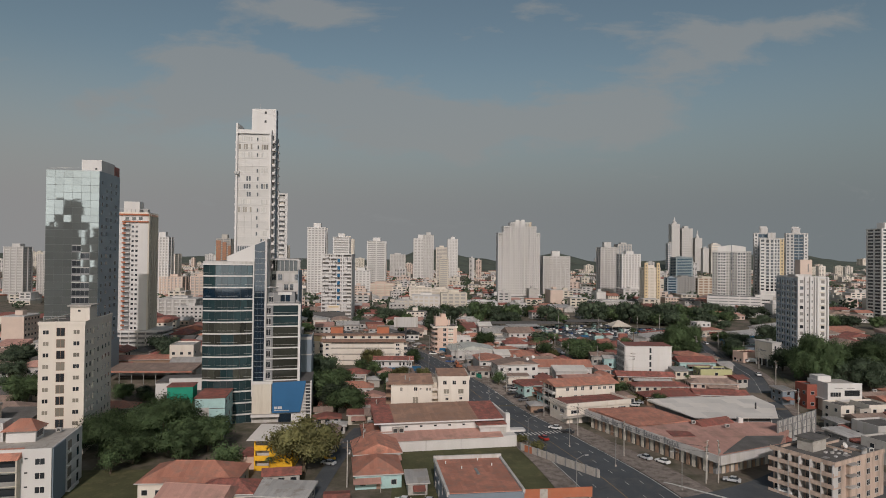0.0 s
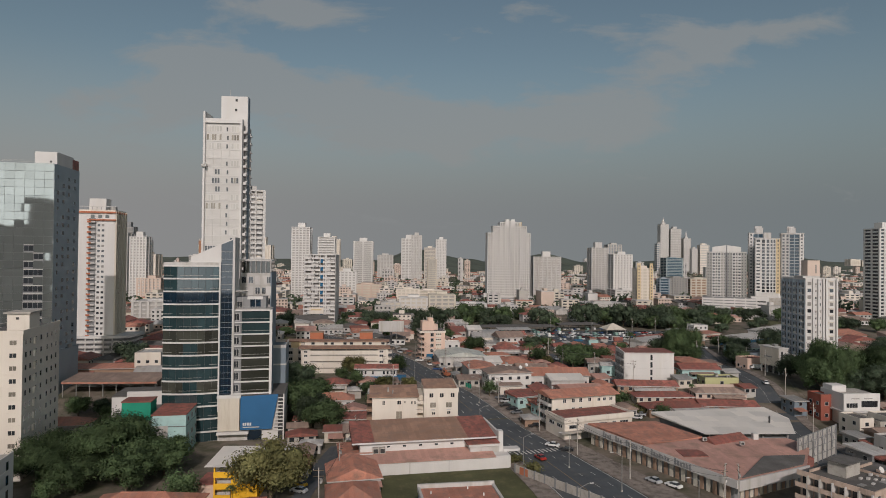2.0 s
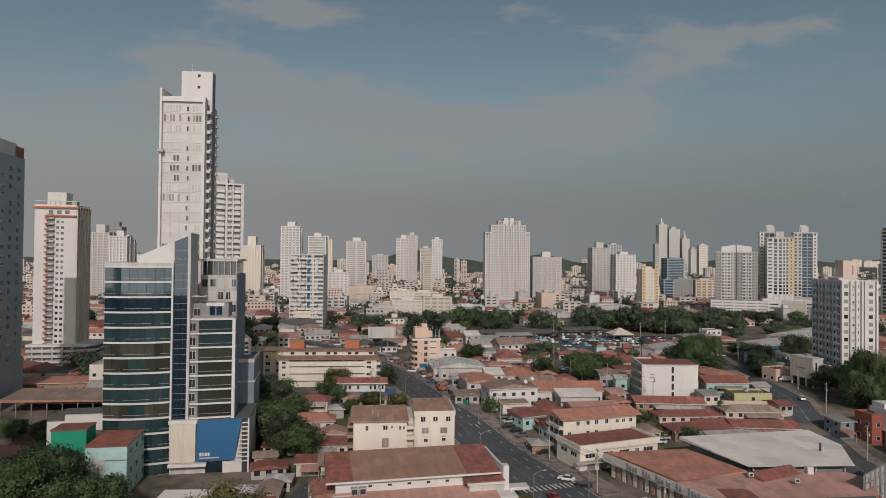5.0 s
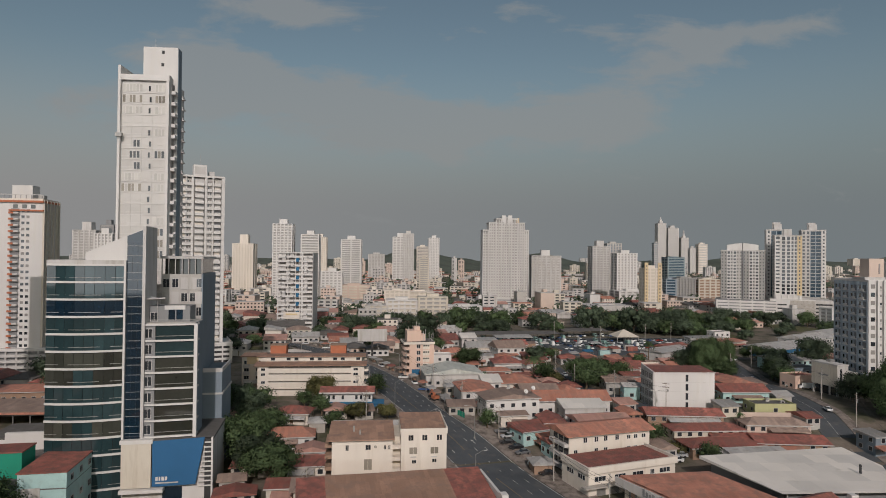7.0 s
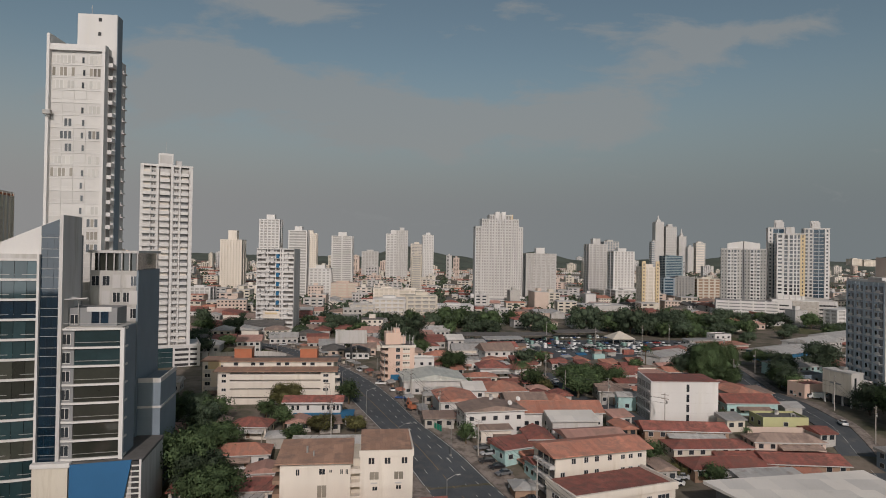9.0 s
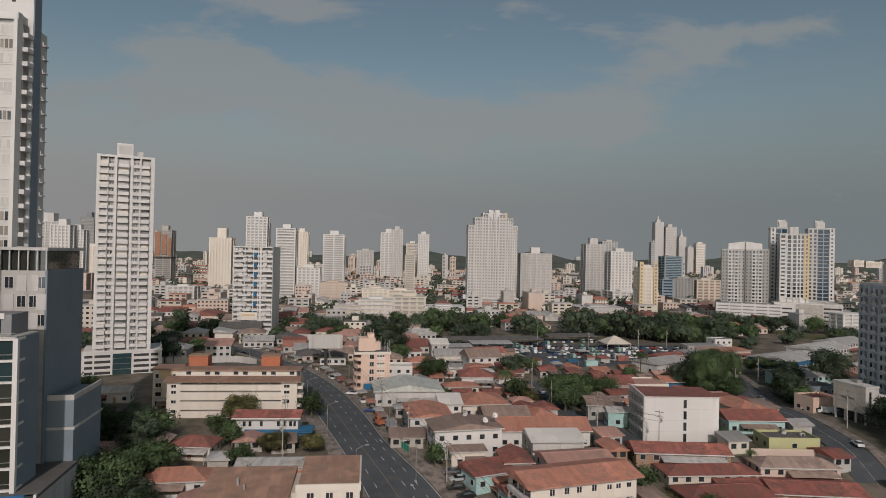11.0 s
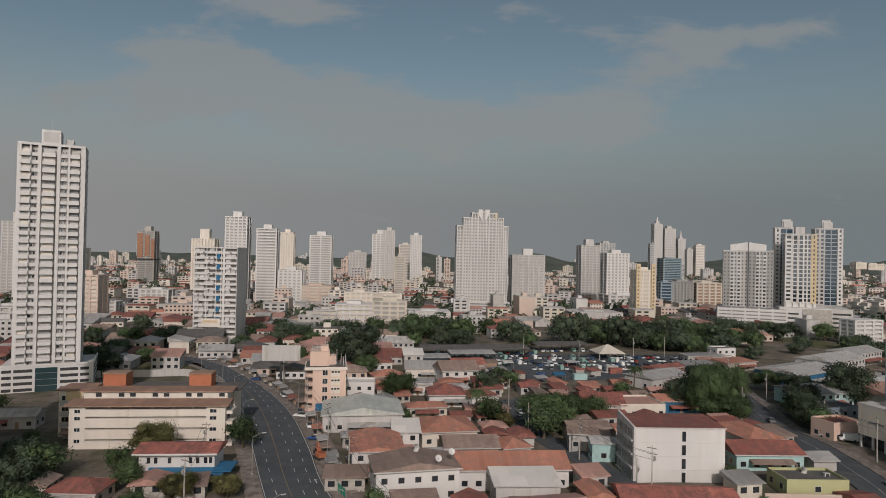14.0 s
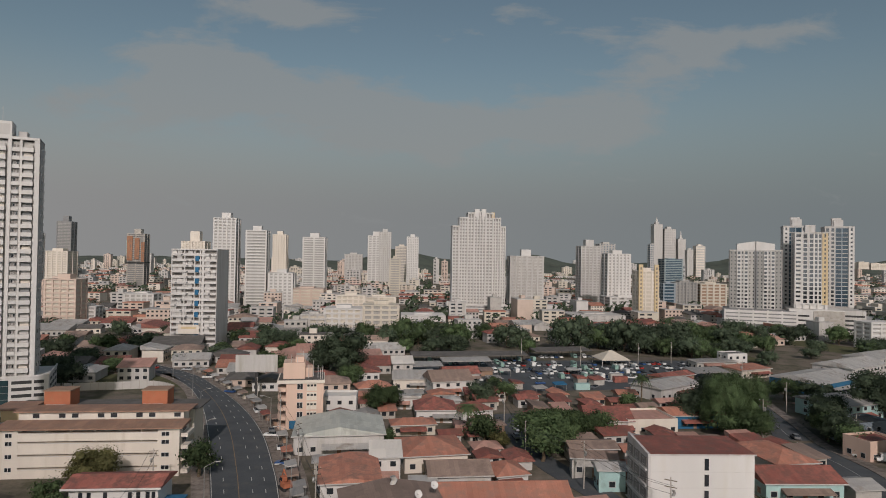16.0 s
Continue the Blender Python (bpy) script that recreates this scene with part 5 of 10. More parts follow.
def house(x, y, w, d, yaw, h, kind, roof, wall, note="in the crowded block", oh=0.6, rise=None, floors=None, wins=None, z=None, name="house", category="house"):
    """x, y: middle of the eave rectangle; h: height of the eaves."""
    z0 = gz(x, y) if z is None else z
    th = thing(name, " ".join(f"{WALL_WORD.get(wall, 'plain')} {'two-storey ' if h > 5 else 'low '}{name.replace('_', ' ')} with {ROOF_WORD[roof]} roof {note}".split()[:12]), category, pose(x, y, z0, 0, 0, yaw))
    ww, dd = w - 2 * oh, d - 2 * oh
    rise = (min(w, d) * 0.2 if rise is None else rise)
    if kind == "flat":
        ww, dd = w, d
        part("wall", boxes((-w / 2, w / 2, -d / 2, d / 2, -1.5, h)), wall, th)
        part("roof", boxes((-w / 2 + 0.25, w / 2 - 0.25, -d / 2 + 0.25, d / 2 - 0.25, h, h + 0.1)), roof, th)
        for a in ((-w / 2, w / 2, -d / 2, -d / 2 + 0.25), (-w / 2, w / 2, d / 2 - 0.25, d / 2), (-w / 2, -w / 2 + 0.25, -d / 2 + 0.25, d / 2 - 0.25), (w / 2 - 0.25, w / 2, -d / 2 + 0.25, d / 2 - 0.25)):
            part("parapet", boxes((*a, h, h + 0.7)), wall, th)
    else:
        part("wall", boxes((-ww / 2, ww / 2, -dd / 2, dd / 2, -1.5, h + 0.05)), wall, th)
        if kind == "gable_y":
            bm = bmesh.new()
            for v in (-dd / 2 - 0.02, dd / 2 + 0.02):
                bm.faces.new([bm.verts.new((-ww / 2, v, h)), bm.verts.new((ww / 2, v, h)), bm.verts.new((0, v, h + rise * 0.92))])
            part("gable_wall", bm, wall, th)
        r = part("roof", roof_mesh(kind, w, d, rise), roof, th)
        r.matrix_basis = pose(0, 0, h)
        part("fascia", boxes((-w / 2 - 0.03, w / 2 + 0.03, -d / 2 - 0.06, -d / 2, h - 0.02, h + 0.24)), "white2", th)
        if kind in ("gable_x", "hip") and w >= d:
            k = 0 if kind == "gable_x" else min(w, d) / 2 * 0.95
            part("ridge_cap", boxes((-w / 2 + k, w / 2 - k, -0.18, 0.18, h + rise + 0.16, h + rise + 0.28)), roof, th)
    # lean-to roofs against the house
    hr = random.Random(int(x * 7 + y * 13))
    for k in range(2 if (kind != "flat" and h < 7 and y > 150) else 0):
        m2 = hr.choice(["roof_red", "roof_grey", "roof_orange", "roof_brown", "roof_pink"])
        L, q = hr.uniform(0.35, 0.7) * w, hr.uniform(2.2, 4.0)
        u = hr.uniform(-0.5, 0.5) * (w - L)
        hz = min(h, 3.4) - 0.5
        back = k == 1
        v0, v1 = (d / 2 - 0.3, d / 2 + q) if back else (-d / 2 - q * 0.7, -d / 2 + 0.5)
        if road_hit(x, y, yaw, u, v1 if back else v0):
            continue
        bm = bmesh.new()
        zs = [hz, hz, hz - 0.6, hz - 0.6] if back else [hz - 0.6, hz - 0.6, hz, hz]
        prism(bm, [(u - L / 2, v0), (u + L / 2, v0), (u + L / 2, v1), (u - L / 2, v1)], hz - 0.7, hz, [z_ + 0.05 for z_ in zs])
        part("lean_to_roof", bm, m2, th)
        s = hr.choice((-1, 1))
        if y < 330:
            vv = v1 - 0.2 if back else v0 + 0.1
            part("lean_to_post", boxes((u + s * (L / 2 - 0.2) - 0.07, u + s * (L / 2 - 0.2) + 0.07, vv, vv + 0.14, -1.2, hz - 0.65)), "concrete", th)
    fl = floors or (2 if h > 5 else 1)
    wins = max(1, int(ww / 3.2)) if wins is None else wins
    fh = h / fl
    for k in range(fl):
        for i in range(wins):
            u = -ww / 2 + ww * (i + 0.5) / wins
            if k == 0 and i == wins // 2 and wins > 1:
                part("door", boxes((u - 0.5, u + 0.5, -dd / 2 - 0.06, -dd / 2, 0, 2.1)), "brown", th)
                continue
            window(th, pose(u, -dd / 2, k * fh + 1.0), 1.3, 1.2, "glass", "white2", 1, False)
        for v in (-dd / 4, dd / 4):
            for face in (("left",) if x > 25 else ("right",)):
                window(th, on_face(th, face, ww, dd, v if face == "right" else -v, k * fh + 1.0), 1.2, 1.2, "glass", "white2", 1, False)
    return th


# the four-storey cream block by the avenue
def cream_block():
    th = thing("apartment_block", "plain cream four-storey apartment block with brown roof", "apartment block", pose(-4, 223.5, -2.4, 0, 0, 5))
    part("left_wall", boxes((-14, 0.8, 1.0, 14, -3, 10.9)), "cream", th)
    part("right_wall", boxes((2.8, 14, -0.6, 14, -3, 13.2)), "cream", th)
    part("stair_recess", boxes((0.8, 2.8, 3.5, 14, -3, 10.9)), "beige", th)
    for k in range(4):
        part("stair_landing", boxes((0.8, 2.8, 1.6, 3.5, -0.4 + 2.9 * k, 0.6 + 2.9 * k)), "cream", th)
    for box_, rk in (((-15, 1.3, 0.2, 14.6), 10.9), ((2.9, 13.9, -0.3, 14.0), 13.0)):
        bm = bmesh.new()
        prism(bm, [(box_[0], box_[2]), (box_[1], box_[2]), (box_[1], box_[3]), (box_[0], box_[3])], rk, rk + 0.2, [rk + 0.25, rk + 0.25, rk + 1.3, rk + 1.3])
        part("roof", bm, "roof_tan", th, "weathered brownish roof sheets")
    part("parapet", boxes((2.6, 14.2, -0.8, -0.5, 12.6, 13.9)), "cream", th)
    part("parapet", boxes((13.9, 14.2, -0.5, 14.2, 12.6, 14.2)), "cream", th)
    for u, z, w, h in ((5.2, 11.0, 1.2, 1.3), (8.6, 11.0, 1.2, 1.3), (12.2, 11.0, 1.2, 1.3), (5.8, 7.7, 1.9, 1.6), (11.0, 7.7, 1.9, 1.6), (6.0, 5.4, 1.0, 0.8), (11.0, 5.6, 1.0, 0.8),
                       (6.0, 2.0, 1.6, 1.5), (11.2, 2.1, 1.6, 1.5), (6.0, -1.0, 1.5, 1.4), (11.2, -1.0, 1.5, 1.4)):
        window(th, pose(u, -0.6, z), w, h, "tan_glass" if w > 1.7 else "glass", "cream", 1, True)
    for u, z in ((5.8, 7.2), (10.9, 7.2)):
        part("window_ledge", boxes((u - 0.7, u + 0.7, -0.9, -0.6, z - 0.3, z - 0.1)), "white2", th)
    for u, z, w, h in ((-10.3, 8.4, 0.7, 1.3), (-5.2, 8.5, 1.2, 1.2), (-3.4, 8.9, 0.5, 0.6), (-1.1, 8.5, 0.5, 1.0), (0.0, 8.5, 0.45, 1.0), (-5.2, 3.6, 1.9, 2.6), (-7.6, 1.8, 1.5, 0.9)):
        window(th, pose(u, 1.0, z), w, h, "tan_glass" if w > 1.7 else "glass", "cream", 1, True)
    for k in range(4):
        part("side_balcony", boxes((-15.8, -14, 3, 12, 0.2 + 2.8 * k, 1.1 + 2.8 * k)), "brown", th)
        part("side_recess", boxes((-14.1, -13.95, 3.2, 11.8, 1.1 + 2.8 * k, 2.7 + 2.8 * k)), "glass", th)
    part("roof_vent", boxes((-9, -8.6, 6, 6.4, 11.0, 13)), "metal", th)
    part("roof_vent", boxes((-7.4, -7.1, 4, 4.3, 11.0, 12.6)), "metal", th)


cream_block()


def long_flats():
    """Old cream walk-up flats with open galleries and brown roofs, with a second row behind."""
    th = thing("apartment_block", "long cream walk-up flats with open galleries and brown roof", "apartment block", pose(-38.5, 310.5, 0, 0, 0, 4))
    # core coloured as the shade behind the open galleries
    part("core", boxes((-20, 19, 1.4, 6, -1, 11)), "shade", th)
    for z, t in ((0.0, 2.15), (3.0, 2.15), (6.0, 2.15), (9.0, 1.5)):
        part("gallery_band", boxes((-20.5, 19.5, -0.2, 6.5, z - 0.4, z + t)), "cream", th)
        part("rail_cap", boxes((-16.5, 14.6, -0.3, -0.2, z + t - 0.12, z + t)), "white", th)
    part("end_wall", boxes((14.6, 19.6, -0.25, 6.5, -1, 11.4)), "cream", th)
    part("end_wall", boxes((-20.6, -16.5, -0.25, 6.5, -1, 11.4)), "cream", th)
    for u in (-11, -5.5, 0, 5.5, 10.5):
        part("gallery_pier", boxes((u, u + 0.3, 0.6, 1.4, -1, 11.0)), "cream", th)
    for z in (1.7, 4.7, 7.7, 9.6):
        window(th, pose(16.4, -0.25, z), 1.7, 0.9, "glass", "white", 1, True)
        window(th, pose(-18.5, -0.25, z), 1.4, 0.9, "glass", "white", 1, True)
    bm = bmesh.new()
    prism(bm, [(-22, -1.2), (20.5, -1.2), (20.5, 5.4), (-22, 5.4)], 11.4, 11.6, [11.65, 11.65, 12.2, 12.2])
    part("roof", bm, "roof_tan", th, "brown sheet roof")
    for k in range(4):
        part("side_balcony", boxes((19.6, 21.2, 1, 6, 0.2 + 2.9 * k, 1.1 + 2.9 * k)), "cream", th)
        part("side_door", boxes((19.55, 19.65, 2, 5, 1.2 + 2.9 * k, 2.9 + 2.9 * k)), "glass", th)
    part("upper_storey", boxes((-20, 18.5, 6.5, 11, -1, 13.8)), "cream", th)
    for i in range(12):
        if i % 3 != 1:
            window(th, pose(-16 + 3.0 * i, 6.48, 12.4), 1.5, 1.0, "glass", "white", 1, False)
    part("upper_roof", boxes((-21, 20, 5.8, 13, 13.8, 14.1)), "roof_tan", th)
    part("rear_wall", boxes((-27, 19, 14, 22, -1, 12.6)), "beige", th)
    part("rear_roof", boxes((-27, 20.5, 13.2, 24, 12.6, 12.9)), "roof_flat", th)
    for u in (-18.5, 5.5):
        part("stair_house", boxes((u, u + 6.3, 15, 20, 12.9, 17.0)), "orange", th, "rust-orange stair house on the roof")
        part("stair_house_cap", boxes((u - 0.2, u + 6.5, 14.8, 20.2, 17.0, 17.3)), "brown", th)
        part("stair_house_base", boxes((u + 0.4, u + 5.2, 13.1, 15, 12.9, 13.7)), "white", th)
    # ochre end block
    part("end_block", boxes((-29, -21, 11.8, 20, -1, 13)), "cream", th)
    part("end_panel", boxes((-27, -22.5, 11.7, 11.8, 10.2, 12.9)), "ochre", th)
    part("end_block_roof", boxes((-29.6, -20.6, 11.0, 20.5, 13.0, 13.4)), "roof_tan", th)
    for k in range(4):
        z = 0.8 + 3.0 * k
        part("end_balcony", boxes((-28.5, -26, 11.2, 11.8, z - 0.9, z + 0.2)), "white2", th)
        part("end_balcony", boxes((-23.8, -21.3, 11.2, 11.8, z - 0.9, z + 0.2)), "white2", th)
        window(th, pose(-27.2, 11.78, z + 0.4), 1.8, 1.3, "glass", "white", 1, True)
        window(th, pose(-22.6, 11.78, z + 0.4), 1.8, 1.3, "glass", "white", 1, True)


long_flats()


def blue_trim_house():
    th = thing("house", "white two-storey house with red roof and blue awning", "house", pose(-22.3, 287, -0.3, 0, 0, 3))
    part("wall", boxes((-8.4, 8.6, 0, 8, -1.5, 6.6)), "white", th)
    r = part("roof", roof_mesh("gable_x", 19.0, 10.0, 1.3), "roof_red", th)
    r.matrix_basis = pose(0, 3.8, 6.6)
    part("fascia", boxes((-9.5, 9.5, -1.3, -1.2, 6.5, 6.9)), "white", th)
    for u in (-6.2, -4.6, -1.5, 3.2, 4.8, 6.6, 7.7):
        window(th, pose(u, 0, 4.3), 0.8 if abs(u) < 7 else 0.7, 1.4, "glass", "white", 0, True)
    bm = bmesh.new()
    prism(bm, [(-6.0, -2.6), (11.0, -2.6), (11.0, 0), (-6.0, 0)], 2.2, 2.4, [2.3, 2.3, 3.4, 3.4])
    part("awning", bm, "blue", th, "blue sheet awning")
    part("side_awning", boxes((8.7, 12.8, -2.0, 5, 2.9, 3.2)), "blue", th)
    part("sign_board", boxes((2.2, 5.2, -2.75, -2.65, 2.3, 3.0)), "white", th)
    part("ground_floor", boxes((-5.4, 8.4, -0.1, 0, -0.5, 2.2)), "grey", th)
    for u in (-5.6, 0, 5.5, 10.4):
        part("porch_post", boxes((u, u + 0.15, -2.4, -2.25, -1, 2.3)), "white", th)
    part("lattice", boxes((8.6, 8.7, 0, 7, 0, 2.6)), "white2", th)


blue_trim_house()


def salmon_block():
    """Salmon corner building with rounded balconies and aerials."""
    th = thing("apartment_block", "salmon five-storey apartment block with curved corner balconies", "apartment block", pose(1.0, 352, 0, 0, 0, 9))
    part("wall", boxes((-3.5, 7.6, 0, 12, -1, 14)), "pink", th)
    part("cornice", boxes((-6.2, 8.0, -0.5, 12.3, 14, 15.0)), "cream", th)
    part("roof_deck", boxes((-5.8, 7.7, -0.2, 12, 15.0, 15.1)), "roof_flat", th)
    part("upper_house", boxes((-4.5, 2.0, 1.5, 9, 15.1, 20)), "pink", th)
    part("upper_step", boxes((-1.0, 1.6, 3, 7, 20, 21.6)), "pink", th)
    part("upper_house", boxes((2.0, 4.2, 4, 9, 15.1, 18)), "pink", th)
    for k in range(5):
        z = 0.2 + 2.85 * k
        bm = bmesh.new()
        arc = [(-3.5 + 2.6 * math.cos(a), 2.6 + 3.2 * math.sin(a)) for a in [math.pi + i * math.pi / 2 / 6 for i in range(7)]]
        prism(bm, arc + [(-3.5, 9), (-6.1, 9)][:1] + [(-6.1, 9)], z, z + 1.15)
        part("balcony", bm, "pink", th)
        part("balcony_door", boxes((-3.6, -3.5, 0.6, 8, z + 1.1, z + 2.7)), "glass", th)
        part("balcony_back", boxes((-3.52, -3.4, 0, 9, z, z + 2.9)), "pink", th)
        window(th, pose(0.6, 0, z + 0.6), 1.6, 1.7, "glass", "white", 1, True)
        part("spandrel", boxes((2.6, 5.6, -0.08, 0, z + 0.1, z + 2.5)), "cream", th)
        for u in (3.1, 4.1, 5.1):
            window(th, pose(u, -0.08, z + 1.4), 0.7, 0.6, "glass", "beige", 0, True)
    part("blue_sheet", boxes((-2.4, 1.2, -0.7, -0.15, 0.5, 2.8)), "blue", th, "bright blue sheet wall")
    for u, v, hh in ((3, 2, 4.5), (4.4, 5, 5.2), (5.8, 3, 4), (1.2, 4, 8.2), (-0.4, 2, 6.6), (-3.9, 1.8, 7.0), (-2.2, 2.2, 7.6), (0.4, 6.5, 8.6), (6.6, 0.4, 3.4), (7.2, 0.6, 4.2)):
        part("aerial", boxes((u, u + 0.16, v, v + 0.16, 15, 15 + hh)), "white2", th)


salmon_block()


def white_box():
    """The blank-fronted white block with a red roof."""
    th = thing("apartment_block", "blank white four-storey block with slit windows and red roof", "apartment block", pose(94, 283, 1.6, 0, 0, 0))
    part("wall", boxes((-10.6, 10.6, 0, 12, -2, 13.0)), "white", th)
    bm = bmesh.new()
    prism(bm, [(-10.4, -0.1), (10.8, -0.1), (10.8, 12), (-10.4, 12)], 13.0, 13.1, [13.2, 13.2, 13.45, 13.45])
    part("roof", bm, "roof_red", th, "dark red sheet roof")
    bm = bmesh.new()
    a = [bm.verts.new(p) for p in ((-10.9, -0.3, -2), (-10.4, -0.3, -2), (-10.4, 12, -2), (-10.9, 12, -2), (-10.9, -0.3, 13.2), (-10.4, -0.3, 13.2), (-10.4, 12, 14.2), (-10.9, 12, 14.2))]
    for f in ((0, 3, 2, 1), (4, 5, 6, 7), (0, 1, 5, 4), (1, 2, 6, 5), (2, 3, 7, 6), (3, 0, 4, 7)):
        bm.faces.new([a[i] for i in f])
    part("gable_wall", bm, "white2", th)
    for k in range(4):
        z = 0.5 + 3.15 * k
        part("slit_window", boxes((0.5, 1.4, -0.04, 0.05, z, z + 2.3)), "glass", th)
        part("slit_frame", boxes((0.38, 0.5, -0.08, 0, z - 0.1, z + 2.4)), "white2", th)
        part("string_course", boxes((-10.6, 10.6, -0.03, 0, z - 0.35, z - 0.3)), "white2", th)
        for v in (2.1, 6.1, 10.1):
            # dim plates imitate shaded recesses round the side windows
            part("side_recess", boxes((-11.0, -10.85, v - 1.6, v + 1.6, z + 0.4, z + 2.3)), "shade", th)
            window(th, pose(-10.95, v, z + 0.7) @ pose(0, 0, 0, 0, 0, 270), 1.0, 1.2, "glass", "white", 1, True)
            part("side_ledge", boxes((-11.3, -10.9, v - 1.8, v + 1.8, z - 0.2, z + 0.2)), "white2", th)
    part("gutter", boxes((-10.6, 10.9, -0.25, -0.05, 12.9, 13.15)), "white2", th)


white_box()


def shop_flats():
    """White three-storey building with a lower shop wing."""
    th = thing("apartment_block", "cream three-storey block with faded red roof by the avenue", "apartment block", pose(56.5, 243.5, -4.6, 0, 0, 17))
    w, d = 27, 11
    part("wall", boxes((-13, 13, 0, d, -1, 9.6)), "cream", th)
    r = part("roof", roof_mesh("gable_x", 28.5, 13.5, 1.6), "roof_orange", th, "faded red sheet roof")
    r.matrix_basis = pose(0, 5.5, 9.6)
    for k in range(3):
        z = 0.8 + 3.15 * k
        for u in (-11, -8, -4.5, -1.5, 2.2, 6, 8.3, 11):
            if (int(u * 2) + k) % 5 == 0:
                continue
            window(th, pose(u, 0, z + 0.4), 1.1, 1.3 if u < 5 else 1.0, "glass", "white", 1, True)
        for v in (1.5, 4.5, 7.5):
            part("side_balcony", boxes((-14.4, -13, v - 1.3, v + 1.3, z - 0.6, z + 0.3)), "white2", th)
            part("side_recess", boxes((-13.1, -12.95, v - 1.1, v + 1.1, z + 0.3, z + 2.1)), "glass", th)
    t2 = thing("shop_building", "cream two-storey shop with red roof and ribbon windows", "shop", pose(57.5, 227.2, -5.0, 0, 0, 20))
    part("wall", boxes((-13.4, 13.4, 0, 12, -1, 6.4)), "cream", t2)
    part("roof", boxes((-13.3, 13.3, 0.1, 12.4, 6.4, 6.6)), "roof_red", t2)
    for a in ((-13.8, 13.8, -0.5, 0.1, 5.6, 7.3), (-13.8, -13.3, 0.1, 12, 5.6, 7.3), (13.3, 13.8, 0.1, 12, 5.6, 7.3)):
        part("parapet", boxes(a), "cream", t2)
    for u in (-10, -4, 1.5, 6, 10):
        window(t2, pose(u, 0, 3.6), 3.2 if u not in (6,) else 1.2, 1.1, "glass", "white", 2, True)
    for v in (3, 8):
        window(t2, pose(-13.4, v, 3.6) @ pose(0, 0, 0, 0, 0, 270), 3.0, 1.1, "glass", "white", 2, True)
    part("canopy", boxes((-15.5, 13.5, -2.0, 0, 2.6, 2.9)), "concrete", t2)
    for u in (-11, -7, -3, 1, 5, 9):
        part("shutter", boxes((u, u + 2.6, -0.08, 0, 0, 2.4)), "metal", t2)


shop_flats()


def hall():
    """White hall with a red roof, a clerestory and lower wings."""
    th = thing("assembly_hall", "white hall with red roof, clerestory windows and lower wing", "hall", pose(0, 198, -5, 0, 0, 11))
    part("hall_wall", boxes((-19.0, 17.6, 0, 14, -1, 7.2)), "white", th)
    bm = bmesh.new()
    prism(bm, [(-21.2, -1.0), (20.4, -1.0), (20.4, 15), (-21.2, 15)], 7.2, 7.4, [7.5, 7.5, 9.6, 9.6])
    part("roof", bm, "roof_red", th)
    bm = bmesh.new()
    prism(bm, [(-15.0, -0.9), (12.0, -0.9), (12.0, 14.9), (-15.0, 14.9)], 7.5, 7.55, [7.6, 7.6, 9.68, 9.68])
    part("roof_section", bm, "roof_tan", th, "browner middle sheets of the roof")
    part("gutter", boxes((-21.3, 20.5, -1.25, -1.0, 7.1, 7.5)), "white", th)
    for i in range(6):
        window(th, pose(-11 + 4.6 * i, 0, 5.6), 0.9, 0.5, "glass", "white", 0, True)
    bm = bmesh.new()
    prism(bm, [(-24.6, -7.0), (18.6, -7.0), (18.6, 0), (-24.6, 0)], 3.4, 3.6, [3.6, 3.6, 4.6, 4.6])
    part("wing_roof", bm, "roof_pink", th)
    part("wing_wall", boxes((-24, 23, -6.6, 0, -1, 3.6)), "white", th)
    bm = bmesh.new()
    prism(bm, [(-25, 0.1), (-19.1, 0.1), (-19.1, 12), (-25, 12)], 3.6, 3.8, [4.6, 4.6, 4.2, 4.2])
    part("side_roof", bm, "roof_orange", th)
    part("end_pylon", boxes((20.6, 22.0, -2.6, -0.6, -1, 9.4)), "white", th)
    part("end_wall", boxes((20.6, 21.2, -0.6, 15, -1, 9.0)), "white", th)
    part("end_porch", boxes((11.5, 20.6, -3.8, -0.8, 5.6, 6.4)), "white", th)
    part("porch_roof", boxes((11.0, 20.6, -4.2, 0, 6.4, 6.6)), "roof_red", th)
    part("porch_wall", boxes((12.0, 20.6, -3.4, -1, 2.5, 5.6)), "white2", th)
    part("front_canopy", boxes((22.0, 27.0, -3.2, -0.4, 3.6, 4.3)), "white", th)
    for u in (-15.5, -13.6):
        part("air_unit", boxes((u, u + 1.6, -1.4, -0.1, 4.3, 6.0)), "concrete", th)
        part("air_unit_grille", boxes((u + 0.2, u + 1.4, -1.5, -1.4, 4.6, 5.7)), "dark", th)
    part("flashing", boxes((-23.5, -15.5, -2.0, -1.6, 4.5, 4.7)), "white", th)
    for u in (-17, -6, 5):
        part("stain_strip", boxes((u, u + 0.25, -6.65, -6.6, -0.8, 3.2)), "white2", th)
    # older brown-roofed rooms behind
    t2 = thing("outbuilding", "low rooms with brown sheet roof behind the hall", "outbuilding", pose(-10.5, 216.5, -5, 0, 0, 8))
    part("wall", boxes((-15, 15, 0, 6, -1, 4.6)), "beige", t2)
    bm = bmesh.new()
    prism(bm, [(-16, -1), (16, -1), (16, 6.6), (-16, 6.6)], 4.6, 4.8, [4.7, 4.7, 5.6, 5.6])
    part("roof", bm, "roof_brown", t2)
    for i in range(7):
        window(t2, pose(-13 + 3.4 * i, 0, 2.2), 1.6, 1.2, "glass", "white", 1, False)
    part("veranda_roof", boxes((-15, -4, -3.2, -1, 3.0, 3.2)), "roof_grey", t2)


hall()


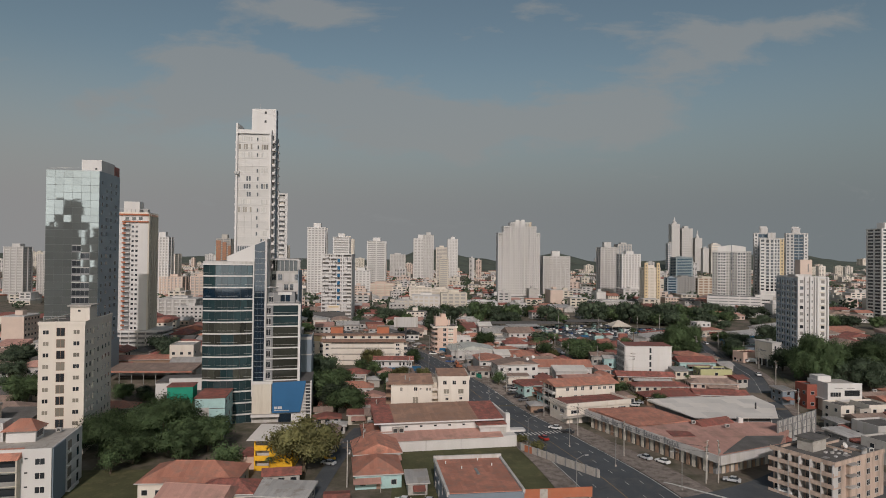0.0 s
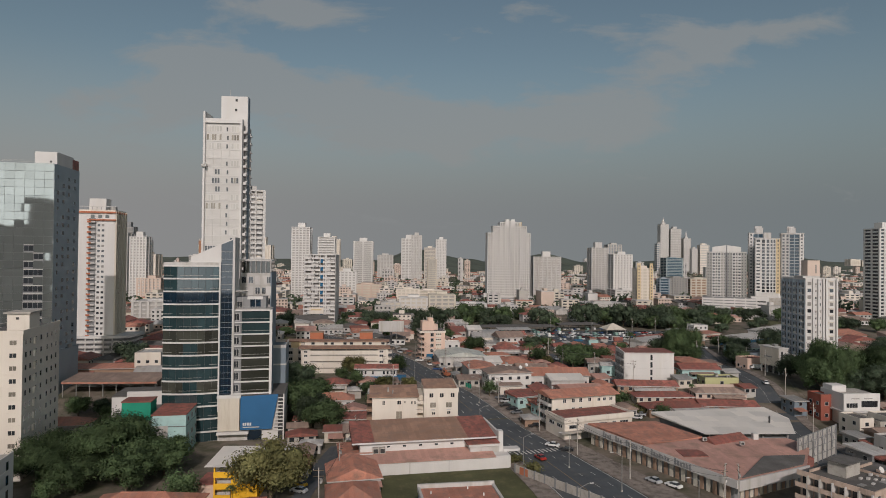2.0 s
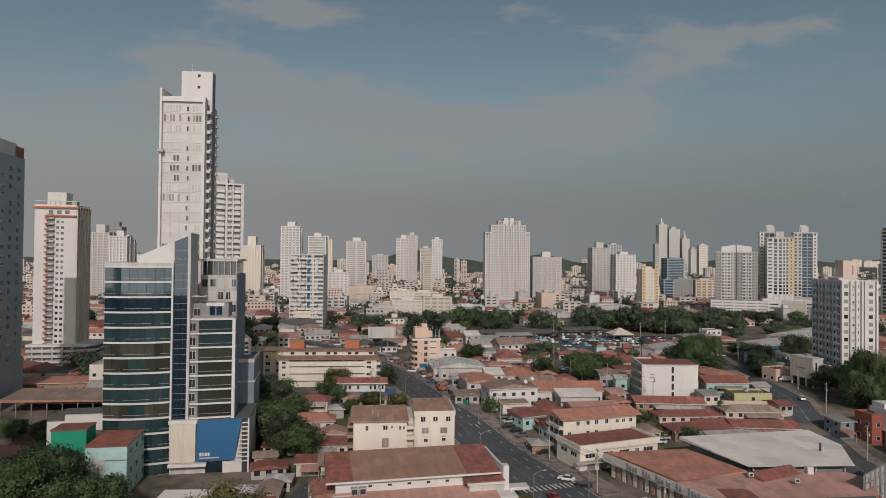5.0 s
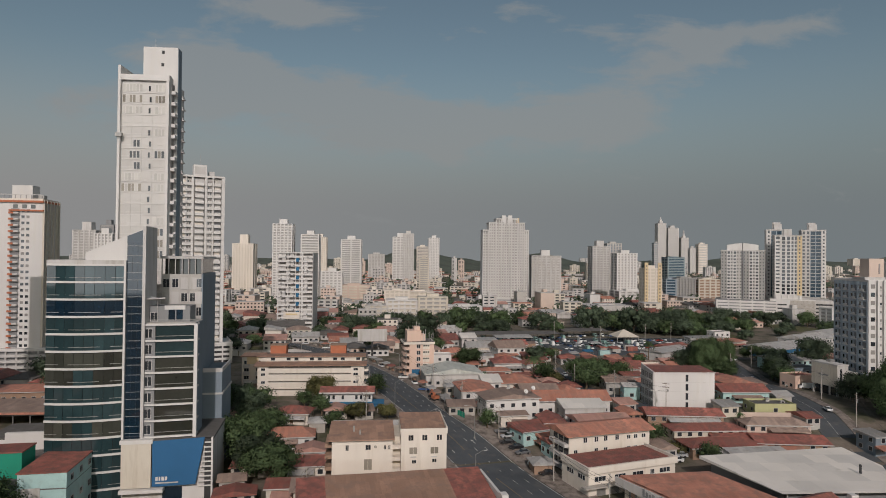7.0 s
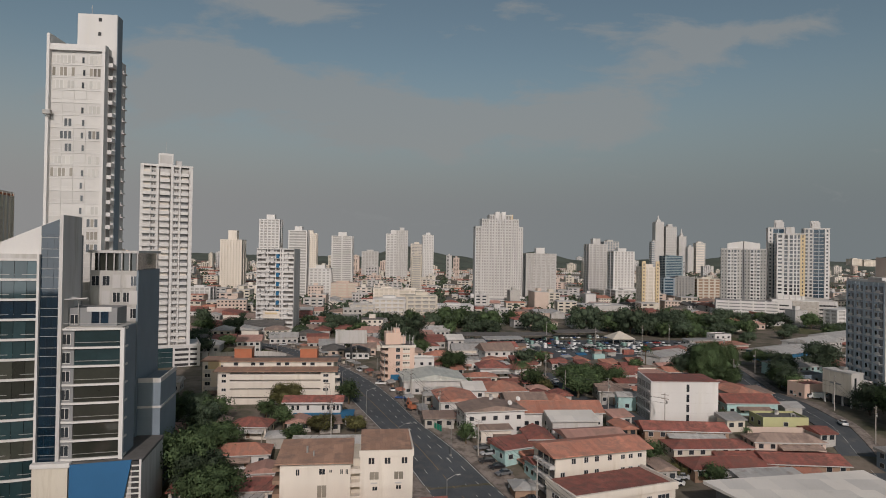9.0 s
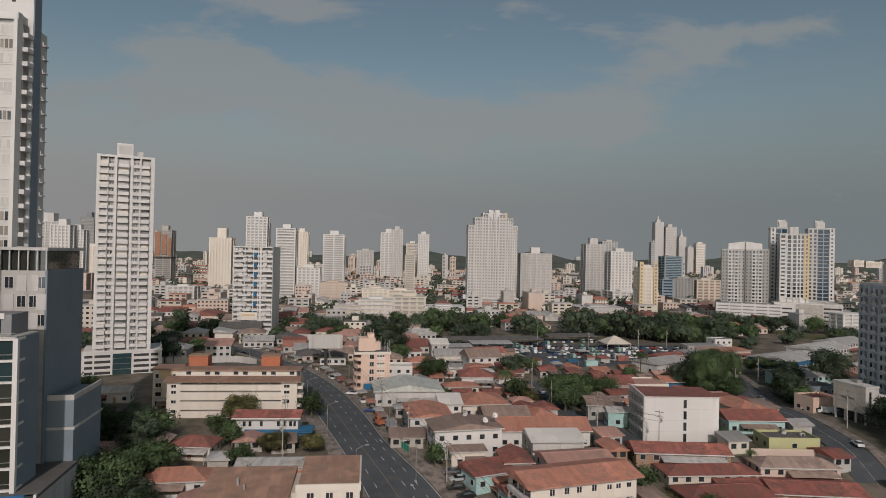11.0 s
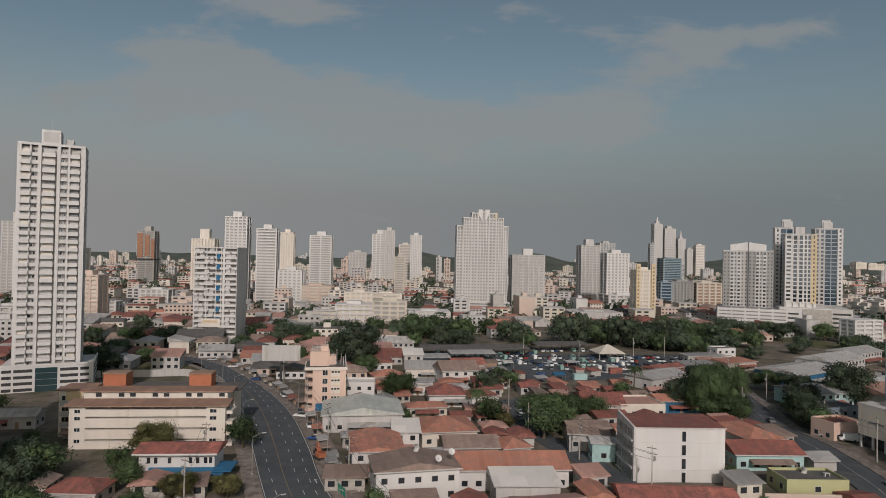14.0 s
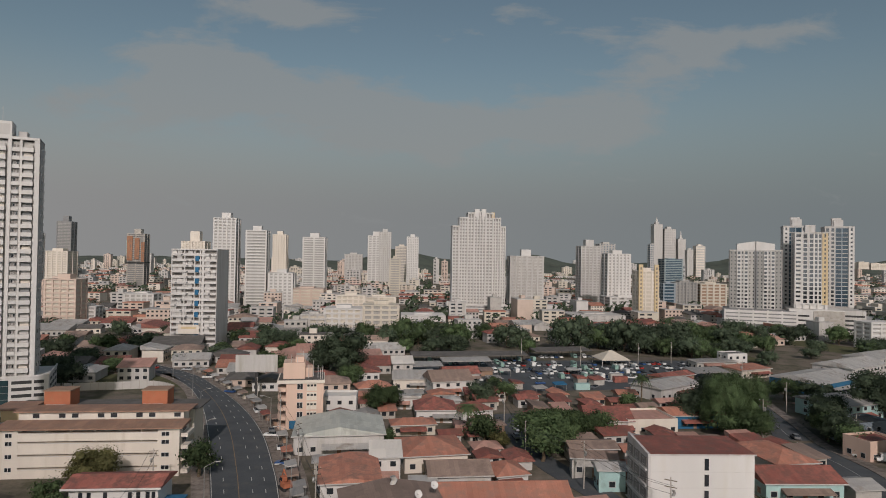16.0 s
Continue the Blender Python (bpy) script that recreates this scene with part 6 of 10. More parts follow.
def flat_red_block():
    """Block with a flat rust-red roof behind a pale parapet."""
    th = thing("apartment_block", "grey-walled block with flat rust-red roof and pale parapet", "apartment block", pose(7.0, 163.8, -5, 0, 0, 8))
    part("wall", boxes((-8.8, 8.8, -24, 0, -1, 6.4)), "slate", th)
    part("roof", boxes((-8.3, 8.3, -23.6, -0.5, 6.4, 6.6)), "roof_orange", th, "flat roof painted rust red")
    part("parapet", boxes((-9.0, 9.0, -0.5, 0.1, 6.0, 7.5)), "white2", th)
    part("parapet", boxes((-9.0, -8.4, -24, -0.5, 6.0, 7.0)), "white2", th)
    part("parapet", boxes((8.4, 9.0, -24, -0.5, 6.0, 7.0)), "white2", th)
    bm = boxes((0.2, 0.9, -12.5, -8.2, 6.6, 6.75))
    part("roof_hatch", bm, "metal", th)
    for u, v in ((-6.5, -4), (2.2, -2.2), (-3, -8), (5, -6.5)):
        part("roof_vent", boxes((u, u + 0.25, v, v + 0.25, 6.6, 7.2)), "white", th)
    for v in (-4, -10, -16):
        for z in (0.8, 3.8):
            window(th, pose(-8.8, v, z) @ pose(0, 0, 0, 0, 0, 270), 1.2, 1.3, "glass", "white2", 1, True)
    t2 = thing("garden_wall", "long weathered block wall beside the lawn", "wall", pose(24.5, 192, -5, 0, 0, -52))
    part("wall", boxes((0, 30, -0.15, 0.15, -0.5, 2.3)), "concrete", t2)
    for i in range(9):
        part("wall_pier", boxes((i * 3.6, i * 3.6 + 0.45, -0.25, 0.25, -0.5, 2.5)), "dkgrey", t2)
    part("brick_patch", boxes((2, 5, -0.2, -0.15, 0, 2.2)), "orange", t2)
    t3 = thing("garden_wall", "rust-red block wall across the vacant lot", "wall", pose(18, 152.5, -5, 0, 0, 8))
    part("wall", boxes((0, 20, -0.15, 0.15, -0.5, 2.6)), "orange", t3)
    part("wall_patch", boxes((6.5, 8.5, -0.2, -0.15, 0, 2.6)), "concrete", t3)


flat_red_block()


def market():
    """Low market hall: a broad faded roof, a signed fascia over shop fronts, and a white wing roof."""
    th = thing("market_hall", "low market hall with faded pink roof and pale fascia", "market", pose(0, 0, -5))
    out = [(51.5, 220), (76, 170.5), (100, 182), (112, 200), (108, 204.5), (82.5, 203.5), (74.5, 222)]
    bm = bmesh.new()
    prism(bm, [(53.5, 218.5), (76.3, 172.6), (99, 183.5), (110.5, 200), (107, 203.5), (81.5, 202.5), (73.5, 221)], -0.5, 4.2)
    part("core", bm, "dkgrey", th)
    bm = bmesh.new()
    prism(bm, out, 4.2, 5.6, [6.0, 5.6, 5.6, 5.8, 6.3, 6.5, 6.5])
    part("roof", bm, "roof_pink", th, "broad faded pink roof")

    def fascia(a, b, z0, z1, m, name, t=0.35):
        L = math.hypot(b[0] - a[0], b[1] - a[1])
        ob = part(name, boxes((0, L, -t, 0, z0, z1)), m, th)
        ob.matrix_basis = pose(a[0], a[1], 0, 0, 0, math.degrees(math.atan2(b[1] - a[1], b[0] - a[0])))
        return ob, L
    bm = bmesh.new()
    prism(bm, [(51.8, 219.7), (62.5, 198.2), (82.3, 204), (74.4, 221.6)], 6.25, 6.32, [6.45, 6.1, 6.75, 6.85])
    part("roof_section", bm, "roof_orange", th, "redder section of sheet roof")
    f1, L1 = fascia((51.2, 220.6), (76, 170), 3.9, 5.9, "ltgrey", "fascia", 0.5)
    fascia((76, 170), (100.4, 181.7), 3.4, 5.9, "white2", "fascia", 0.5)
    # raised script letters, word by word
    u = 9.0
    for word in (4, 3, 5, 2, 7, 6):
        for i in range(word):
            tall = 1.75 if i == 0 else 1.05 + 0.25 * (i % 2)
            part("sign_bar", boxes((u, u + 0.62, -0.62, -0.5, 4.25, 4.25 + tall), (u + 0.5, u + 0.85, -0.6, -0.5, 4.4, 4.6)), "dkgrey", f1)
            u += 0.98
        u += 1.5
    for i in range(26):
        u = 2 + i * (L1 - 4) / 26
        b = part("shop_shutter", boxes((u, u + 1.2, 0.75, 0.95, 0, 3.4)), "brown" if i % 2 else "beige", f1)
    f2, L2 = fascia((77.2, 172.8), (99, 183.7), 0, 0.05, "pave", "kerb")
    for i in range(13):
        u = 1 + i * 1.8
        part("shop_shutter", boxes((u, u + 1.1, -0.2, 0.0, 0, 3.3)), "brown" if i % 2 else "beige", f2)
    r = part("roof_lantern", roof_mesh("gable_x", 14, 6, 1.3, 0.3), "roof_red", th, "small raised red roof")
    r.matrix_basis = pose(88, 203, 6.2, 0, 0, 24)
    part("roof_patch", boxes((70, 77, 188, 194, 5.9, 6.05)), "roof_red", th)
    bm = bmesh.new()
    prism(bm, [(78, 172.2), (99.5, 182.5), (104, 189), (92, 188)], 5.7, 5.9, [5.9, 5.9, 6.3, 6.3])
    part("grey_strip", bm, "roof_flat", th)
    part("roof_tank", boxes((97, 98.5, 203, 204.5, 6, 8)), "white", th)
    part("red_kiosk", boxes((101, 106.5, 189, 193, -0.5, 5.4)), "roof_red", th)
    t2 = thing("market_hall", "dark-walled market wing with sweeping white sheet roof", "market", pose(0, 0, -5))
    bm = bmesh.new()
    pts = [(77, 233), (85, 208.5), (113.5, 209.5), (121, 226), (120, 240)]
    prism(bm, pts, 6.2, 6.5, [7.0, 6.3, 6.3, 6.8, 7.2])
    part("roof", bm, "roof_white", t2, "sweeping white sheet roof")
    bm = bmesh.new()
    prism(bm, [(79.5, 231.5), (87, 211), (112, 212), (118.5, 226), (117.5, 238)], -0.5, 6.0)
    # dark grey block stands in for the open shade under the roof
    part("wall", bm, "dkgrey", t2)
    part("roof_vent", boxes((111, 111.4, 220, 220.4, 6.8, 9)), "dark", t2)
    for x, y in ((80, 231), (87, 210.5), (95, 211), (104, 211.3), (112, 211.6)):
        part("post", boxes((x, x + 0.3, y - 0.3, y, -0.3, 6.3)), "white2", t2)


market()


def corner_walkup():
    """Peach concrete walk-up at the corner, with open loggias, seen from above."""
    th = thing("apartment_block", "weathered peach walk-up with loggias and cluttered roof", "apartment block", pose(93.2, 147.2, -5, 0, 0, 30))
    L = 16.2
    part("wall", boxes((1.6, 23, 0.3, L, -1, 11)), "peach_worn", th)
    part("roof_deck", boxes((0.2, 23, 0.2, L, 11, 11.2)), "roof_flat", th)
    part("parapet", boxes((0, 23, 0, 0.3, 10.6, 11.7)), "peach_worn", th)
    part("parapet", boxes((0, 0.3, 0.3, L, 10.6, 11.7)), "peach_worn", th)
    for k in range(4):
        z = 0.2 + 2.75 * k
        part("loggia_band", boxes((-0.7, 1.6, 0, L, z - 0.3, z), (-0.7, -0.55, 0, L, z, z + 0.75)), "peach_worn", th)
        for i in range(6):
            v = 0.3 + i * 2.65
            part("loggia_glass", boxes((1.5, 1.64, v + 0.3, v + 2.1, z + 0.1, z + 2.2)), "glass" if (i + k) % 3 else "shade", th)
            part("loggia_pier", boxes((-0.72, 1.6, v - 0.15, v + 0.1, z, z + 2.6)), "white2", th)
        for u in (2.2, 11, 15.5, 19.5):
            window(th, pose(u, 0.3, z + 0.9), 1.4, 1.2, "glass", "white2", 1, True)
        part("ledge", boxes((5.0, 8.4, -1.2, 0.3, z + 2.0, z + 2.2)), "roof_grey", th)
        part("bay", boxes((5.4, 8.0, -0.5, 0.3, z - 0.2, z + 1.8)), "peach_worn", th)
    part("roof_house", boxes((5, 11, 8, 12, 11.2, 14.2)), "concrete", th)
    part("roof_house_top", boxes((4.4, 11.6, 7.4, 12.4, 14.2, 14.5)), "roof_flat", th)
    for i in range(7):
        part("roof_clutter", boxes((6 + i * 1.1, 6.9 + i * 1.1, 3 + (i * 7 % 4), 3.5 + (i * 7 % 4), 11.2, 11.5 + 0.1 * (i % 3))), "white2", th)
    for x0, y0, x1, y1 in ((2, 14.2, 9, 14.5), (13, 3, 13.3, 13), (13.3, 10, 21, 10.3), (16, 2, 16.3, 7)):
        part("roof_kerb", boxes((x0, x1, y0, y1, 11.2, 11.75)), "peach_worn", th)
    for x0, y0 in ((2.5, 3.5), (15, 12), (18.5, 5), (20, 13), (9, 2)):
        part("fallen_sheet", boxes((x0, x0 + 1.9, y0, y0 + 1.2, 11.25, 11.35)), "roof_grey", th)
    part("roof_tank", boxes((18, 19.6, 13, 14.6, 11.2, 13.0)), "dark", th)
    # billboard seen from behind, on the roof edge
    t2 = thing("billboard", "large billboard seen from behind with bracing", "billboard", pose(104.5, 193.5, -5, 0, 0, 36))
    part("sheet", boxes((0, 26, 0, 0.15, 0.5, 9.4)), "grey", t2)
    for i in range(9):
        part("upright", boxes((i * 3.2, i * 3.2 + 0.14, -0.35, 0, 0, 9.6)), "dkgrey", t2)
        if i < 8:
            bm = boxes((-0.06, 0.06, -0.5, -0.36, -2, 4.8))
            ob = part("brace", bm, "dkgrey", t2)
            ob.matrix_basis = pose(i * 3.2 + (0.2 if i % 2 else 3.0), 0, 4.6, 0, 24 if i % 2 else -24, 0)
    for z in (2.6, 5, 7.3, 9.4):
        part("rail", boxes((0, 26, -0.3, -0.15, z, z + 0.12)), "dkgrey", t2)


corner_walkup()


def teal_block():
    th = thing("shop_building", "pale teal building with green roof room and red edges", "shop", pose(-71, 204.5, -5, 0, 0, 9))
    part("wall", boxes((-24, 0, 0, 30, -1, 8.8)), "teal", th)
    part("roof_deck", boxes((-24, 0, 0, 30, 8.8, 9.0)), "roof_flat", th)
    part("side_wall", boxes((-0.3, 0.05, 0, 30, 9.0, 9.8)), "teal", th)
    part("front_wall", boxes((-13, -5, -0.2, 0.1, 5.5, 9.2)), "white2", th)
    part("green_room", boxes((-20, -11.8, 7.5, 14, 9.0, 14.6)), "green", th, "green roof room")
    part("green_room_roof", boxes((-20.2, -11.6, 7.3, 14.2, 14.6, 14.9)), "roof_red", th)
    part("red_edge", boxes((-13, 0, 26, 26.6, 9, 11)), "roof_red", th)
    part("front_storey", boxes((-9.5, 0, 0.2, 16, 9.0, 12.2)), "teal", th)
    part("front_terrace", boxes((-9.8, 0.2, 0, 16.2, 12.2, 12.45)), "roof_red", th)
    for v in (3, 8, 13):
        window(th, pose(0.0, v, 9.8) @ pose(0, 0, 0, 0, 0, 90), 1.4, 1.3, "glass", "white2", 1, True)
    part("white_wall", boxes((-25, -11, 29, 30, 4, 13.4)), "white", th)
    part("white_roof", boxes((-30, -11, 30, 44, 11.5, 12.0)), "roof_flat", th)
    part("white_base", boxes((-30, -11, 30, 44, -1, 11.5)), "white", th)
    for v in (3, 8, 13, 18, 23):
        for z in (1.5, 5):
            window(th, pose(0.05, v, z) @ pose(0, 0, 0, 0, 0, 90), 1.4, 1.3, "glass", "white2", 1, True)
    for z in (1.0, 4.6):
        window(th, pose(-9, -0.2, z), 2, 1.4, "glass", "white2", 1, True)
    t2 = thing("house", "bright yellow three-storey house with pale sheet roof and loggias", "house", pose(-51.4, 171.5, -5, 0, 0, 2))
    part("wall", boxes((4.2, 10.5, 0, 10, -1, 8.4)), "yellow", t2)
    part("back_wall", boxes((0, 4.2, 2.2, 10, -1, 8.4)), "beige", t2)
    for k in range(3):
        z = 0.3 + 2.8 * k
        part("loggia_parapet", boxes((0, 4.2, 0, 0.2, z - 0.4, z + 1.0)), "yellow", t2)
        part("loggia_floor", boxes((0, 4.2, 0.2, 2.2, z - 0.4, z - 0.2)), "yellow", t2)
        part("loggia_pier", boxes((0, 0.35, 0.2, 0.6, z - 0.2, z + 2.4)), "yellow", t2)
        part("loggia_blind", boxes((1.0, 3.6, 2.1, 2.2, z, z + 1.9)), "white2" if k < 2 else "shade", t2)
    bm = bmesh.new()
    prism(bm, [(-1.8, -1.2), (13.0, -1.2), (13.0, 11.0), (-0.8, 11.0)], 8.5, 8.7, [8.6, 8.6, 9.9, 9.9])
    part("roof", bm, "roof_white", t2, "pale sheet roof")
    part("lean_to", boxes((-4.0, 0, 1, 9, -1, 3.6)), "pink", t2)
    part("lean_to_roof", boxes((-4.3, 0, 0.6, 9.2, 3.6, 3.8)), "roof_red", t2)


teal_block()

# single houses, from the near rows to the far ones
house(-62, 158, 24, 15, 2, 3.8, "hip", "roof_orange", "cream", "behind the big trees", rise=3.2)
house(-56, 144, 16, 14, -6, 3.4, "gable_x", "roof_pink", "white2", "behind the yard")
house(-51, 150, 14, 10, 4, 3.4, "hip", "roof_red", "cream", "next to the alley")
house(-19, 182, 14, 14, 12, 3.6, "gable_y", "roof_orange", "white2", "along the alley")
house(-17, 166, 13, 15, 10, 3.6, "hip", "roof_orange", "teal", "along the alley")
house(-6, 158, 6, 7, 8, 3.0, "mono", "roof_grey", "grey", "beside the vacant lot")
house(-29, 221, 9, 5, 6, 3.4, "mono", "roof_red", "beige", "under the trees")
house(-38, 276, 11.7, 9, -3, 3.0, "hip", "roof_red", "cream", "in a dark garden")
house(-36, 258, 16, 9, 8, 3.0, "hip", "roof_orange", "white", "among the trees", rise=2)
house(-27, 248, 10, 7, 8, 3.0, "gable_y", "roof_pink", "white", "among the trees")
house(-27, 238, 13, 6, 6, 3.0, "mono", "roof_red", "cream", "beside the cream flats")
house(-13, 263.8, 21, 8, 3, 3.6, "gable_x", "roof_grey", "grey", "beside the avenue", rise=1.0)
house(15.6, 337.7, 25, 20, 7, 5.0, "gable_y", "roof_pale", "white2", "beside the salmon block", rise=2.2, name="warehouse", category="warehouse")
house(22.8, 299, 13.5, 18, 8, 6.0, "gable_y", "roof_orange", "white", "fronting the avenue", rise=1.0)
house(32.7, 280.6, 19.5, 12, 11, 7.0, "gable_y", "roof_brown", "white", "fronting the avenue", rise=1.6)
house(55.3, 288.5, 27, 12, 3, 4.5, "gable_x", "roof_orange", "white", "with a long tiled slope", rise=2.6)
house(57, 277, 15, 9, 3, 5.0, "mono", "roof_white", "white2", "with a bare sheet roof", rise=1.2)
house(59.2, 264.5, 18, 11, 11, 5.5, "gable_x", "roof_pink", "white", "above the lane", rise=1.2)
house(37.5, 262, 12, 9, 24, 3.5, "mono", "roof_red", "teal", "behind the pavement", rise=0.9)
house(33, 271, 10, 5, 8, 4.0, "mono", "roof_brown", "cream", "behind the pavement", rise=0.5)
house(45, 268.5, 8, 11, 5, 3.4, "gable_y", "roof_red", "beige", "in a shaded yard")
house(44, 252, 10, 7, 18, 4.0, "gable_x", "roof_red", "teal", "fronting the avenue", rise=1)
house(-1, 418, 10, 12, 20, 4.0, "hip", "roof_red", "white", "beyond the salmon block")
house(11.5, 372, 11, 9, 2, 6.2, "flat", "roof_white", "white", "joined to the salmon block")
house(35, 416, 17, 13, 3, 4.2, "gable_x", "roof_grey", "cream", "by the car yard")
house(49, 406, 17, 15, 14, 5.6, "gable_x", "roof_brown", "white", "by the car yard", rise=3.2)
house(20, 402, 14, 10, 18, 3.2, "hip", "roof_orange", "cream", "among the old houses")
house(31, 381, 15, 7, 2, 4.0, "mono_b", "roof_grey", "white", "among the old houses", rise=0.6)
house(43, 367, 14, 14, 4, 4.0, "hip", "roof_red", "white", "with a columned porch")
house(36, 350, 14, 8, 8, 3.0, "hip", "roof_orange", "beige", "among the old houses", rise=1.2)
house(41, 323, 17, 17, 10, 4.0, "hip", "roof_orange", "cream", "among the old houses", rise=2.4)
house(30, 311, 8, 9, 5, 6.0, "mono", "roof_white", "white", "with a tall blank side", rise=1.6)
house(47, 306, 15, 12, 5, 4.0, "gable_x", "roof_brown", "white2", "beside the lane", rise=1.8)
house(58.5, 307, 8.5, 10, 14, 3.5, "hip", "roof_orange", "white", "beside the lane")
house(39, 298.5, 6.5, 5.5, 3, 3.4, "mono", "roof_grey", "yellow", "between the houses", rise=0.5)
house(55, 364, 12, 10, 24, 4.0, "hip", "roof_red", "white", "beside the lane")
house(97, 358, 15, 19, -6, 4.0, "gable_x", "roof_red", "white2", "behind the blank block", rise=2.4)
house(108.5, 356, 16, 14, 6, 4.0, "flat", "roof_pink", "cream", "behind the blank block")
house(125, 361, 17.5, 11, 4, 4.0, "gable_x", "roof_orange", "blue", "near the side street", rise=1.6)
house(82.5, 322, 13, 9, 0, 3.5, "gable_x", "roof_brown", "grey", "with rusted sheets", rise=0.8)
house(79.5, 309, 11.5, 7, -8, 4.2, "gable_x", "roof_brown", "grey", "beside the lane", rise=1)
house(80.5, 299, 7, 6, -3, 4.6, "gable_x", "roof_grey", "teal", "beside the lane", rise=1)
house(135, 405, 26, 15, 34, 4.6, "gable_x", "roof_grey", "white2", "by the car yard", rise=1.6, name="warehouse", category="warehouse")
house(125.3, 312.5, 12, 18, 9, 3.8, "hip", "roof_orange", "cream", "beside the side street", rise=2.0)
house(119.7, 296, 18, 12, 0, 3.8, "gable_x", "roof_red", "teal", "beside the side street", rise=2.0)
house(121.5, 279, 14, 8, 0, 3.0, "flat", "roof_flat", "lime", "beside the side street", name="shop_building", category="shop", wins=1)
house(115.5, 266, 21, 8.5, -2, 2.6, "hip", "roof_brown", "peach", "beside the side street", rise=1.6)
house(114, 256.5, 22, 12, -5, 2.5, "gable_x", "roof_red", "brown", "beside the side street", rise=1.3)
house(88.3, 272, 25, 10.5, -4, 2.6, "gable_x", "roof_red", "brown", "below the blank block", rise=1.5)
house(92, 263.5, 24, 9.5, 3, 2.4, "hip", "roof_red", "beige", "below the blank block", rise=1.3)
house(92.5, 254.2, 24, 10.5, 8, 2.5, "hip", "roof_red", "brown", "behind the market", rise=1.6)
house(100, 245.5, 18, 8, 5, 2.8, "mono", "roof_grey", "grey", "behind the market", rise=0.8)
house(184, 374, 22, 18, 18, 5.4, "gable_x", "roof_grey", "teal", "beyond the side street", rise=1.4)
house(206, 420, 36, 22, 31, 5.0, "gable_x", "roof_grey", "blue", "with a long blue wall", rise=2, name="warehouse", category="warehouse")
house(236, 442, 34, 18, 31, 6.5, "gable_x", "roof_grey", "white2", "above the slope", rise=2.4, name="warehouse", category="warehouse")
house(262, 462, 30, 16, 31, 6.0, "gable_x", "roof_grey", "white2", "above the slope", rise=2, name="warehouse", category="warehouse")
house(226, 396, 22, 13, 24, 5.0, "gable_x", "roof_grey", "grey", "beyond the side street", rise=1.4, name="warehouse", category="warehouse")
house(254, 418, 24, 14, 30, 5.5, "gable_x", "roof_brown", "white2", "beyond the side street", rise=1.6, name="warehouse", category="warehouse")
house(190, 446, 20, 11, 22, 4.0, "mono", "roof_orange", "beige", "by the car yard", rise=0.8, name="warehouse", category="warehouse")
house(184, 468, 24, 8, 12, 3.4, "mono", "roof_grey", "grey", "by the car yard", rise=0.6, name="warehouse", category="warehouse")
house(159, 324, 11, 8, 14, 5.0, "flat", "roof_red", "pink", "beyond the side street")
house(170, 344, 15, 9, 14, 6.0, "flat", "roof_flat", "slate", "beyond the side street")
house(178, 220, 16, 12, 10, 6.2, "flat", "roof_flat", "cream", "beyond the side street")
house(196, 226, 16, 12, 10, 7.0, "hip", "roof_orange", "cream", "beyond the side street")
house(140, 186, 22, 14, 20, 6.0, "flat", "roof_flat", "grey", "behind the walk-up")
house(182, 236, 12, 10, 10, 4.2, "mono", "roof_grey", "grey", "beyond the side street", rise=0.8)
house(200, 244, 14, 10, 14, 4.6, "gable_x", "roof_orange", "cream", "beyond the side street", rise=1.6)
house(171, 206, 12, 9, 10, 5.2, "flat", "roof_flat", "white2", "beyond the side street")
house(188, 206, 14, 10, 10, 5.6, "gable_x", "roof_red", "beige", "beyond the side street", rise=1.6)
house(212, 238, 12, 12, 10, 4.4, "hip", "roof_brown", "white2", "beyond the side street")
house(132, 204, 8, 10, 14, 3.2, "mono", "roof_grey", "dkgrey", "beyond the side street", rise=0.5)
house(160, 200, 16, 14, 20, 7.0, "flat", "roof_flat", "white2", "behind the walk-up")
house(-150, 300, 40, 12, 8, 3.8, "mono", "roof_orange", "brown", "with an open front", rise=0.6, name="warehouse", category="warehouse")
house(-126, 306, 11, 14, 8, 10, "flat", "roof_grey", "cream", "beside the trees")
house(-115, 292, 22, 10, 8, 4, "gable_x", "roof_grey", "white2", "beside the trees")
house(-96, 254, 16, 8, 8, 4, "mono", "roof_brown", "beige", "beside the trees")
house(-119, 227, 16, 9, 8, 3.6, "hip", "roof_orange", "white2", "beside the slab")
house(-109, 318, 14, 9, 15, 4, "hip", "roof_red", "brown", "under the tower")
house(-86, 330, 14, 8, 9, 3.6, "gable_x", "roof_grey", "white2", "under the tower")
house(-62, 322, 10, 8, 9, 3.2, "mono", "roof_grey", "grey", "under the trees", rise=0.6)
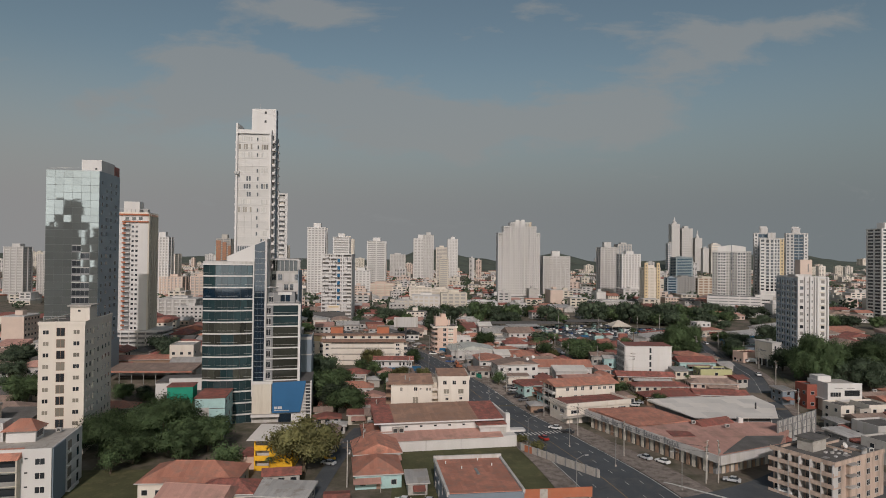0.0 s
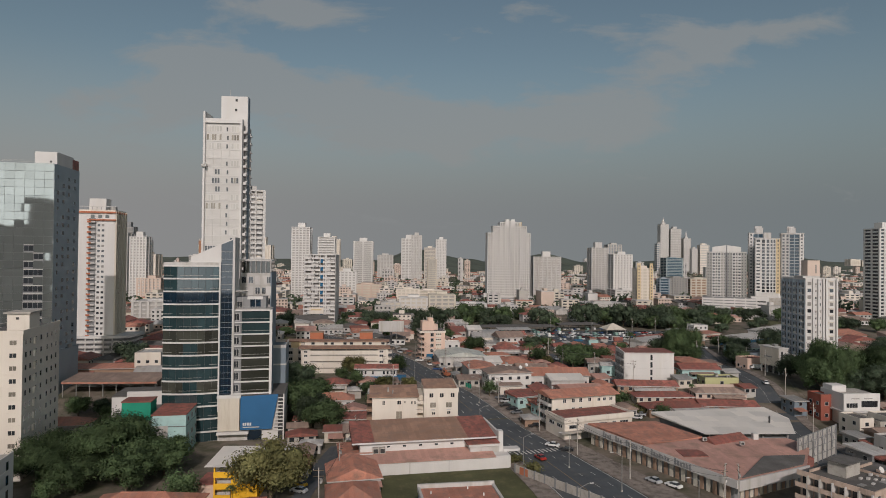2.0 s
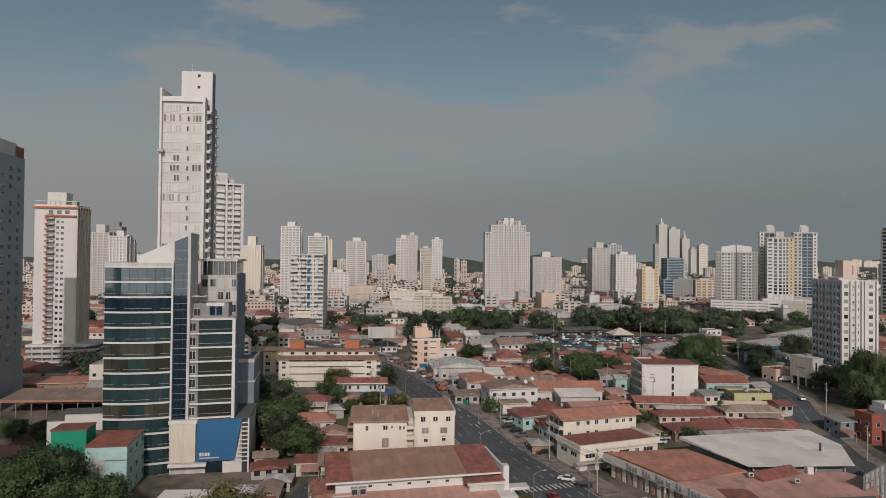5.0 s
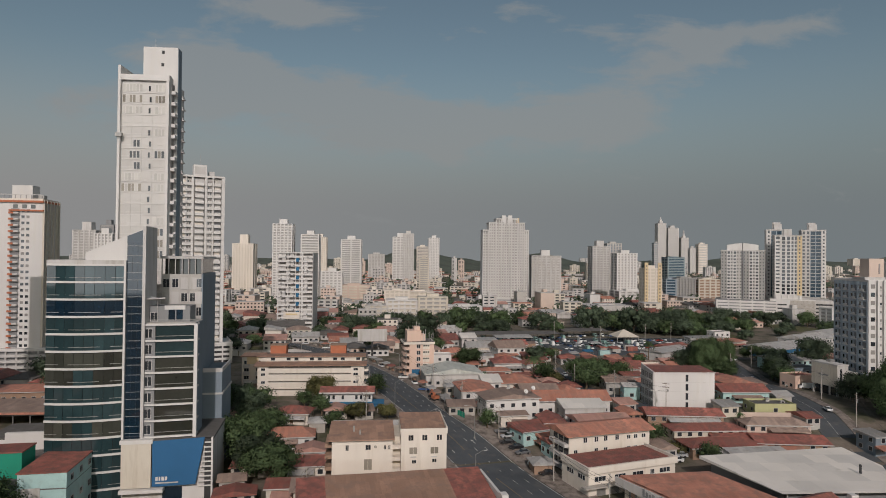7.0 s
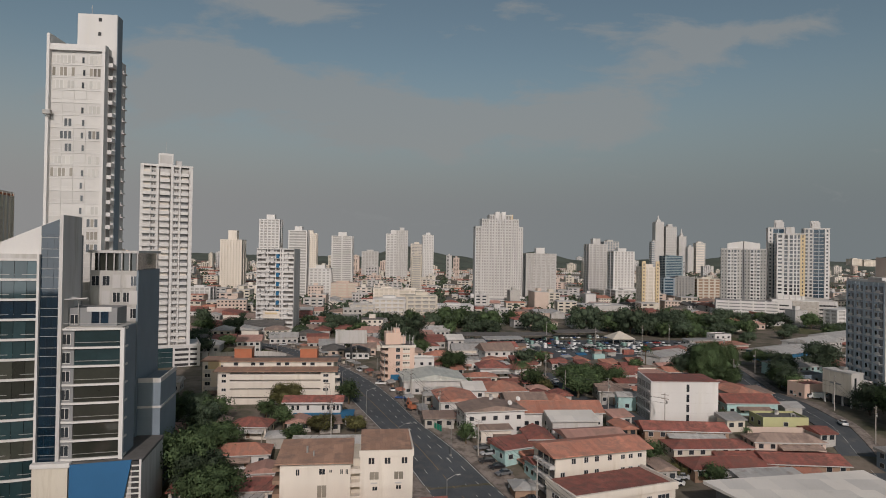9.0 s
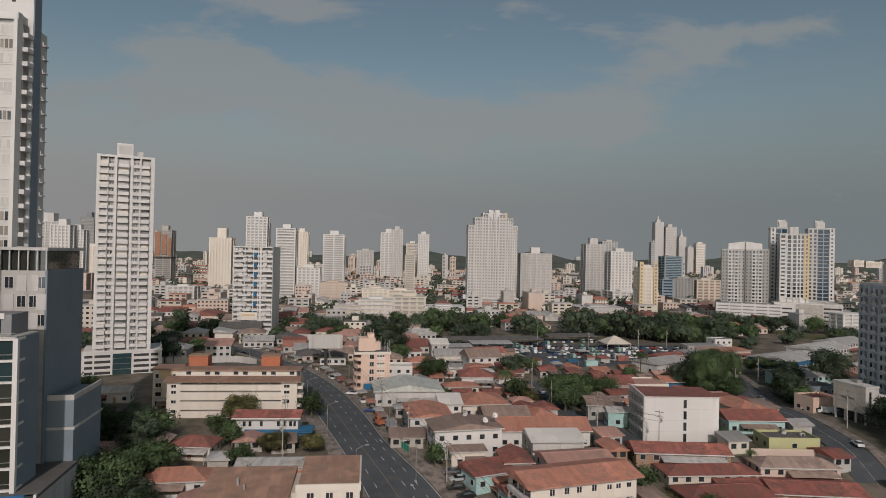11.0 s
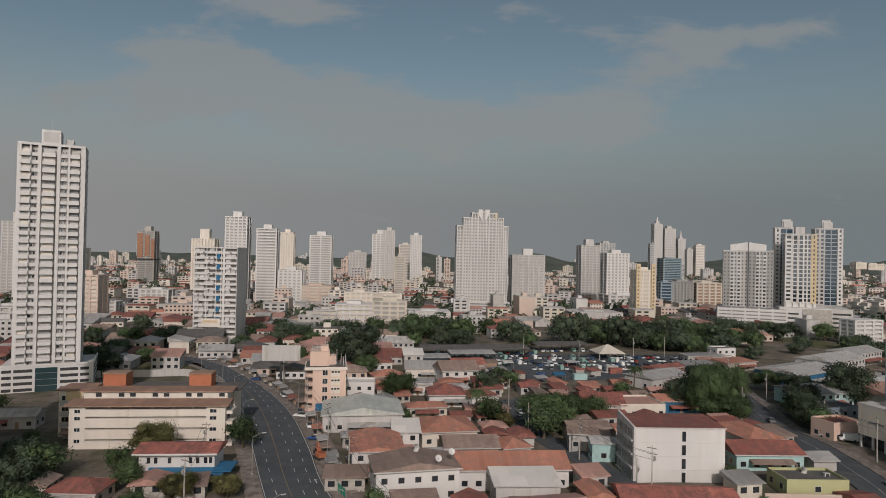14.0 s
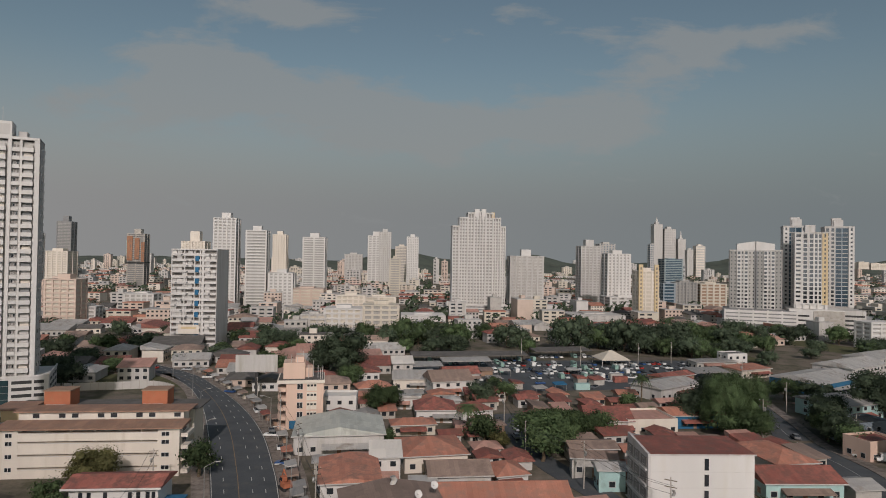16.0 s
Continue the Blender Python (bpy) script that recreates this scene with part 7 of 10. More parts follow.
def ribbon_house():
    """White two-storey house with a ribbon window, a deep ledge and garage doors below."""
    th = thing("house", "white two-storey house with ribbon window and garage doors", "house", pose(149.3, 240.5, -5.0, 0, 0, 4))
    part("lower_wall", boxes((0.6, 13.6, 1.6, 12, -0.5, 5.4)), "beige", th)
    part("upper_wall", boxes((0, 14, 0, 12, 5.8, 11.2)), "white", th)
    part("ledge", boxes((-0.6, 14.6, -1.6, 12, 5.3, 5.8)), "white", th)
    part("parapet", boxes((0, 14, 0, 0.3, 11.2, 12.0)), "white", th)
    part("parapet", boxes((0, 0.3, 0.3, 12, 11.2, 12.0)), "white", th)
    part("roof_deck", boxes((0.3, 14, 0.3, 12, 11.2, 11.3)), "concrete", th)
    part("stair_house", boxes((0.5, 6.0, 6.5, 11.5, 11.3, 13.6)), "white", th)
    window(th, pose(3.2, 0, 6.9), 4.2, 1.6, "glass", "white2", 3, True)
    window(th, pose(9.9, 0, 7.2), 6.0, 2.0, "glass", "dark", 5, True)
    for u in (4.4, 9.4):
        part("sign_bar", boxes((u - 1.6, u + 1.6, -0.06, 0, 10.0, 10.25)), "shade", th)
    for u in (2.4, 6.6, 11.0):
        part("garage_door", boxes((u - 1.7, u + 1.7, 1.5, 1.6, 0, 3.6)), "white2" if u > 5 else "brown", th)
    for u in (0.4, 13.4):
        part("column", boxes((u - 0.2, u + 0.2, -1.3, -0.9, -0.5, 5.3)), "white2", th)


ribbon_house()
house(146.6, 250, 4.6, 7, 6, 8.6, "flat", "roof_flat", "brick_red", "joined to the white house", wins=1)
house(139.2, 254, 6.5, 8, 10, 5.2, "mono", "roof_grey", "slate", "beside the side street", rise=0.6)
house(147.6, 231.5, 5.5, 9, 8, 6.0, "flat", "roof_flat", "cream", "in a walled yard")
house(159.5, 231.5, 9, 9, 8, 6.4, "flat", "roof_flat", "cream", "in a walled yard")
house(153.4, 231, 4.6, 10, 8, 5.2, "flat", "roof_flat", "concrete", "in a walled yard")
house(171.5, 240, 9, 10, 8, 6.0, "gable_x", "roof_orange", "white2", "beyond the side street", rise=1.4)
house(168.5, 230, 7, 8, 8, 5.0, "flat", "roof_flat", "white2", "beyond the side street")
house(151, 221, 13, 8, 10, 4.0, "gable_x", "roof_brown", "brown", "beyond the side street", rise=1.2)
house(164.5, 221, 10, 8, 10, 4.4, "mono", "roof_red", "beige", "beyond the side street", rise=0.7)
house(147, 209, 12, 10, 14, 5.0, "flat", "roof_flat", "white2", "beyond the side street")
house(139, 219, 6, 7, 14, 3.2, "mono", "roof_grey", "grey", "beyond the side street", rise=0.5)
# raised beige block and white rooms at the foot of the right tower
def raised_block():
    th = thing("shop_building", "beige panelled shop building raised on white columns", "shop", pose(160.0, 301, 2.2, 0, 0, 12))
    part("upper_storey", boxes((0, 5, 0, 12, 3.6, 11.8)), "white2", th)
    for i in range(4):
        for k in range(4):
            part("cladding_panel", boxes((-0.12, 0, 0.05 + 2.99 * i, 2.97 + 2.99 * i, 3.65 + 2.03 * k, 5.62 + 2.03 * k)), "beige", th)
    part("roof_parapet", boxes((-0.2, 5.2, -0.2, 12.2, 11.8, 12.3)), "white2", th)
    part("sign_bar", boxes((-0.2, -0.12, 4, 8.5, 7.4, 7.9)), "dkgrey", th)
    part("dark_slot", boxes((1.2, 2.0, -0.06, 0, 5.0, 10.6)), "glass", th)
    for u, v in ((0.3, 0.5), (0.3, 4), (0.3, 7.8), (0.3, 11.5), (2.4, 0.5), (4.4, 0.5)):
        part("column", boxes((u, u + 0.5, v - 0.25, v + 0.25, -1, 3.6)), "white", th)
    part("shop_front", boxes((2.0, 4.8, 2.5, 11.8, -1, 3.6)), "glass", th)
    part("side_room", boxes((5, 12.0, 2.5, 11, -1, 8.6)), "white", th)
    part("roof_unit", boxes((3, 5, 6, 8, 11.8, 13.2)), "metal", th)


raised_block()


def street_billboard():
    th = thing("billboard", "blank pale roadside billboard on one post", "billboard", pose(-23, 396, 0, 0, 0, 6))
    part("panel", boxes((-7.6, 7.6, -0.25, 0.25, 9.2, 15.6)), "white2", th)
    part("frame", boxes((-7.8, 7.8, 0.25, 0.6, 9.0, 9.4)), "dark", th)
    part("post", boxes((-0.5, 0.5, -0.1, 0.9, -0.3, 12)), "dark", th)


street_billboard()


def shelter(x, y, w, d, yaw, h, mat_, label):
    th = thing("carport", label, "carport", pose(x, y, gz(x, y), 0, 0, yaw))
    bm = bmesh.new()
    prism(bm, [(-w / 2, -d / 2), (w / 2, -d / 2), (w / 2, d / 2), (-w / 2, d / 2)], h, h + 0.2, [h + 0.25, h + 0.25, h + 1.0, h + 1.0])
    part("roof", bm, mat_, th)
    n = max(2, int(w / 6))
    for i in range(n + 1):
        for v in (-d / 2 + 0.3, d / 2 - 0.5):
            u = -w / 2 + 0.2 + (w - 0.6) * i / n
            part("post", boxes((u, u + 0.2, v, v + 0.2, 0, h)), "dark", th)
    return th


shelter(63, 480, 60, 11, 7, 3.6, "roof_flat", "long dark carport over rows of cars")
shelter(114, 498, 32, 11, 10, 3.8, "roof_flat", "dark carport over rows of cars")
shelter(40, 448, 16, 9, 8, 3.6, "roof_grey", "zinc carport at the yard's edge")
shelter(60, 462, 24, 9, 8, 3.6, "roof_grey", "zinc workshop canopy in the yard")
shelter(168, 440, 18, 10, 12, 3.4, "roof_grey", "grey carport beside the side street")
tent = thing("tent", "pale pyramid-roofed shelter in the car yard", "tent", pose(135, 476, 0, 0, 0, 6))
r = part("canopy", roof_mesh("hip", 15, 14.4, 4.0), "beige", tent)
r.matrix_basis = pose(0, 0, 3.0)
for u in (-7, 7):
    for v in (-6.6, 6.6):
        part("post", boxes((u - 0.12, u + 0.12, v - 0.12, v + 0.12, 0, 3.1)), "white2", tent)
house(198, 476, 11, 9, 8, 6.0, "flat", "roof_flat", "white", "above the car yard")
house(55, 430, 16, 12, 12, 3.6, "gable_x", "roof_red", "white", "inside the car yard")
house(30, 440, 10, 10, 6, 6.0, "mono", "roof_white", "white2", "inside the car yard")
house(148, 430, 20, 10, 30, 3.4, "gable_x", "roof_red", "brown", "by the car yard", rise=1.2)
house(-39, 150, 17, 10, -3, 3.0, "mono", "roof_grey", "grey", "beside the alley", rise=0.4)

house(174, 252, 14, 9, 10, 3.6, "gable_x", "roof_brown", "beige", "beyond the side street", rise=1.4)
house(188, 257, 12, 9, 10, 3.8, "hip", "roof_orange", "cream", "beyond the side street", rise=1.6)

lone("garden_wall", boxes((-10.5, 10.5, -0.12, 0.12, -2.0, 2.4)), "peach", "long low peach garden wall before a pale lime shop", "garden wall", m=pose(119, 272.6, 1.2, 0, 0, -2))
# ---- middle distance and skyline ----
def blue_dotted_block():
    th = thing("apartment_block", "white slab of flats with balconies and blue window panels", "apartment block", pose(-86, 505, 0, 0, 0, 1))
    w, d, h, n = 24.5, 21, 55, 18
    # core coloured as the shade behind the balconies
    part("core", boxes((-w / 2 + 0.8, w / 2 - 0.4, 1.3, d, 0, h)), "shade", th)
    part("blank_end", boxes((w / 2 - 0.4, w / 2, -0.4, d, 0, h + 0.6)), "white2", th)
    part("shaft", boxes((w / 2 - 8.2, w / 2 - 6.9, -0.5, 3, 0, h + 0.6)), "white", th)
    fh = h / n
    bal = to_mesh("balcony", boxes((-w / 2, w / 2 - 8.2, -0.7, 2, 0, 1.35)), "white")
    bal2 = to_mesh("balcony", boxes((w / 2 - 6.9, w / 2 - 0.4, -0.6, 2, 0, 1.3)), "white")
    blue = to_mesh("blue_panel", boxes((-1.0, 1.0, -0.9, 1.35, 0.2, 2.9)), "blue")
    unit = to_mesh("air_unit", boxes((-0.5, 0.5, -1.1, -0.7, 0.3, 0.95)), "dkgrey")
    infill = [to_mesh("balcony_infill", boxes((-1.3, 1.3, 0.1, 1.3, 1.35, 3.0)), m_) for m_ in ("white2", "white", "ltgrey", "white2")]
    rb = random.Random(5)
    for k in range(n):
        for me in (bal, bal2):
            part("balcony", me, None, th).matrix_basis = pose(0, 0.05 * (k % 2), k * fh)
        if k % 2 == 0:
            part("blue_panel", blue, None, th).matrix_basis = pose(1.6, 0, k * fh)
        for u in rb.sample((-10.8, -8.0, -5.2, -2.4, 7.0, 9.9), 3):
            part("balcony_infill", rb.choice(infill), None, th).matrix_basis = pose(u, 0, k * fh)
        for u in rb.sample((-9.5, -6.6, -3.6, -0.8, 8.4), 2):
            part("air_unit", unit, None, th).matrix_basis = pose(u, 0, k * fh)
    for u in (-12.0, -5.2, 0.2, 3.2):
        part("pier", boxes((u - 0.25, u + 0.25, -0.45, 1.4, 0, h)), "white", th)
    part("roof", boxes((-w / 2, w / 2 - 0.4, -0.6, d, h, h + 0.7)), "white", th)
    part("poster", boxes((-7.5, 3.5, -1.4, -1.2, 9.5, 14.5)), "cream", th, "faded poster across the balconies")
    part("poster_bar", boxes((-6.0, 2.0, -1.46, -1.4, 12.2, 13.4)), "ochre", th)


blue_dotted_block()


def stepped_tower():
    """The broad white tower with a stepped top: tall fins before columns of small balconies."""
    th = thing("apartment_tower", "broad white apartment tower with stepped crown and podium", "apartment tower", pose(92, 745, 0, 0, 0, 2))
    steps = ((-25.4, -19, 84, 3), (-19, -11, 92, 1.5), (-11, -5, 96.5, 0.6), (-5, 6, 98, 0), (6, 13, 96.5, 0.6), (13, 20.5, 92, 1.5), (20.5, 25.4, 84, 3))
    for u0, u1, h, v in steps:
        part("bay_core", boxes((u0 + 0.6, u1 - 0.6, v + 2.2, v + 20, 8, h - 1)), "softgrey", th)
        cells = max(2, round((u1 - u0) / 2.9))
        for i in range(cells + 1):
            u = u0 + (u1 - u0) * i / cells
            half = 0.75 if i in (0, cells) else 0.45
            part("fin", boxes((max(u - half, u0), min(u + half, u1), v - (0.3 if i in (0, cells) else 0.0), v + 3, 8, h)), "white", th)
        part("side_wall", boxes((u0, u0 + 0.5, v + 3, v + 20, 8, h), (u1 - 0.5, u1, v + 3, v + 20, 8, h)), "white", th)
        part("bay_roof", boxes((u0, u1, v, v + 20, h - 1.4, h)), "white", th)
        me = to_mesh("balcony", boxes((u0 + 0.3, u1 - 0.3, v + 1.0, v + 3, 0, 1.45)), "white")
        for k in range(int((h - 10) / 3)):
            part("balcony", me, None, th).matrix_basis = pose(0, 0, 9 + 3 * k)
    # slanted crest over the middle bay, and sheeting left on one upper corner
    for sg in (-1, 1):
        bm = bmesh.new()
        pts = [(0.5 + sg * 1.0, 88), (0.5 + sg * 5.5, 94), (0.5 + sg * 5.5, 99.5), (0.5 + sg * 1.0, 99.5)]
        if sg < 0:
            pts = pts[::-1]
        a = [bm.verts.new((u, -0.9, z)) for u, z in pts]
        b = [bm.verts.new((u, -0.1, z)) for u, z in pts]
        bm.faces.new(a)
        bm.faces.new(b[::-1])
        for i in range(4):
            bm.faces.new([a[(i + 1) % 4], a[i], b[i], b[(i + 1) % 4]])
        part("crest", bm, "white", th)
    part("sheeting", boxes((11.5, 14.2, 1.0, 1.3, 91.5, 96.8)), "ochre", th, "ochre protective sheeting")
    for k in range(4):
        part("podium_band", boxes((-30, 27, -4, 24, 0.4 + 2.6 * k, 1.9 + 2.6 * k)), "white", th)
    part("podium_core", boxes((-29, 26, -3, 24, 0, 9)), "dkgrey", th)
    part("podium_end", boxes((-30.4, -26, -4.4, 0, 0, 13)), "white", th)


stepped_tower()
tower("apartment_tower", "pale grey apartment tower beside a broader white one", "apartment tower", 145, 790, 35, 18, 56, 2, "white2", "grey", 18, 7, crown=((-5, 5, -4, 4, 7, "white"),), pier_w=1.6)
part("podium", boxes((-18, 30, -14, 12, 0, 7)), "white", thing("garage_block", "low white garage podium with dark slots", "garage", pose(150, 795, 0)))

# twin grey towers and the blue-and-yellow tower on their garage podium, to the right
def grid_tower(label, x, y, z, w, d, h, yaw, floors, strips, crown=None, wall="white", size=1.0):
    """A tower whose front is made of upright strips (u0, u1, material, windows in a row, window width, height)."""
    th = thing("apartment_tower", label, "apartment tower", pose(x, y, z, 0, 0, yaw))
    th.scale = (size, size, size)
    part("core", boxes((-w / 2, w / 2, 0.5, d, -12, h)), wall, th)
    fh = (h - 1.2) / floors
    for u0, u1, m_, n, ww, wh, out in strips:
        if not n:
            part("facade_strip", boxes((u0 + 0.02, u1 - 0.02, 0.5 - out, 0.5, 0, h - 0.4)), m_, th)
            continue
        part("glazing", boxes((u0 + 0.05, u1 - 0.05, 0.42 - out * 0.5, 0.5, 0, h - 0.5)), "glass" if m_ != "sky_clad" else "bay_glass", th)
        gap = (u1 - u0) / n
        edges = [u0] + [u0 + gap * (i + 0.5) + sg * ww / 2 for i in range(n) for sg in (-1, 1)] + [u1]
        for i in range(0, len(edges), 2):
            part("pier", boxes((edges[i], edges[i + 1], 0.2 - out, 0.5, 0, h)), m_, th)
        led = to_mesh("floor_band", boxes((u0, u1, 0.25 - out, 0.48, 0, fh - wh)), "ltgrey" if m_ == "sky_clad" else m_)
        for k in range(floors):
            c = part("floor_band", led, None, th)
            c.matrix_basis = pose(0, 0, fh * k)
    for v in (2.5, 6.5, 10.5):
        part("side_glazing", boxes((-w / 2 - 0.05, -w / 2 + 0.1, v, v + 1.4, 0, h)), "glass", th)
    part("parapet", boxes((-w / 2 - 0.2, w / 2 + 0.2, 0.1, d + 0.2, h, h + 0.9)), "white2", th)
    for c in crown or ():
        part("roof_house", boxes((c[0], c[1], c[2], c[3], h + 0.9, h + c[4])), c[5], th)
    return th


for x0, y0, sg in ((277.7, 618.0, 1), (294.0, 610.8, -1)):
    st = [(-9.2, -4.0, "midgrey", 2, 0.8, 1.2, 0.1), (-4.0, -1.2, "white", 1, 2.0, 1.7, 0.7), (-1.2, 1.2, "ltgrey", 1, 1.0, 1.4, 0.2), (1.2, 4.0, "white", 1, 2.0, 1.7, 0.7), (4.0, 9.2, "midgrey" if sg < 0 else "grey", 2, 0.8, 1.2, 0.1)]
    tw = grid_tower("grey and white twin apartment tower with dotted windows", x0, y0, 18.3, 18.4, 18, 46.5, -24, 15, st, size=0.937)
    cb = bmesh.new()
    c0, c1 = (-4.0, 9.2) if sg > 0 else (-9.2, 4.0)
    prism(cb, ((c0, 2), (c1, 2), (c1, 12), (c0, 12)), 47.4, 54, top=(52.2, 54.2, 54.2, 52.2) if sg > 0 else (54.2, 52.2, 52.2, 54.2))
    part("sloped_crown", cb, "white", tw)
    # dark strip on the front imitates the shaded gap between the twins
    part("joint_slot", boxes((8.3, 9.25, -0.45, 0.4, 0, 46.5) if sg > 0 else (-9.25, -8.3, -0.45, 0.4, 0, 46.5)), "dkgrey", tw)
lk = thing("garage_block", "white garage podium with dark slots under the towers", "garage", pose(280, 607, 7, 0, 0, -24))
part("deck", boxes((-19, 28, -4, 26, -4, 12)), "dkgrey", lk)
for k in range(4):
    part("deck_band", boxes((-19.4, 28.4, -4.5, 26.5, 2.0 + 2.6 * k, 3.7 + 2.6 * k)), "white", lk)
for k in range(6):
    part("deck_post", boxes((-19.3 + 9.3 * k, -18.3 + 9.3 * k, -4.4, 0, -4, 12.0)), "white", lk)
tb = grid_tower("white apartment tower with dark glazed columns and a yellow strip", 316, 596, 24, 19.6, 18, 48, -24, 16,
                [(-9.8, -5.4, "white", 1, 2.8, 1.3, 0.3), (-5.4, -1.6, "white", 1, 2.3, 2.2, 0.5), (-1.6, 1.8, "white", 1, 2.2, 2.2, 0.7), (1.8, 6.4, "white", 2, 1.5, 2.1, 0.3), (6.4, 9.8, "ochre", 1, 0.9, 1.6, 0.5)],
                ((-3, 3, 4, 11, 6.0, "white2"),), size=1.055)
for k in range(3):
    part("crown_slot", boxes((-7.5, -0.5, 0.0, 0.4, 43.2 + 1.5 * k, 44.2 + 1.5 * k)), "dark", tb)
for u in (-8.5, -4.2, 0, 4.2, 8.5):
    part("base_column", boxes((u - 0.5, u + 0.5, -0.6, 0.6, -3.2, 0)), "white", tb)
part("base_glazing", boxes((-9, 9, 0.8, 17, -3.2, 0)), "glass", tb)
for x0, sg in ((324, -1), (356.6, 1)):
    st = [(-9.2, -5.6, "white", 1, 1.3, 1.3, 0.6), (-5.6, 2.6, "sky_clad", 2, 3.5, 2.5, 0.1), (2.6, 9.2, "ltgrey", 2, 1.8, 1.8, 0.3)]
    if sg > 0:
        st = [(-u1, -u0, m_, n, ww, wh, o) for u0, u1, m_, n, ww, wh, o in st]
    wg = grid_tower("tall apartment wing with blue-grey glazed bays", x0, 625, 20.3, 18.4, 16, 57.5, -24, 19, st, ((-3, 3, 4, 10, 5.8, "white2"), (-4, 2, 5, 9, 7.2, "white2")), "white2", size=1.055)
g2 = thing("garage_block", "blank white garage block with concrete flank", "garage", pose(314, 588, 5.5, 0, 0, -24))
part("wall", boxes((-16, 18, 0, 30, -8, 15.2)), "white", g2)
for i in range(4):
    part("blank_panel", boxes((-1 + 4.7 * i, 3.66 + 4.7 * i, -0.3, 0, -7, 14.6)), "concrete", g2)
# slots are dark plates coloured as the unlit garage inside
for k in range(4):
    part("slot", boxes((-14.5, -3.5, -0.15, 0.05, 0.5 + 3.2 * k, 1.7 + 3.2 * k)), "dark", g2)
part("wing", boxes((18, 33, 12, 40, -8, 14.6)), "white2", g2)
for k in range(4):
    part("wing_slot", boxes((19, 32, 11.85, 12.05, 0.6 + 3.2 * k, 1.9 + 3.2 * k)), "dark", g2)
tower("apartment_block", "white balconied apartment block on the slope", "apartment block", 313, 520, 21, 12, 18.5, 10, "white", "grey", 6, 4, band=1.2)

# further towers: place, size and look of each
def far(x, y, w, top, wall="white", core="grey", piers=5, crown=5.0, d=None, band=1.3, floors=None, label="pale apartment tower on the skyline", base=0.0):
    d = d or w * 0.8
    # softer grey cores put some distance haze into the recess colour
    core = "softgrey" if core == "grey" else core
    fl = floors or max(4, int((top - base) / 3.1))
    return tower("apartment_tower" if top > 30 else "apartment_block", label, "apartment tower" if top > 30 else "apartment block", x, y, w, d, top, 3, wall, core, fl, piers, band=band,
                 crown=((-w * 0.2, w * 0.2, -d * 0.2, d * 0.3, crown, wall),), base=base, pier_w=max(1.2, w * 0.06), side_piers=3)


far(-163, 800, 23, 90, "white", "grey", 6, 6)
far(-131, 800, 21, 78, "white", "grey", 5, 5, label="white apartment tower with dark window stripes")
far(-153, 1000, 18, 81, "cream", "beige", 4, 5)
far(-107, 1000, 30, 78, "white", "grey", 7, 6)
ut = far(-392, 1110, 25, 82, "concrete", "dkgrey", 6, 8, label="unfinished concrete tower with rust-orange safety netting")
part("safety_net", boxes((-12.8, -4.5, -11.0, -10.4, 42, 79)), "net", ut, "rust-orange safety netting")
part("safety_net", boxes((-1.5, 5.5, -11.0, -10.4, 44, 76)), "net", ut, "rust-orange safety netting")
part("safety_net", boxes((8.0, 12.8, -11.0, -10.4, 40, 70)), "net", ut, "rust-orange safety netting")
part("safety_net", boxes((-13.4, -12.8, -10.8, 6, 44, 72)), "teal", ut, "teal safety netting")
part("crash_deck", boxes((-14.0, 14.0, -12.0, 11, 38.5, 39.8)), "dark", ut)
far(-719, 1500, 30, 118, "dkgrey", "grey", 5, 12, label="dark unfinished tower on the skyline")
far(-448, 1000, 34, 54, "cream", "beige", 6, 4)
far(-267, 1000, 31, 70, "cream", "beige", 6, 14, label="cream tower with a slim crown and mast")
far(-109, 1500, 37, 58, "white2", "grey", 6, 4)
far(-46, 1300, 30, 92, "white", "grey", 5, 8)
far(-30, 1300, 22, 99, "white2", "grey", 5, 6)
far(2, 1000, 14, 51, "beige", "grey", 4, 4)
far(-2, 1400, 25, 75, "cream", "grey", 5, 4)
far(21, 1300, 21, 91, "white", "grey", 5, 5)
far(241, 900, 25, 70, "white2", "grey", 6, 8)
far(381, 1300, 30, 84, "grey", "slate", 4, 4)
far(243, 800, 25, 60, "white", "grey", 5, 4, label="white office block with banded floors")
far(247, 780, 40, 16, "white", "grey", 6, 2)
yt = far(227, 672, 17.5, 44.5, "cream", "beige", 4, 3, base=5, label="cream tower block with ochre edges")
for u0, u1 in ((-8.95, -5.4), (4.6, 8.0)):
    fl_ = part("ochre_strip", boxes((u0, u1, -7.9, -6.6, 5, 45.2)), "ochre", yt, "ochre painted strip")
    part("window_column", boxes((u0 + 1.1, u1 - 1.0, -7.97, -7.88, 6, 43)), "tan_glass", fl_)
    for k in range(11):
        part("spandrel", boxes((u0 + 0.1, u1 - 0.1, -8.05, -7.9, 7.4 + 3.2 * k, 8.9 + 3.2 * k)), "ochre", fl_)
sp = far(938, 2500, 34, 196, "white2", "ltgrey", 4, 9, floors=20, band=5.0, label="slim tall office tower with a pointed spire", d=30)
bm = bmesh.new()
bmesh.ops.create_cone(bm, cap_ends=True, segments=8, radius1=9, radius2=0.8, depth=30, matrix=pose(0, 0, 208))
part("spire", bm, "white2", sp)
far(922, 2500, 30, 118, "white2", "slate", 4, 6, floors=14, band=4.0)
far(984, 2500, 44, 178, "white2", "grey", 4, 10, floors=18, band=5.0)
sp = far(1030, 2500, 30, 140, "white2", "ltgrey", 3, 6, floors=14, band=5.0, label="pale tower with a pointed top on the skyline")
bm = bmesh.new()
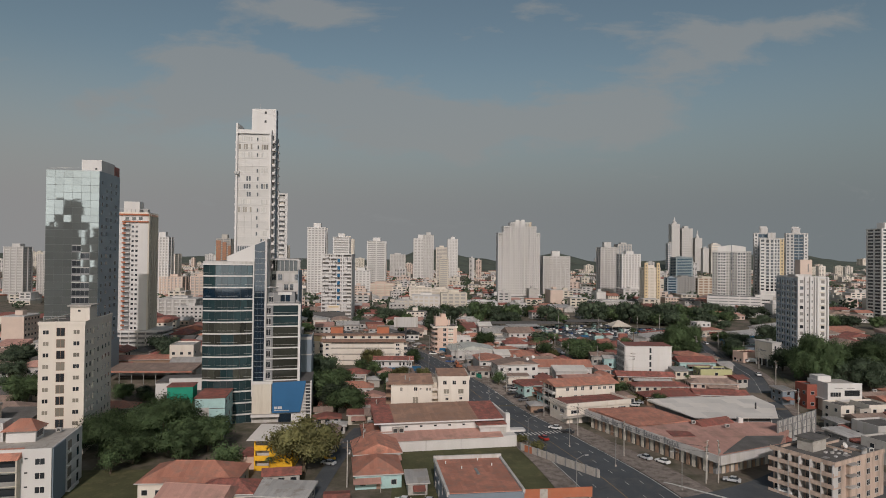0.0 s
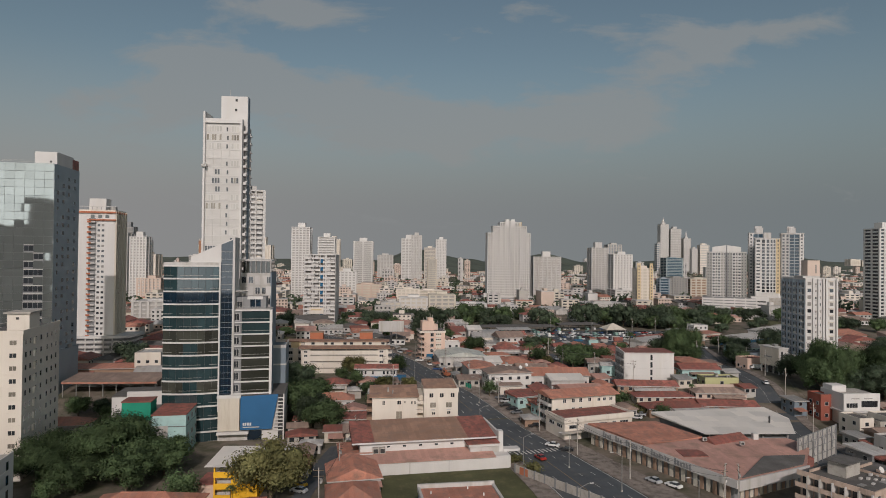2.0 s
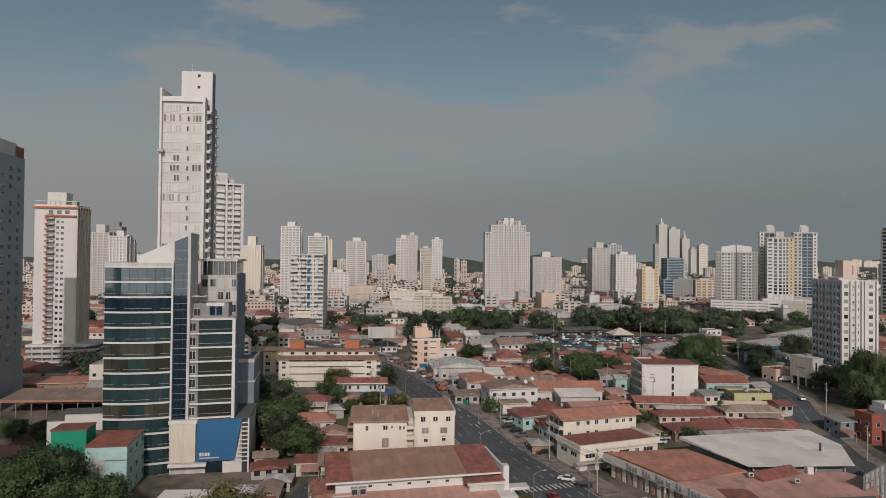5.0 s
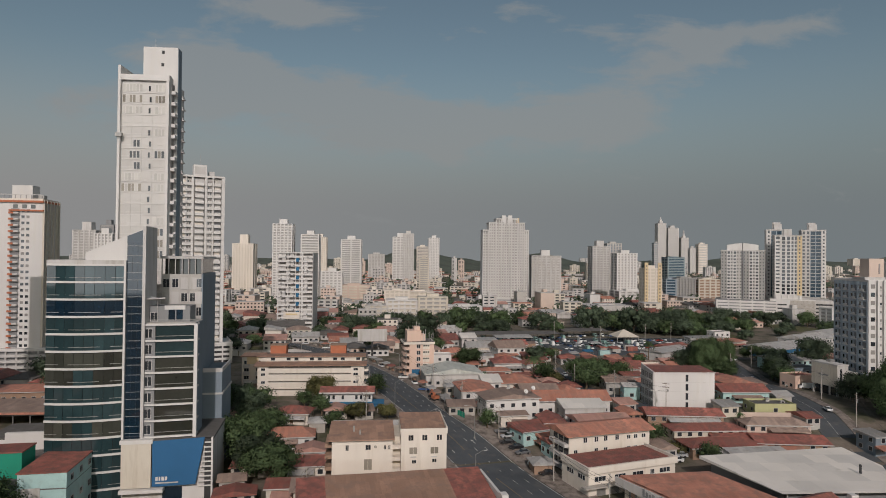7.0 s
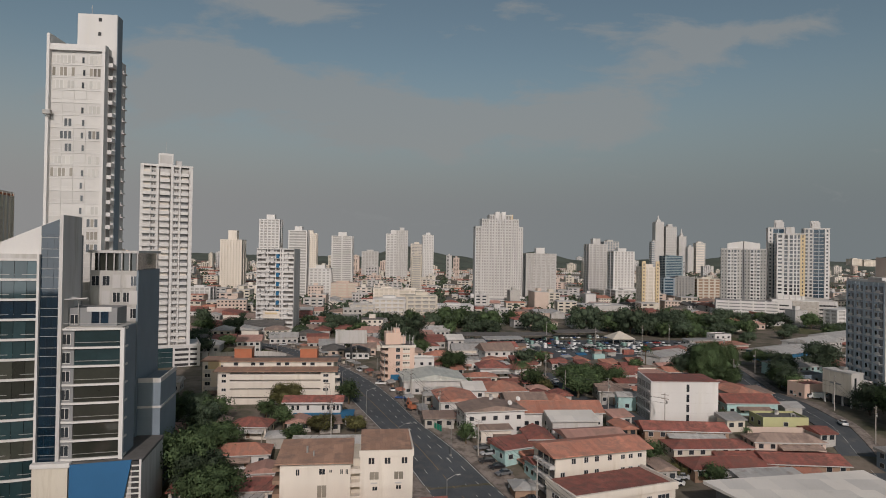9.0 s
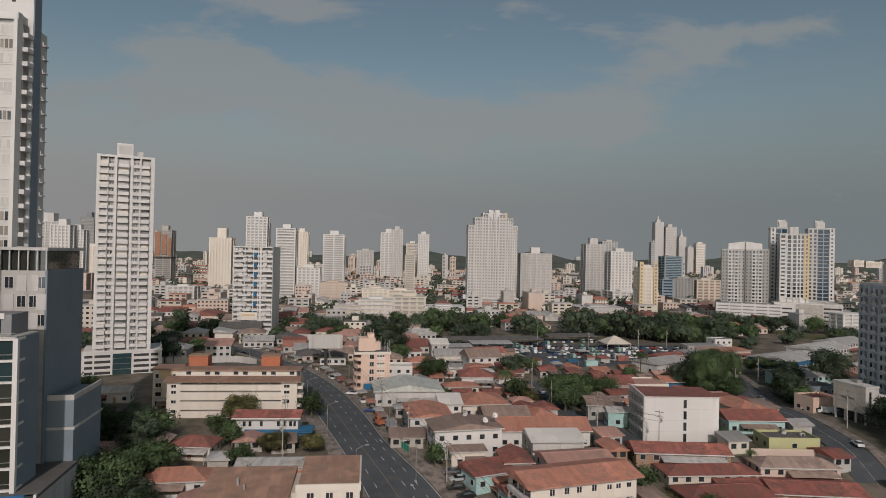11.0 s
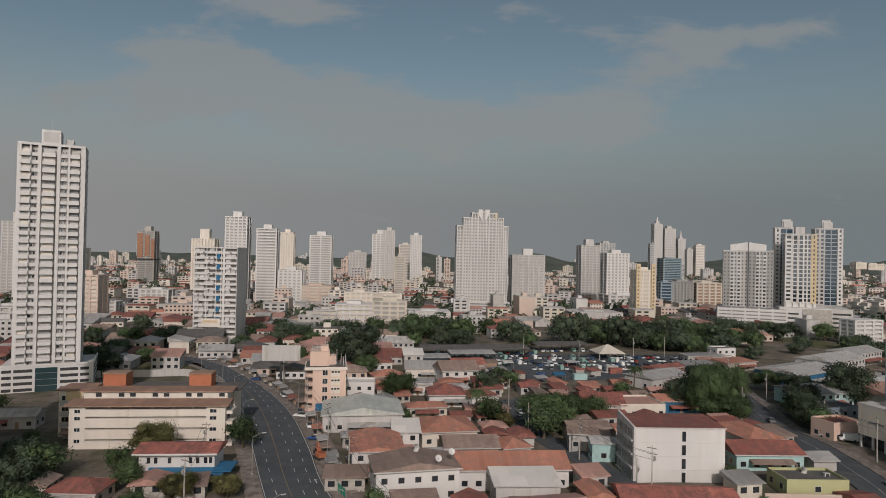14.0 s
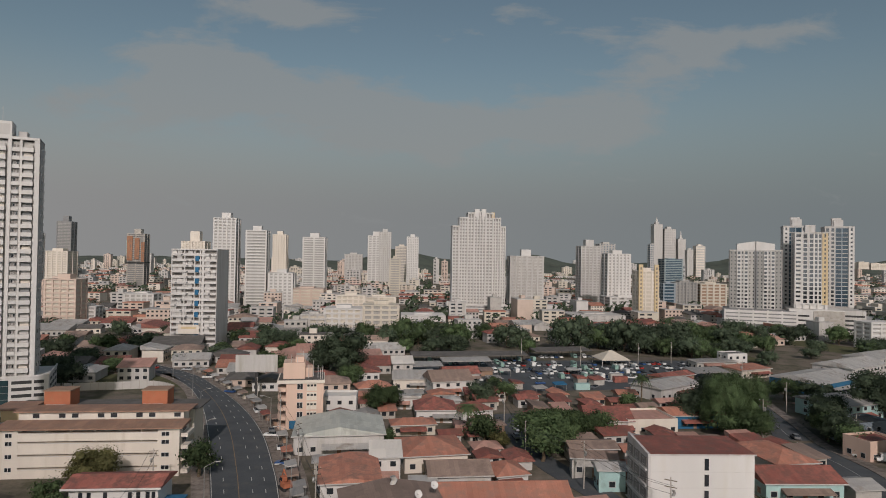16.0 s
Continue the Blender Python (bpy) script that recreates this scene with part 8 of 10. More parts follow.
bmesh.ops.create_cone(bm, cap_ends=True, segments=8, radius1=7, radius2=0.6, depth=34, matrix=pose(0, 0, 154))
part("spire", bm, "white2", sp)
far(1062, 2400, 26, 112, "white2", "grey", 3, 6, floors=12, band=4.5)
far(1010, 2300, 30, 110, "cream", "ltgrey", 4, 6, floors=12, band=4.5)
far(975, 2300, 22, 96, "white2", "ltgrey", 4, 6, floors=12, band=4.5)
far(506, 1300, 36, 58, "blue_clad", "bay_glass", 5, 2, label="blue glass office block")
far(296, 800, 13, 30, "sky_clad", "bay_glass", 3, 2, label="narrow blue glazed office block")
far(315, 802, 24, 31, "midgrey", "dkgrey", 5, 2, label="grey office block with dark window bands")
far(343, 800, 29, 30, "beige", "brown", 5, 2, label="beige and brown office block")
far(1232, 1800, 30, 60, "cream", "beige", 5, 2, base=42)
far(1274, 1800, 46, 57, "cream", "beige", 6, 2, base=40)
far(411, 565, 24, 84, "white", "glass", 6, 6, label="white tower with dark glazing beyond the trees")
far(-484, 700, 22, 60, "white2", "grey", 4, 4)
far(-462, 720, 16, 52, "white2", "grey", 4, 4)
far(-318, 700, 18, 73, "white", "grey", 4, 6)
far(-306, 700, 26, 28, "peach", "grey", 5, 3)
far(-274, 700, 20, 29, "peach", "grey", 5, 3)
far(-236, 552, 34, 14, "white2", "grey", 6, 2, label="long low white apartment block")
far(-391, 800, 26, 80, "white2", "grey", 5, 10)
far(-366, 815, 16, 72, "white", "grey", 4, 6)
far(-34.6, 584, 17, 13, "white2", "beige", 4, 2, label="white walk-up among the trees")
far(-15, 586, 26, 17, "white", "beige", 6, 2.5, label="white walk-up with stepped roof")
far(11, 582, 24.5, 20, "beige", "grey", 5, 3, label="beige apartment block among the trees")
far(-25, 716, 26, 18, "cream", "beige", 6, 2)
far(-2, 747, 32, 15, "cream", "beige", 7, 2)
far(-80, 800, 36, 19, "peach", "beige", 8, 2)
far(-221, 616, 22, 33, "peach", "beige", 5, 4, label="peach apartment tower with balconies")
far(-214, 636, 16, 12, "white", "grey", 4, 2)
far(-105, 797, 25, 35, "white", "grey", 4, 4, label="white block with banded floors")
far(-223, 745, 27, 15, "white", "grey", 6, 2)
far(182, 660, 44, 8, "white2", "grey", 7, 1.5)
far(150, 700, 30, 7, "cream", "grey", 6, 1.5)
far(40, 640, 34, 8, "white", "grey", 6, 1.5)

# seen only as reflections in the mirror-glass tower
for x0, y0, w0, t0 in ((-226, 8, 13, 96), (-246, -6, 30, 76), (-205, -20, 26, 74), (-190, 20, 16, 52)):
    tower("apartment_tower", "shaded apartment tower mirrored in the glass front", "apartment tower", x0, y0 - 18, w0, 18, t0, 3, "ltgrey", "dkgrey", int(t0 / 5.5), 5, band=2.3, pier_w=1.2)

# filler: the low city between the named buildings
rng = random.Random(21)
WALLS = ["white2", "white2", "white2", "cream", "beige", "beige", "peach", "grey", "white"]
ROOFS = ["roof_red", "roof_orange", "roof_grey", "roof_grey", "roof_flat", "roof_brown", "roof_pink", "roof_red", "roof_brown"]
KINDS = ["gable_x", "gable_y", "hip", "mono"]
MADE = {}
TAKEN = []


FAR_HOUSES = []


def simple_house(x, y, w, d, yaw, h, wall, roof, kind, z, joined=False):
    """A far house: walls with a dark window strip a floor, and a roof."""
    name = "house" if h < 9 else "apartment_block"
    m0 = pose(x, y, z, 0, 0, yaw)
    th = None if joined else thing(name, f"{WALL_WORD[wall]} {'house' if h < 9 else 'low apartment block'} with {ROOF_WORD[roof]} roof in the far streets", "house" if h < 9 else "apartment block", m0)

    def piece(nm, me, m=pose(0, 0, 0)):
        if joined:
            FAR_HOUSES.append((me, m0 @ m))
        else:
            part(nm, me, None, th).matrix_basis = m
    if h >= 9:
        piece("roof", cached(("roof", w, d, h, roof), lambda: boxes((-w / 2 - 0.2, w / 2 + 0.2, -d / 2 - 0.2, d / 2 + 0.2, h, h + 0.6)), roof if roof in ("roof_flat", "roof_grey") else "white2"))
        piece("roof_house", cached(("roof_house", w, d, h, wall), lambda: boxes((-w * 0.15, w * 0.15, -2, 2, h + 0.6, h + 3.2)), wall))
    else:
        piece("roof", cached(("roof", w, d, kind, roof), lambda: roof_mesh(kind, w + 1.2, d + 1.2, min(w, d) * 0.2), roof), pose(0, 0, h))

    def wins():
        bm = bmesh.new()
        n = max(2, int(w / 3))
        for k in range(max(1, int(h / 3))):
            for i in range(n):
                u = -w / 2 + w * (i + 0.5) / n
                box(bm, u - 0.75, u + 0.75, -d / 2 - 0.06, -d / 2 + 0.05, 1.0 + 3 * k, 2.3 + 3 * k)
        return bm
    body = cached(("body", w, d, h, wall), lambda: boxes((-w / 2, w / 2, -d / 2, d / 2, -2, h)), wall)
    piece("wall", cached_pair(body, cached(("glazing", w, d, h), wins, "glass")))
    return th


def clear_of(x, y, r):
    return all(abs(x - a) > r * 0.9 + c or abs(y - b) > r * 0.9 + e for a, b, c, e in TAKEN)


def room_for(x, y, w, d, gap):
    return all(abs(x - a) > w / 2 + c + gap or abs(y - b) > d / 2 + e + gap for a, b, c, e in TAKEN)


# keep the places of what already stands
for ob in list(scene.objects):
    if ob.parent is None and ob.get("category") and ob.get("kind") != "structure" and ob.type == "EMPTY":
        cs = [c for c in ob.children if c.type == "MESH"]
        pts = [ob.matrix_basis @ c.matrix_basis @ Vector(v) for c in cs for v in c.bound_box]
        if pts:
            x0, x1 = min(p.x for p in pts), max(p.x for p in pts)
            y0, y1 = min(p.y for p in pts), max(p.y for p in pts)
            TAKEN.append(((x0 + x1) / 2, (y0 + y1) / 2, (x1 - x0) * 0.45, (y1 - y0) * 0.45))


def road_near(x, y, r):
    for L, R in ((ROAD_L, ROAD_R), (SIDE_L, SIDE_R), (LANE_L, LANE_R), (CROSS_L, CROSS_R), (ALLEY_L, ALLEY_R)):
        for i in range(41):
            a, b = along(L, i / 40), along(R, i / 40)
            m = ((a[0] + b[0]) / 2, (a[1] + b[1]) / 2)
            if (x - m[0]) ** 2 + (y - m[1]) ** 2 < (r + math.hypot(a[0] - b[0], a[1] - b[1]) / 2) ** 2:
                return True
    return False


GAP = 0.8
SIZES = [(12, 10), (14, 10), (16, 12), (20, 12), (11, 14), (24, 14)]


def sprawl(count, x0, x1, y0, y1, tall, seed, skip=None, wedge=True, joined=False):
    rg = random.Random(seed)
    n = tries = 0
    while n < count and tries < count * 30:
        tries += 1
        y = y0 + (y1 - y0) * rg.random() ** 0.8
        half = (y + 60) * 0.78 if wedge else 1e9
        x = rg.uniform(max(x0, -half), min(x1, half))
        w, d = rg.choice(SIZES)
        r = max(w, d) * 0.52
        yaw = rg.choice([4, 8, 9, 12, 95])
        gw, gd = (d, w) if yaw == 95 else (w, d)
        if not room_for(x, y, gw, gd, GAP) or road_near(x, y, r * 0.8) or (skip and skip(x, y)):
            continue
        up = rg.random() < tall
        h = rg.choice([9, 12, 12, 15, 18]) if up else (rg.choice([2.6, 3.0]) if max(w, d) < 10 else rg.choice([3.0, 3.4, 3.8, 6.0]))
        if up and y > 900 and rg.random() < 0.3:
            h = rg.choice([24, 30, 36, 45])
        wall, roof = rg.choice(WALLS), rg.choice(ROOFS)
        simple_house(x, y, w, d, yaw, h, wall, roof, rg.choice(KINDS), gz(x, y), joined)
        TAKEN.append((x, y, gw / 2, gd / 2))
        n += 1
    return n


in_yard = lambda x, y: 20 < x < 185 and 395 < y < 560 or (x > 190 and 455 < y < 520)
sprawl(48, -60, 70, 395, 560, 0.05, 31, in_yard)
sprawl(24, -170, -40, 395, 480, 0.0, 131, joined=True)
sprawl(75, -330, -40, 440, 640, 0.12, 32, joined=True)
sprawl(52, 170, 460, 320, 640, 0.0, 33, in_yard, joined=True)
sprawl(34, 10, 300, 552, 640, 0.03, 133, joined=True)
sprawl(58, -260, -125, 130, 380, 0.1, 34, lambda x, y: x > -152 and 205 < y < 300, joined=True)
sprawl(26, 195, 330, 220, 420, 0.0, 35, joined=True)
sprawl(60, -300, 420, 590, 800, 0.2, 36, in_yard, joined=True)
SIZES = [(6, 5), (7, 6), (5, 8), (9, 5)]
WALLS = ["grey", "beige", "white2", "concrete", "brown"]
ROOFS = ["roof_red", "roof_red", "roof_orange", "roof_grey", "roof_brown", "roof_pink"]
near_block = lambda x, y: not (12 < x < 142 and 240 < y < 402) or in_yard(x, y) or (115 < x and 338 < y < 372)
GAP = 0.3
sprawl(74, 10, 150, 240, 402, 0.0, 38, near_block)
sprawl(26, -60, -8, 225, 345, 0.0, 39, lambda x, y: y > 283)
sprawl(16, -120, -20, 130, 230, 0.0, 40, lambda x, y: x < -45 and y < 215)


def join_houses():
    """The houses too far off to pick apart, as one mass."""
    verts, faces, mats, slots = [], [], [], []
    for me, m in FAR_HOUSES:
        i0 = len(verts)
        verts += [tuple(m @ v.co) for v in me.vertices]
        idx = []
        for ma in me.materials:
            if ma not in slots:
                slots.append(ma)
            idx.append(slots.index(ma))
        for p in me.polygons:
            faces.append([i0 + v for v in p.vertices])
            mats.append(idx[p.material_index])
    me = bpy.data.meshes.new("far_houses")
    me.from_pydata(verts, [], faces)
    for ma in slots:
        me.materials.append(ma)
    me.polygons.foreach_set("material_index", mats)
    lone("far_houses", me, None, "mixed low houses with red and grey roofs in the far streets", "houses", "stuff")


join_houses()


def far_city(count, seed):
    """The uncountable far streets: small blocks with roofs and window rows, as one mass."""
    rg = random.Random(seed)
    verts, faces, mats = [], [], []
    names = ["white", "white2", "cream", "beige", "peach", "roof_red", "roof_orange", "roof_grey", "glass"]

    def add(x0, x1, y0, y1, z0, z1, m):
        i = len(verts)
        verts.extend(((x0, y0, z0), (x1, y0, z0), (x1, y1, z0), (x0, y1, z0), (x0, y0, z1), (x1, y0, z1), (x1, y1, z1), (x0, y1, z1)))
        for f in ((4, 5, 6, 7), (0, 1, 5, 4), (1, 2, 6, 5), (3, 0, 4, 7)):
            faces.append(tuple(i + k for k in f))
            mats.append(m)
    for n in range(count):
        y = 640 + 2400 * rg.random() ** 1.4
        half = y * 0.75
        x = rg.uniform(-half, half)
        w, d = rg.uniform(10, 34), rg.uniform(9, 18)
        if y < 1100 and not clear_of(x + w / 2, y + d / 2, w * 0.45):
            continue
        if y < 1000:
            w = min(w, 18)
        h = rg.choice([3.5, 3.5, 4, 4, 6, 6, 9, 9, 12, 15]) if rg.random() < 0.95 or y < 1300 else rg.uniform(24, 56)
        wall = rg.choice([1, 1, 2, 3, 3, 4])
        add(x, x + w, y, y + d, -1, h, wall)
        add(x - 0.3, x + w + 0.3, y - 0.3, y + d + 0.3, h, h + (1.6 if h < 8 else 0.5), rg.choice([5, 6, 7, 7]) if h < 12 else 1)
        if h > 12:
            add(x + w * 0.35, x + w * 0.65, y + 2, y + d - 2, h, h + 3.5, wall)
        fl = max(1, int(h / 3))
        for k in range(fl):
            for q in range(max(1, int(w / 6))):
                u = x + 1.5 + q * 6
                add(u, min(u + 3.6, x + w - 0.5), y - 0.1, y, 1 + 3 * k, 2.3 + 3 * k, 8)
    me = bpy.data.meshes.new("far_streets")
    me.from_pydata(verts, [], faces)
    for nm in names:
        me.materials.append(M[nm])
    me.polygons.foreach_set("material_index", mats)
    return lone("far_streets", me, None, "pale low city blocks stretching to the hills", "city blocks", "stuff")


far_city(1900, 37)


# ---- trees ----
def leaf_mat(name, col, col2):
    m = bpy.data.materials.new(name)
    m.use_nodes = True
    n, l = m.node_tree.nodes, m.node_tree.links
    b = n["Principled BSDF"]
    b.inputs["Roughness"].default_value, b.inputs["Specular IOR Level"].default_value = 0.75, 0.15
    geo, oi = n.new("ShaderNodeNewGeometry"), n.new("ShaderNodeObjectInfo")
    mx, m2 = n.new("ShaderNodeMix"), n.new("ShaderNodeMix")
    mx.data_type = m2.data_type = "RGBA"
    mx.inputs["A"].default_value, mx.inputs["B"].default_value = (*col, 1), (*col2, 1)
    l.new(geo.outputs["Random Per Island"], mx.inputs["Factor"])
    m2.blend_type = "MULTIPLY"
    m2.inputs["Factor"].default_value = 1.0
    mr = n.new("ShaderNodeMapRange")
    mr.inputs["To Min"].default_value, mr.inputs["To Max"].default_value = 0.65, 1.35
    l.new(oi.outputs["Random"], mr.inputs["Value"])
    l.new(mx.outputs["Result"], m2.inputs["A"])
    l.new(mr.outputs["Result"], m2.inputs["B"])
    co, nz, m3, sp_ = n.new("ShaderNodeTexCoord"), n.new("ShaderNodeTexNoise"), n.new("ShaderNodeMix"), n.new("ShaderNodeMapRange")
    nz.inputs["Scale"].default_value, nz.inputs["Detail"].default_value = 0.36, 3.0
    l.new(co.outputs["Object"], nz.inputs["Vector"])
    sp_.inputs["From Min"].default_value, sp_.inputs["From Max"].default_value = 0.32, 0.68
    sp_.inputs["To Min"].default_value, sp_.inputs["To Max"].default_value = 0.5, 1.35
    l.new(nz.outputs["Fac"], sp_.inputs["Value"])
    m3.data_type, m3.blend_type = "RGBA", "MULTIPLY"
    m3.inputs["Factor"].default_value = 1.0
    l.new(m2.outputs["Result"], m3.inputs["A"])
    l.new(sp_.outputs["Result"], m3.inputs["B"])
    l.new(m3.outputs["Result"], b.inputs["Base Color"])
    # thin leaves let some light through
    tr, sh = n.new("ShaderNodeBsdfTranslucent"), n.new("ShaderNodeMixShader")
    sh.inputs["Fac"].default_value = 0.3
    l.new(m3.outputs["Result"], tr.inputs["Color"])
    l.new(b.outputs["BSDF"], sh.inputs[1])
    l.new(tr.outputs["BSDF"], sh.inputs[2])
    l.new(sh.outputs["Shader"], n["Material Output"].inputs["Surface"])
    return m


LEAF = leaf_mat("leaves_green", (0.078, 0.118, 0.055), (0.102, 0.144, 0.064))
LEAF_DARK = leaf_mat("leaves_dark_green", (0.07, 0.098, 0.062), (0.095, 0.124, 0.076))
LEAF_DRY = leaf_mat("leaves_olive", (0.14, 0.14, 0.06), (0.178, 0.166, 0.07))


def crown_mesh(seed, rx, ry, rz, z, clumps, leaf=0.5, per=26, leaf_m=None, core=0.84):
    """A crown of many small leaf clumps over uneven lobes."""
    rg = random.Random(seed)
    lobes = []
    for i in range(17):
        a, e = 2.4 * i + rg.uniform(-0.5, 0.5), rg.uniform(-0.45, 1.0)
        q = rg.uniform(0.3, 0.8)
        lobes.append((rx * q * math.cos(a) * math.cos(e * 0.9), ry * q * math.sin(a) * math.cos(e * 0.9), z + rz * 0.66 * e, rg.uniform(0.24, 0.44)))
    verts, faces, norms = [], [], []
    for c in range(clumps):
        lx, ly, lz, lr = rg.choice(lobes)
        u = Vector((rg.gauss(0, 1), rg.gauss(0, 1), rg.gauss(0, 1))).normalized()
        rr = rg.uniform(0.62, 1.14) ** 0.7
        cx, cy, cz = lx + u.x * rx * lr * rr, ly + u.y * ry * lr * rr, lz + u.z * rz * lr * rr
        for k in range(rg.randint(per // 2, per + per // 2)):
            o = Vector((rg.gauss(0, 0.42), rg.gauss(0, 0.42), rg.gauss(0, 0.3))) * max(leaf * 2.3, 1.75)
            nrm = (u * 1.25 + Vector((rg.uniform(-0.8, 0.8), rg.uniform(-0.8, 0.8), rg.uniform(-0.3, 0.9)))).normalized()
            t1 = nrm.orthogonal().normalized()
            t1.rotate(Matrix.Rotation(rg.uniform(0, 6.28), 3, nrm))
            t2 = nrm.cross(t1)
            s = leaf * rg.uniform(0.5, 1.0)
            p = Vector((cx, cy, cz)) + o
            i0 = len(verts)
            verts += [p - t1 * s * 0.5, p + t2 * s * 0.32 + nrm * s * 0.06, p + t1 * s * 0.5, p - t2 * s * 0.32 + nrm * s * 0.06]
            faces.append((i0, i0 + 3, i0 + 2, i0 + 1))
            # soft light over the clump: leaves shaded by the clump's own roundness
            sn = (u * 1.3 + nrm * 0.22 + Vector((p.x / rx, p.y / ry, (p.z - z) / rz)) * 0.35).normalized()
            norms += [tuple(sn)] * 4
    # the dense inner foliage that closes the lobes
    for lx, ly, lz, lr in lobes:
        i0, seg, rings = len(verts), 8, 5
        for j in range(rings + 1):
            e = math.pi * (j / rings - 0.5)
            for i in range(seg):
                a = 2 * math.pi * (i + 0.5 * (j % 2)) / seg
                q = core * lr * rg.uniform(0.72, 1.15)
                n_ = Vector((math.cos(a) * math.cos(e), math.sin(a) * math.cos(e), math.sin(e)))
                verts.append(Vector((lx + n_.x * rx * q, ly + n_.y * ry * q, lz + n_.z * rz * q)))
                norms.append(tuple((n_ + Vector((rg.uniform(-0.3, 0.3), rg.uniform(-0.3, 0.3), rg.uniform(-0.3, 0.3)))).normalized()))
        for j in range(rings):
            for i in range(seg):
                k = (i + 1) % seg
                faces.append((i0 + j * seg + i, i0 + j * seg + k, i0 + (j + 1) * seg + k, i0 + (j + 1) * seg + i))
    me = bpy.data.meshes.new("crown")
    me.from_pydata([tuple(v) for v in verts], [], faces)
    me.polygons.foreach_set("use_smooth", [True] * len(faces))
    me.normals_split_custom_set_from_vertices(norms)
    me.materials.append(leaf_m)
    return me


def limb(bm, a, b, r0, r1, seg=7):
    a, b = Vector(a), Vector(b)
    ax = (b - a).normalized()
    t1 = ax.orthogonal().normalized()
    t2 = ax.cross(t1)
    rings = []
    for p, r in ((a, r0), ((a + b) / 2 + t1 * r1 * 0.8, (r0 + r1) / 2), (b, r1)):
        rings.append([bm.verts.new(p + (t1 * math.cos(2 * math.pi * i / seg) + t2 * math.sin(2 * math.pi * i / seg)) * r) for i in range(seg)])
    for k in range(2):
        for i in range(seg):
            bm.faces.new([rings[k][i], rings[k][(i + 1) % seg], rings[k + 1][(i + 1) % seg], rings[k + 1][i]])
    bm.faces.new(rings[0][::-1])
    bm.faces.new(rings[2])


def tree_model(seed, rx, ry, rz, z, clumps, leaf_m, label, leaf=0.8, per=22):
    rg = random.Random(seed)
    th = thing("tree", label, "tree", pose(0, -400, -50))
    bm = bmesh.new()
    limb(bm, (0, 0, -0.4), (0.3, 0.1, z - rz * 0.55), 0.42, 0.26, 9)
    for i in range(6):
        a = i * 1.05 + rg.uniform(-0.2, 0.2)
        limb(bm, (0.3, 0.1, z - rz * 0.6), (math.cos(a) * rx * 0.55, math.sin(a) * ry * 0.55, z + rg.uniform(-0.2, 0.35) * rz), 0.2, 0.06)
    part("trunk", bm, "bark", th)
    part("crown", crown_mesh(seed, rx, ry, rz, z, clumps, leaf, per, leaf_m, 0.74 if leaf > 1 else 0.62), None, th)
    return th


BROAD = tree_model(1, 7.8, 7.8, 5.4, 5.9, 420, LEAF, "broad green street tree with rounded crown")
WIDE = tree_model(2, 13, 12, 7.4, 6.9, 1350, LEAF, "very wide old green tree with a spreading crown", 0.68, 22)
DARK = tree_model(3, 7.0, 7.0, 5.8, 5.7, 340, LEAF_DARK, "dense dark green tree with rounded crown")
OLIVE = tree_model(4, 6.2, 6.2, 5.0, 5.6, 420, LEAF_DRY, "olive-brown tree with rounded crown", 0.6, 30)
SMALL = tree_model(5, 3.4, 3.4, 2.6, 3.6, 115, LEAF, "small leafy green garden tree", 0.64, 17)
FARTREE = tree_model(6, 9.5, 9.0, 5.6, 5.0, 150, LEAF_DARK, "tall dark green tree in the tree belt", 1.25, 15)
FARTREE2 = tree_model(8, 8.5, 9.0, 6.0, 5.3, 150, LEAF, "tall green tree in the tree belt", 1.25, 15)
BUSH = tree_model(7, 2.6, 2.6, 1.5, 1.4, 60, LEAF_DRY, "low dry garden bush", 0.4, 20)


def palm_model(seed, h=9.0):
    rg = random.Random(seed)
    th = thing("palm_tree", "tall palm with drooping green fronds", "palm tree", pose(0, -400, -50))
    bm = bmesh.new()
    limb(bm, (0, 0, -0.3), (0.3, 0.2, h), 0.28, 0.16, 8)
    part("trunk", bm, "bark", th)
    verts, faces = [], []
    for i in range(22):
        a = i * 2.4 + rg.uniform(-0.2, 0.2)
        up = rg.uniform(0.1, 1.0)
        L = rg.uniform(2.6, 3.8)
        prev = None
        for s in range(9):
            f = s / 8
            r = L * f
            z = h + up * 2.2 * f - 3.2 * f * f * (1.2 - 0.4 * up)
            c = Vector((0.3 + math.cos(a) * r, 0.2 + math.sin(a) * r, z))
            if prev is not None:
                side = Vector((-math.sin(a), math.cos(a), 0))
                wl = 0.95 * math.sin(math.pi * min(f + 0.08, 1.0)) + 0.08
                for sg in (-1, 1):
                    for q in (0.0, 0.5):
                        b0 = prev * (1 - q) + c * q
                        tip = b0 + side * sg * wl + Vector((math.cos(a) * 0.3, math.sin(a) * 0.3, -0.35 * wl))
                        i0 = len(verts)
                        verts += [b0, b0 + (c - prev) * 0.42, tip]
                        faces.append((i0, i0 + 1, i0 + 2))
            prev = c
    me = bpy.data.meshes.new("fronds")
    me.from_pydata([tuple(v) for v in verts], [], faces)
    me.materials.append(LEAF)
    part("fronds", me, None, th)
    return th


PALM = palm_model(9)
TREE_RNG = random.Random(77)


def plant(model, x, y, s=1.0, sz=None, group=""):
    ob = copy_thing(model, pose(x, y, gz(x, y), 0, 0, TREE_RNG.uniform(0, 360)))
    ob.scale = (s, s, sz or s * TREE_RNG.uniform(0.9, 1.1))
    if group:
        ob["group"] = group
    return ob


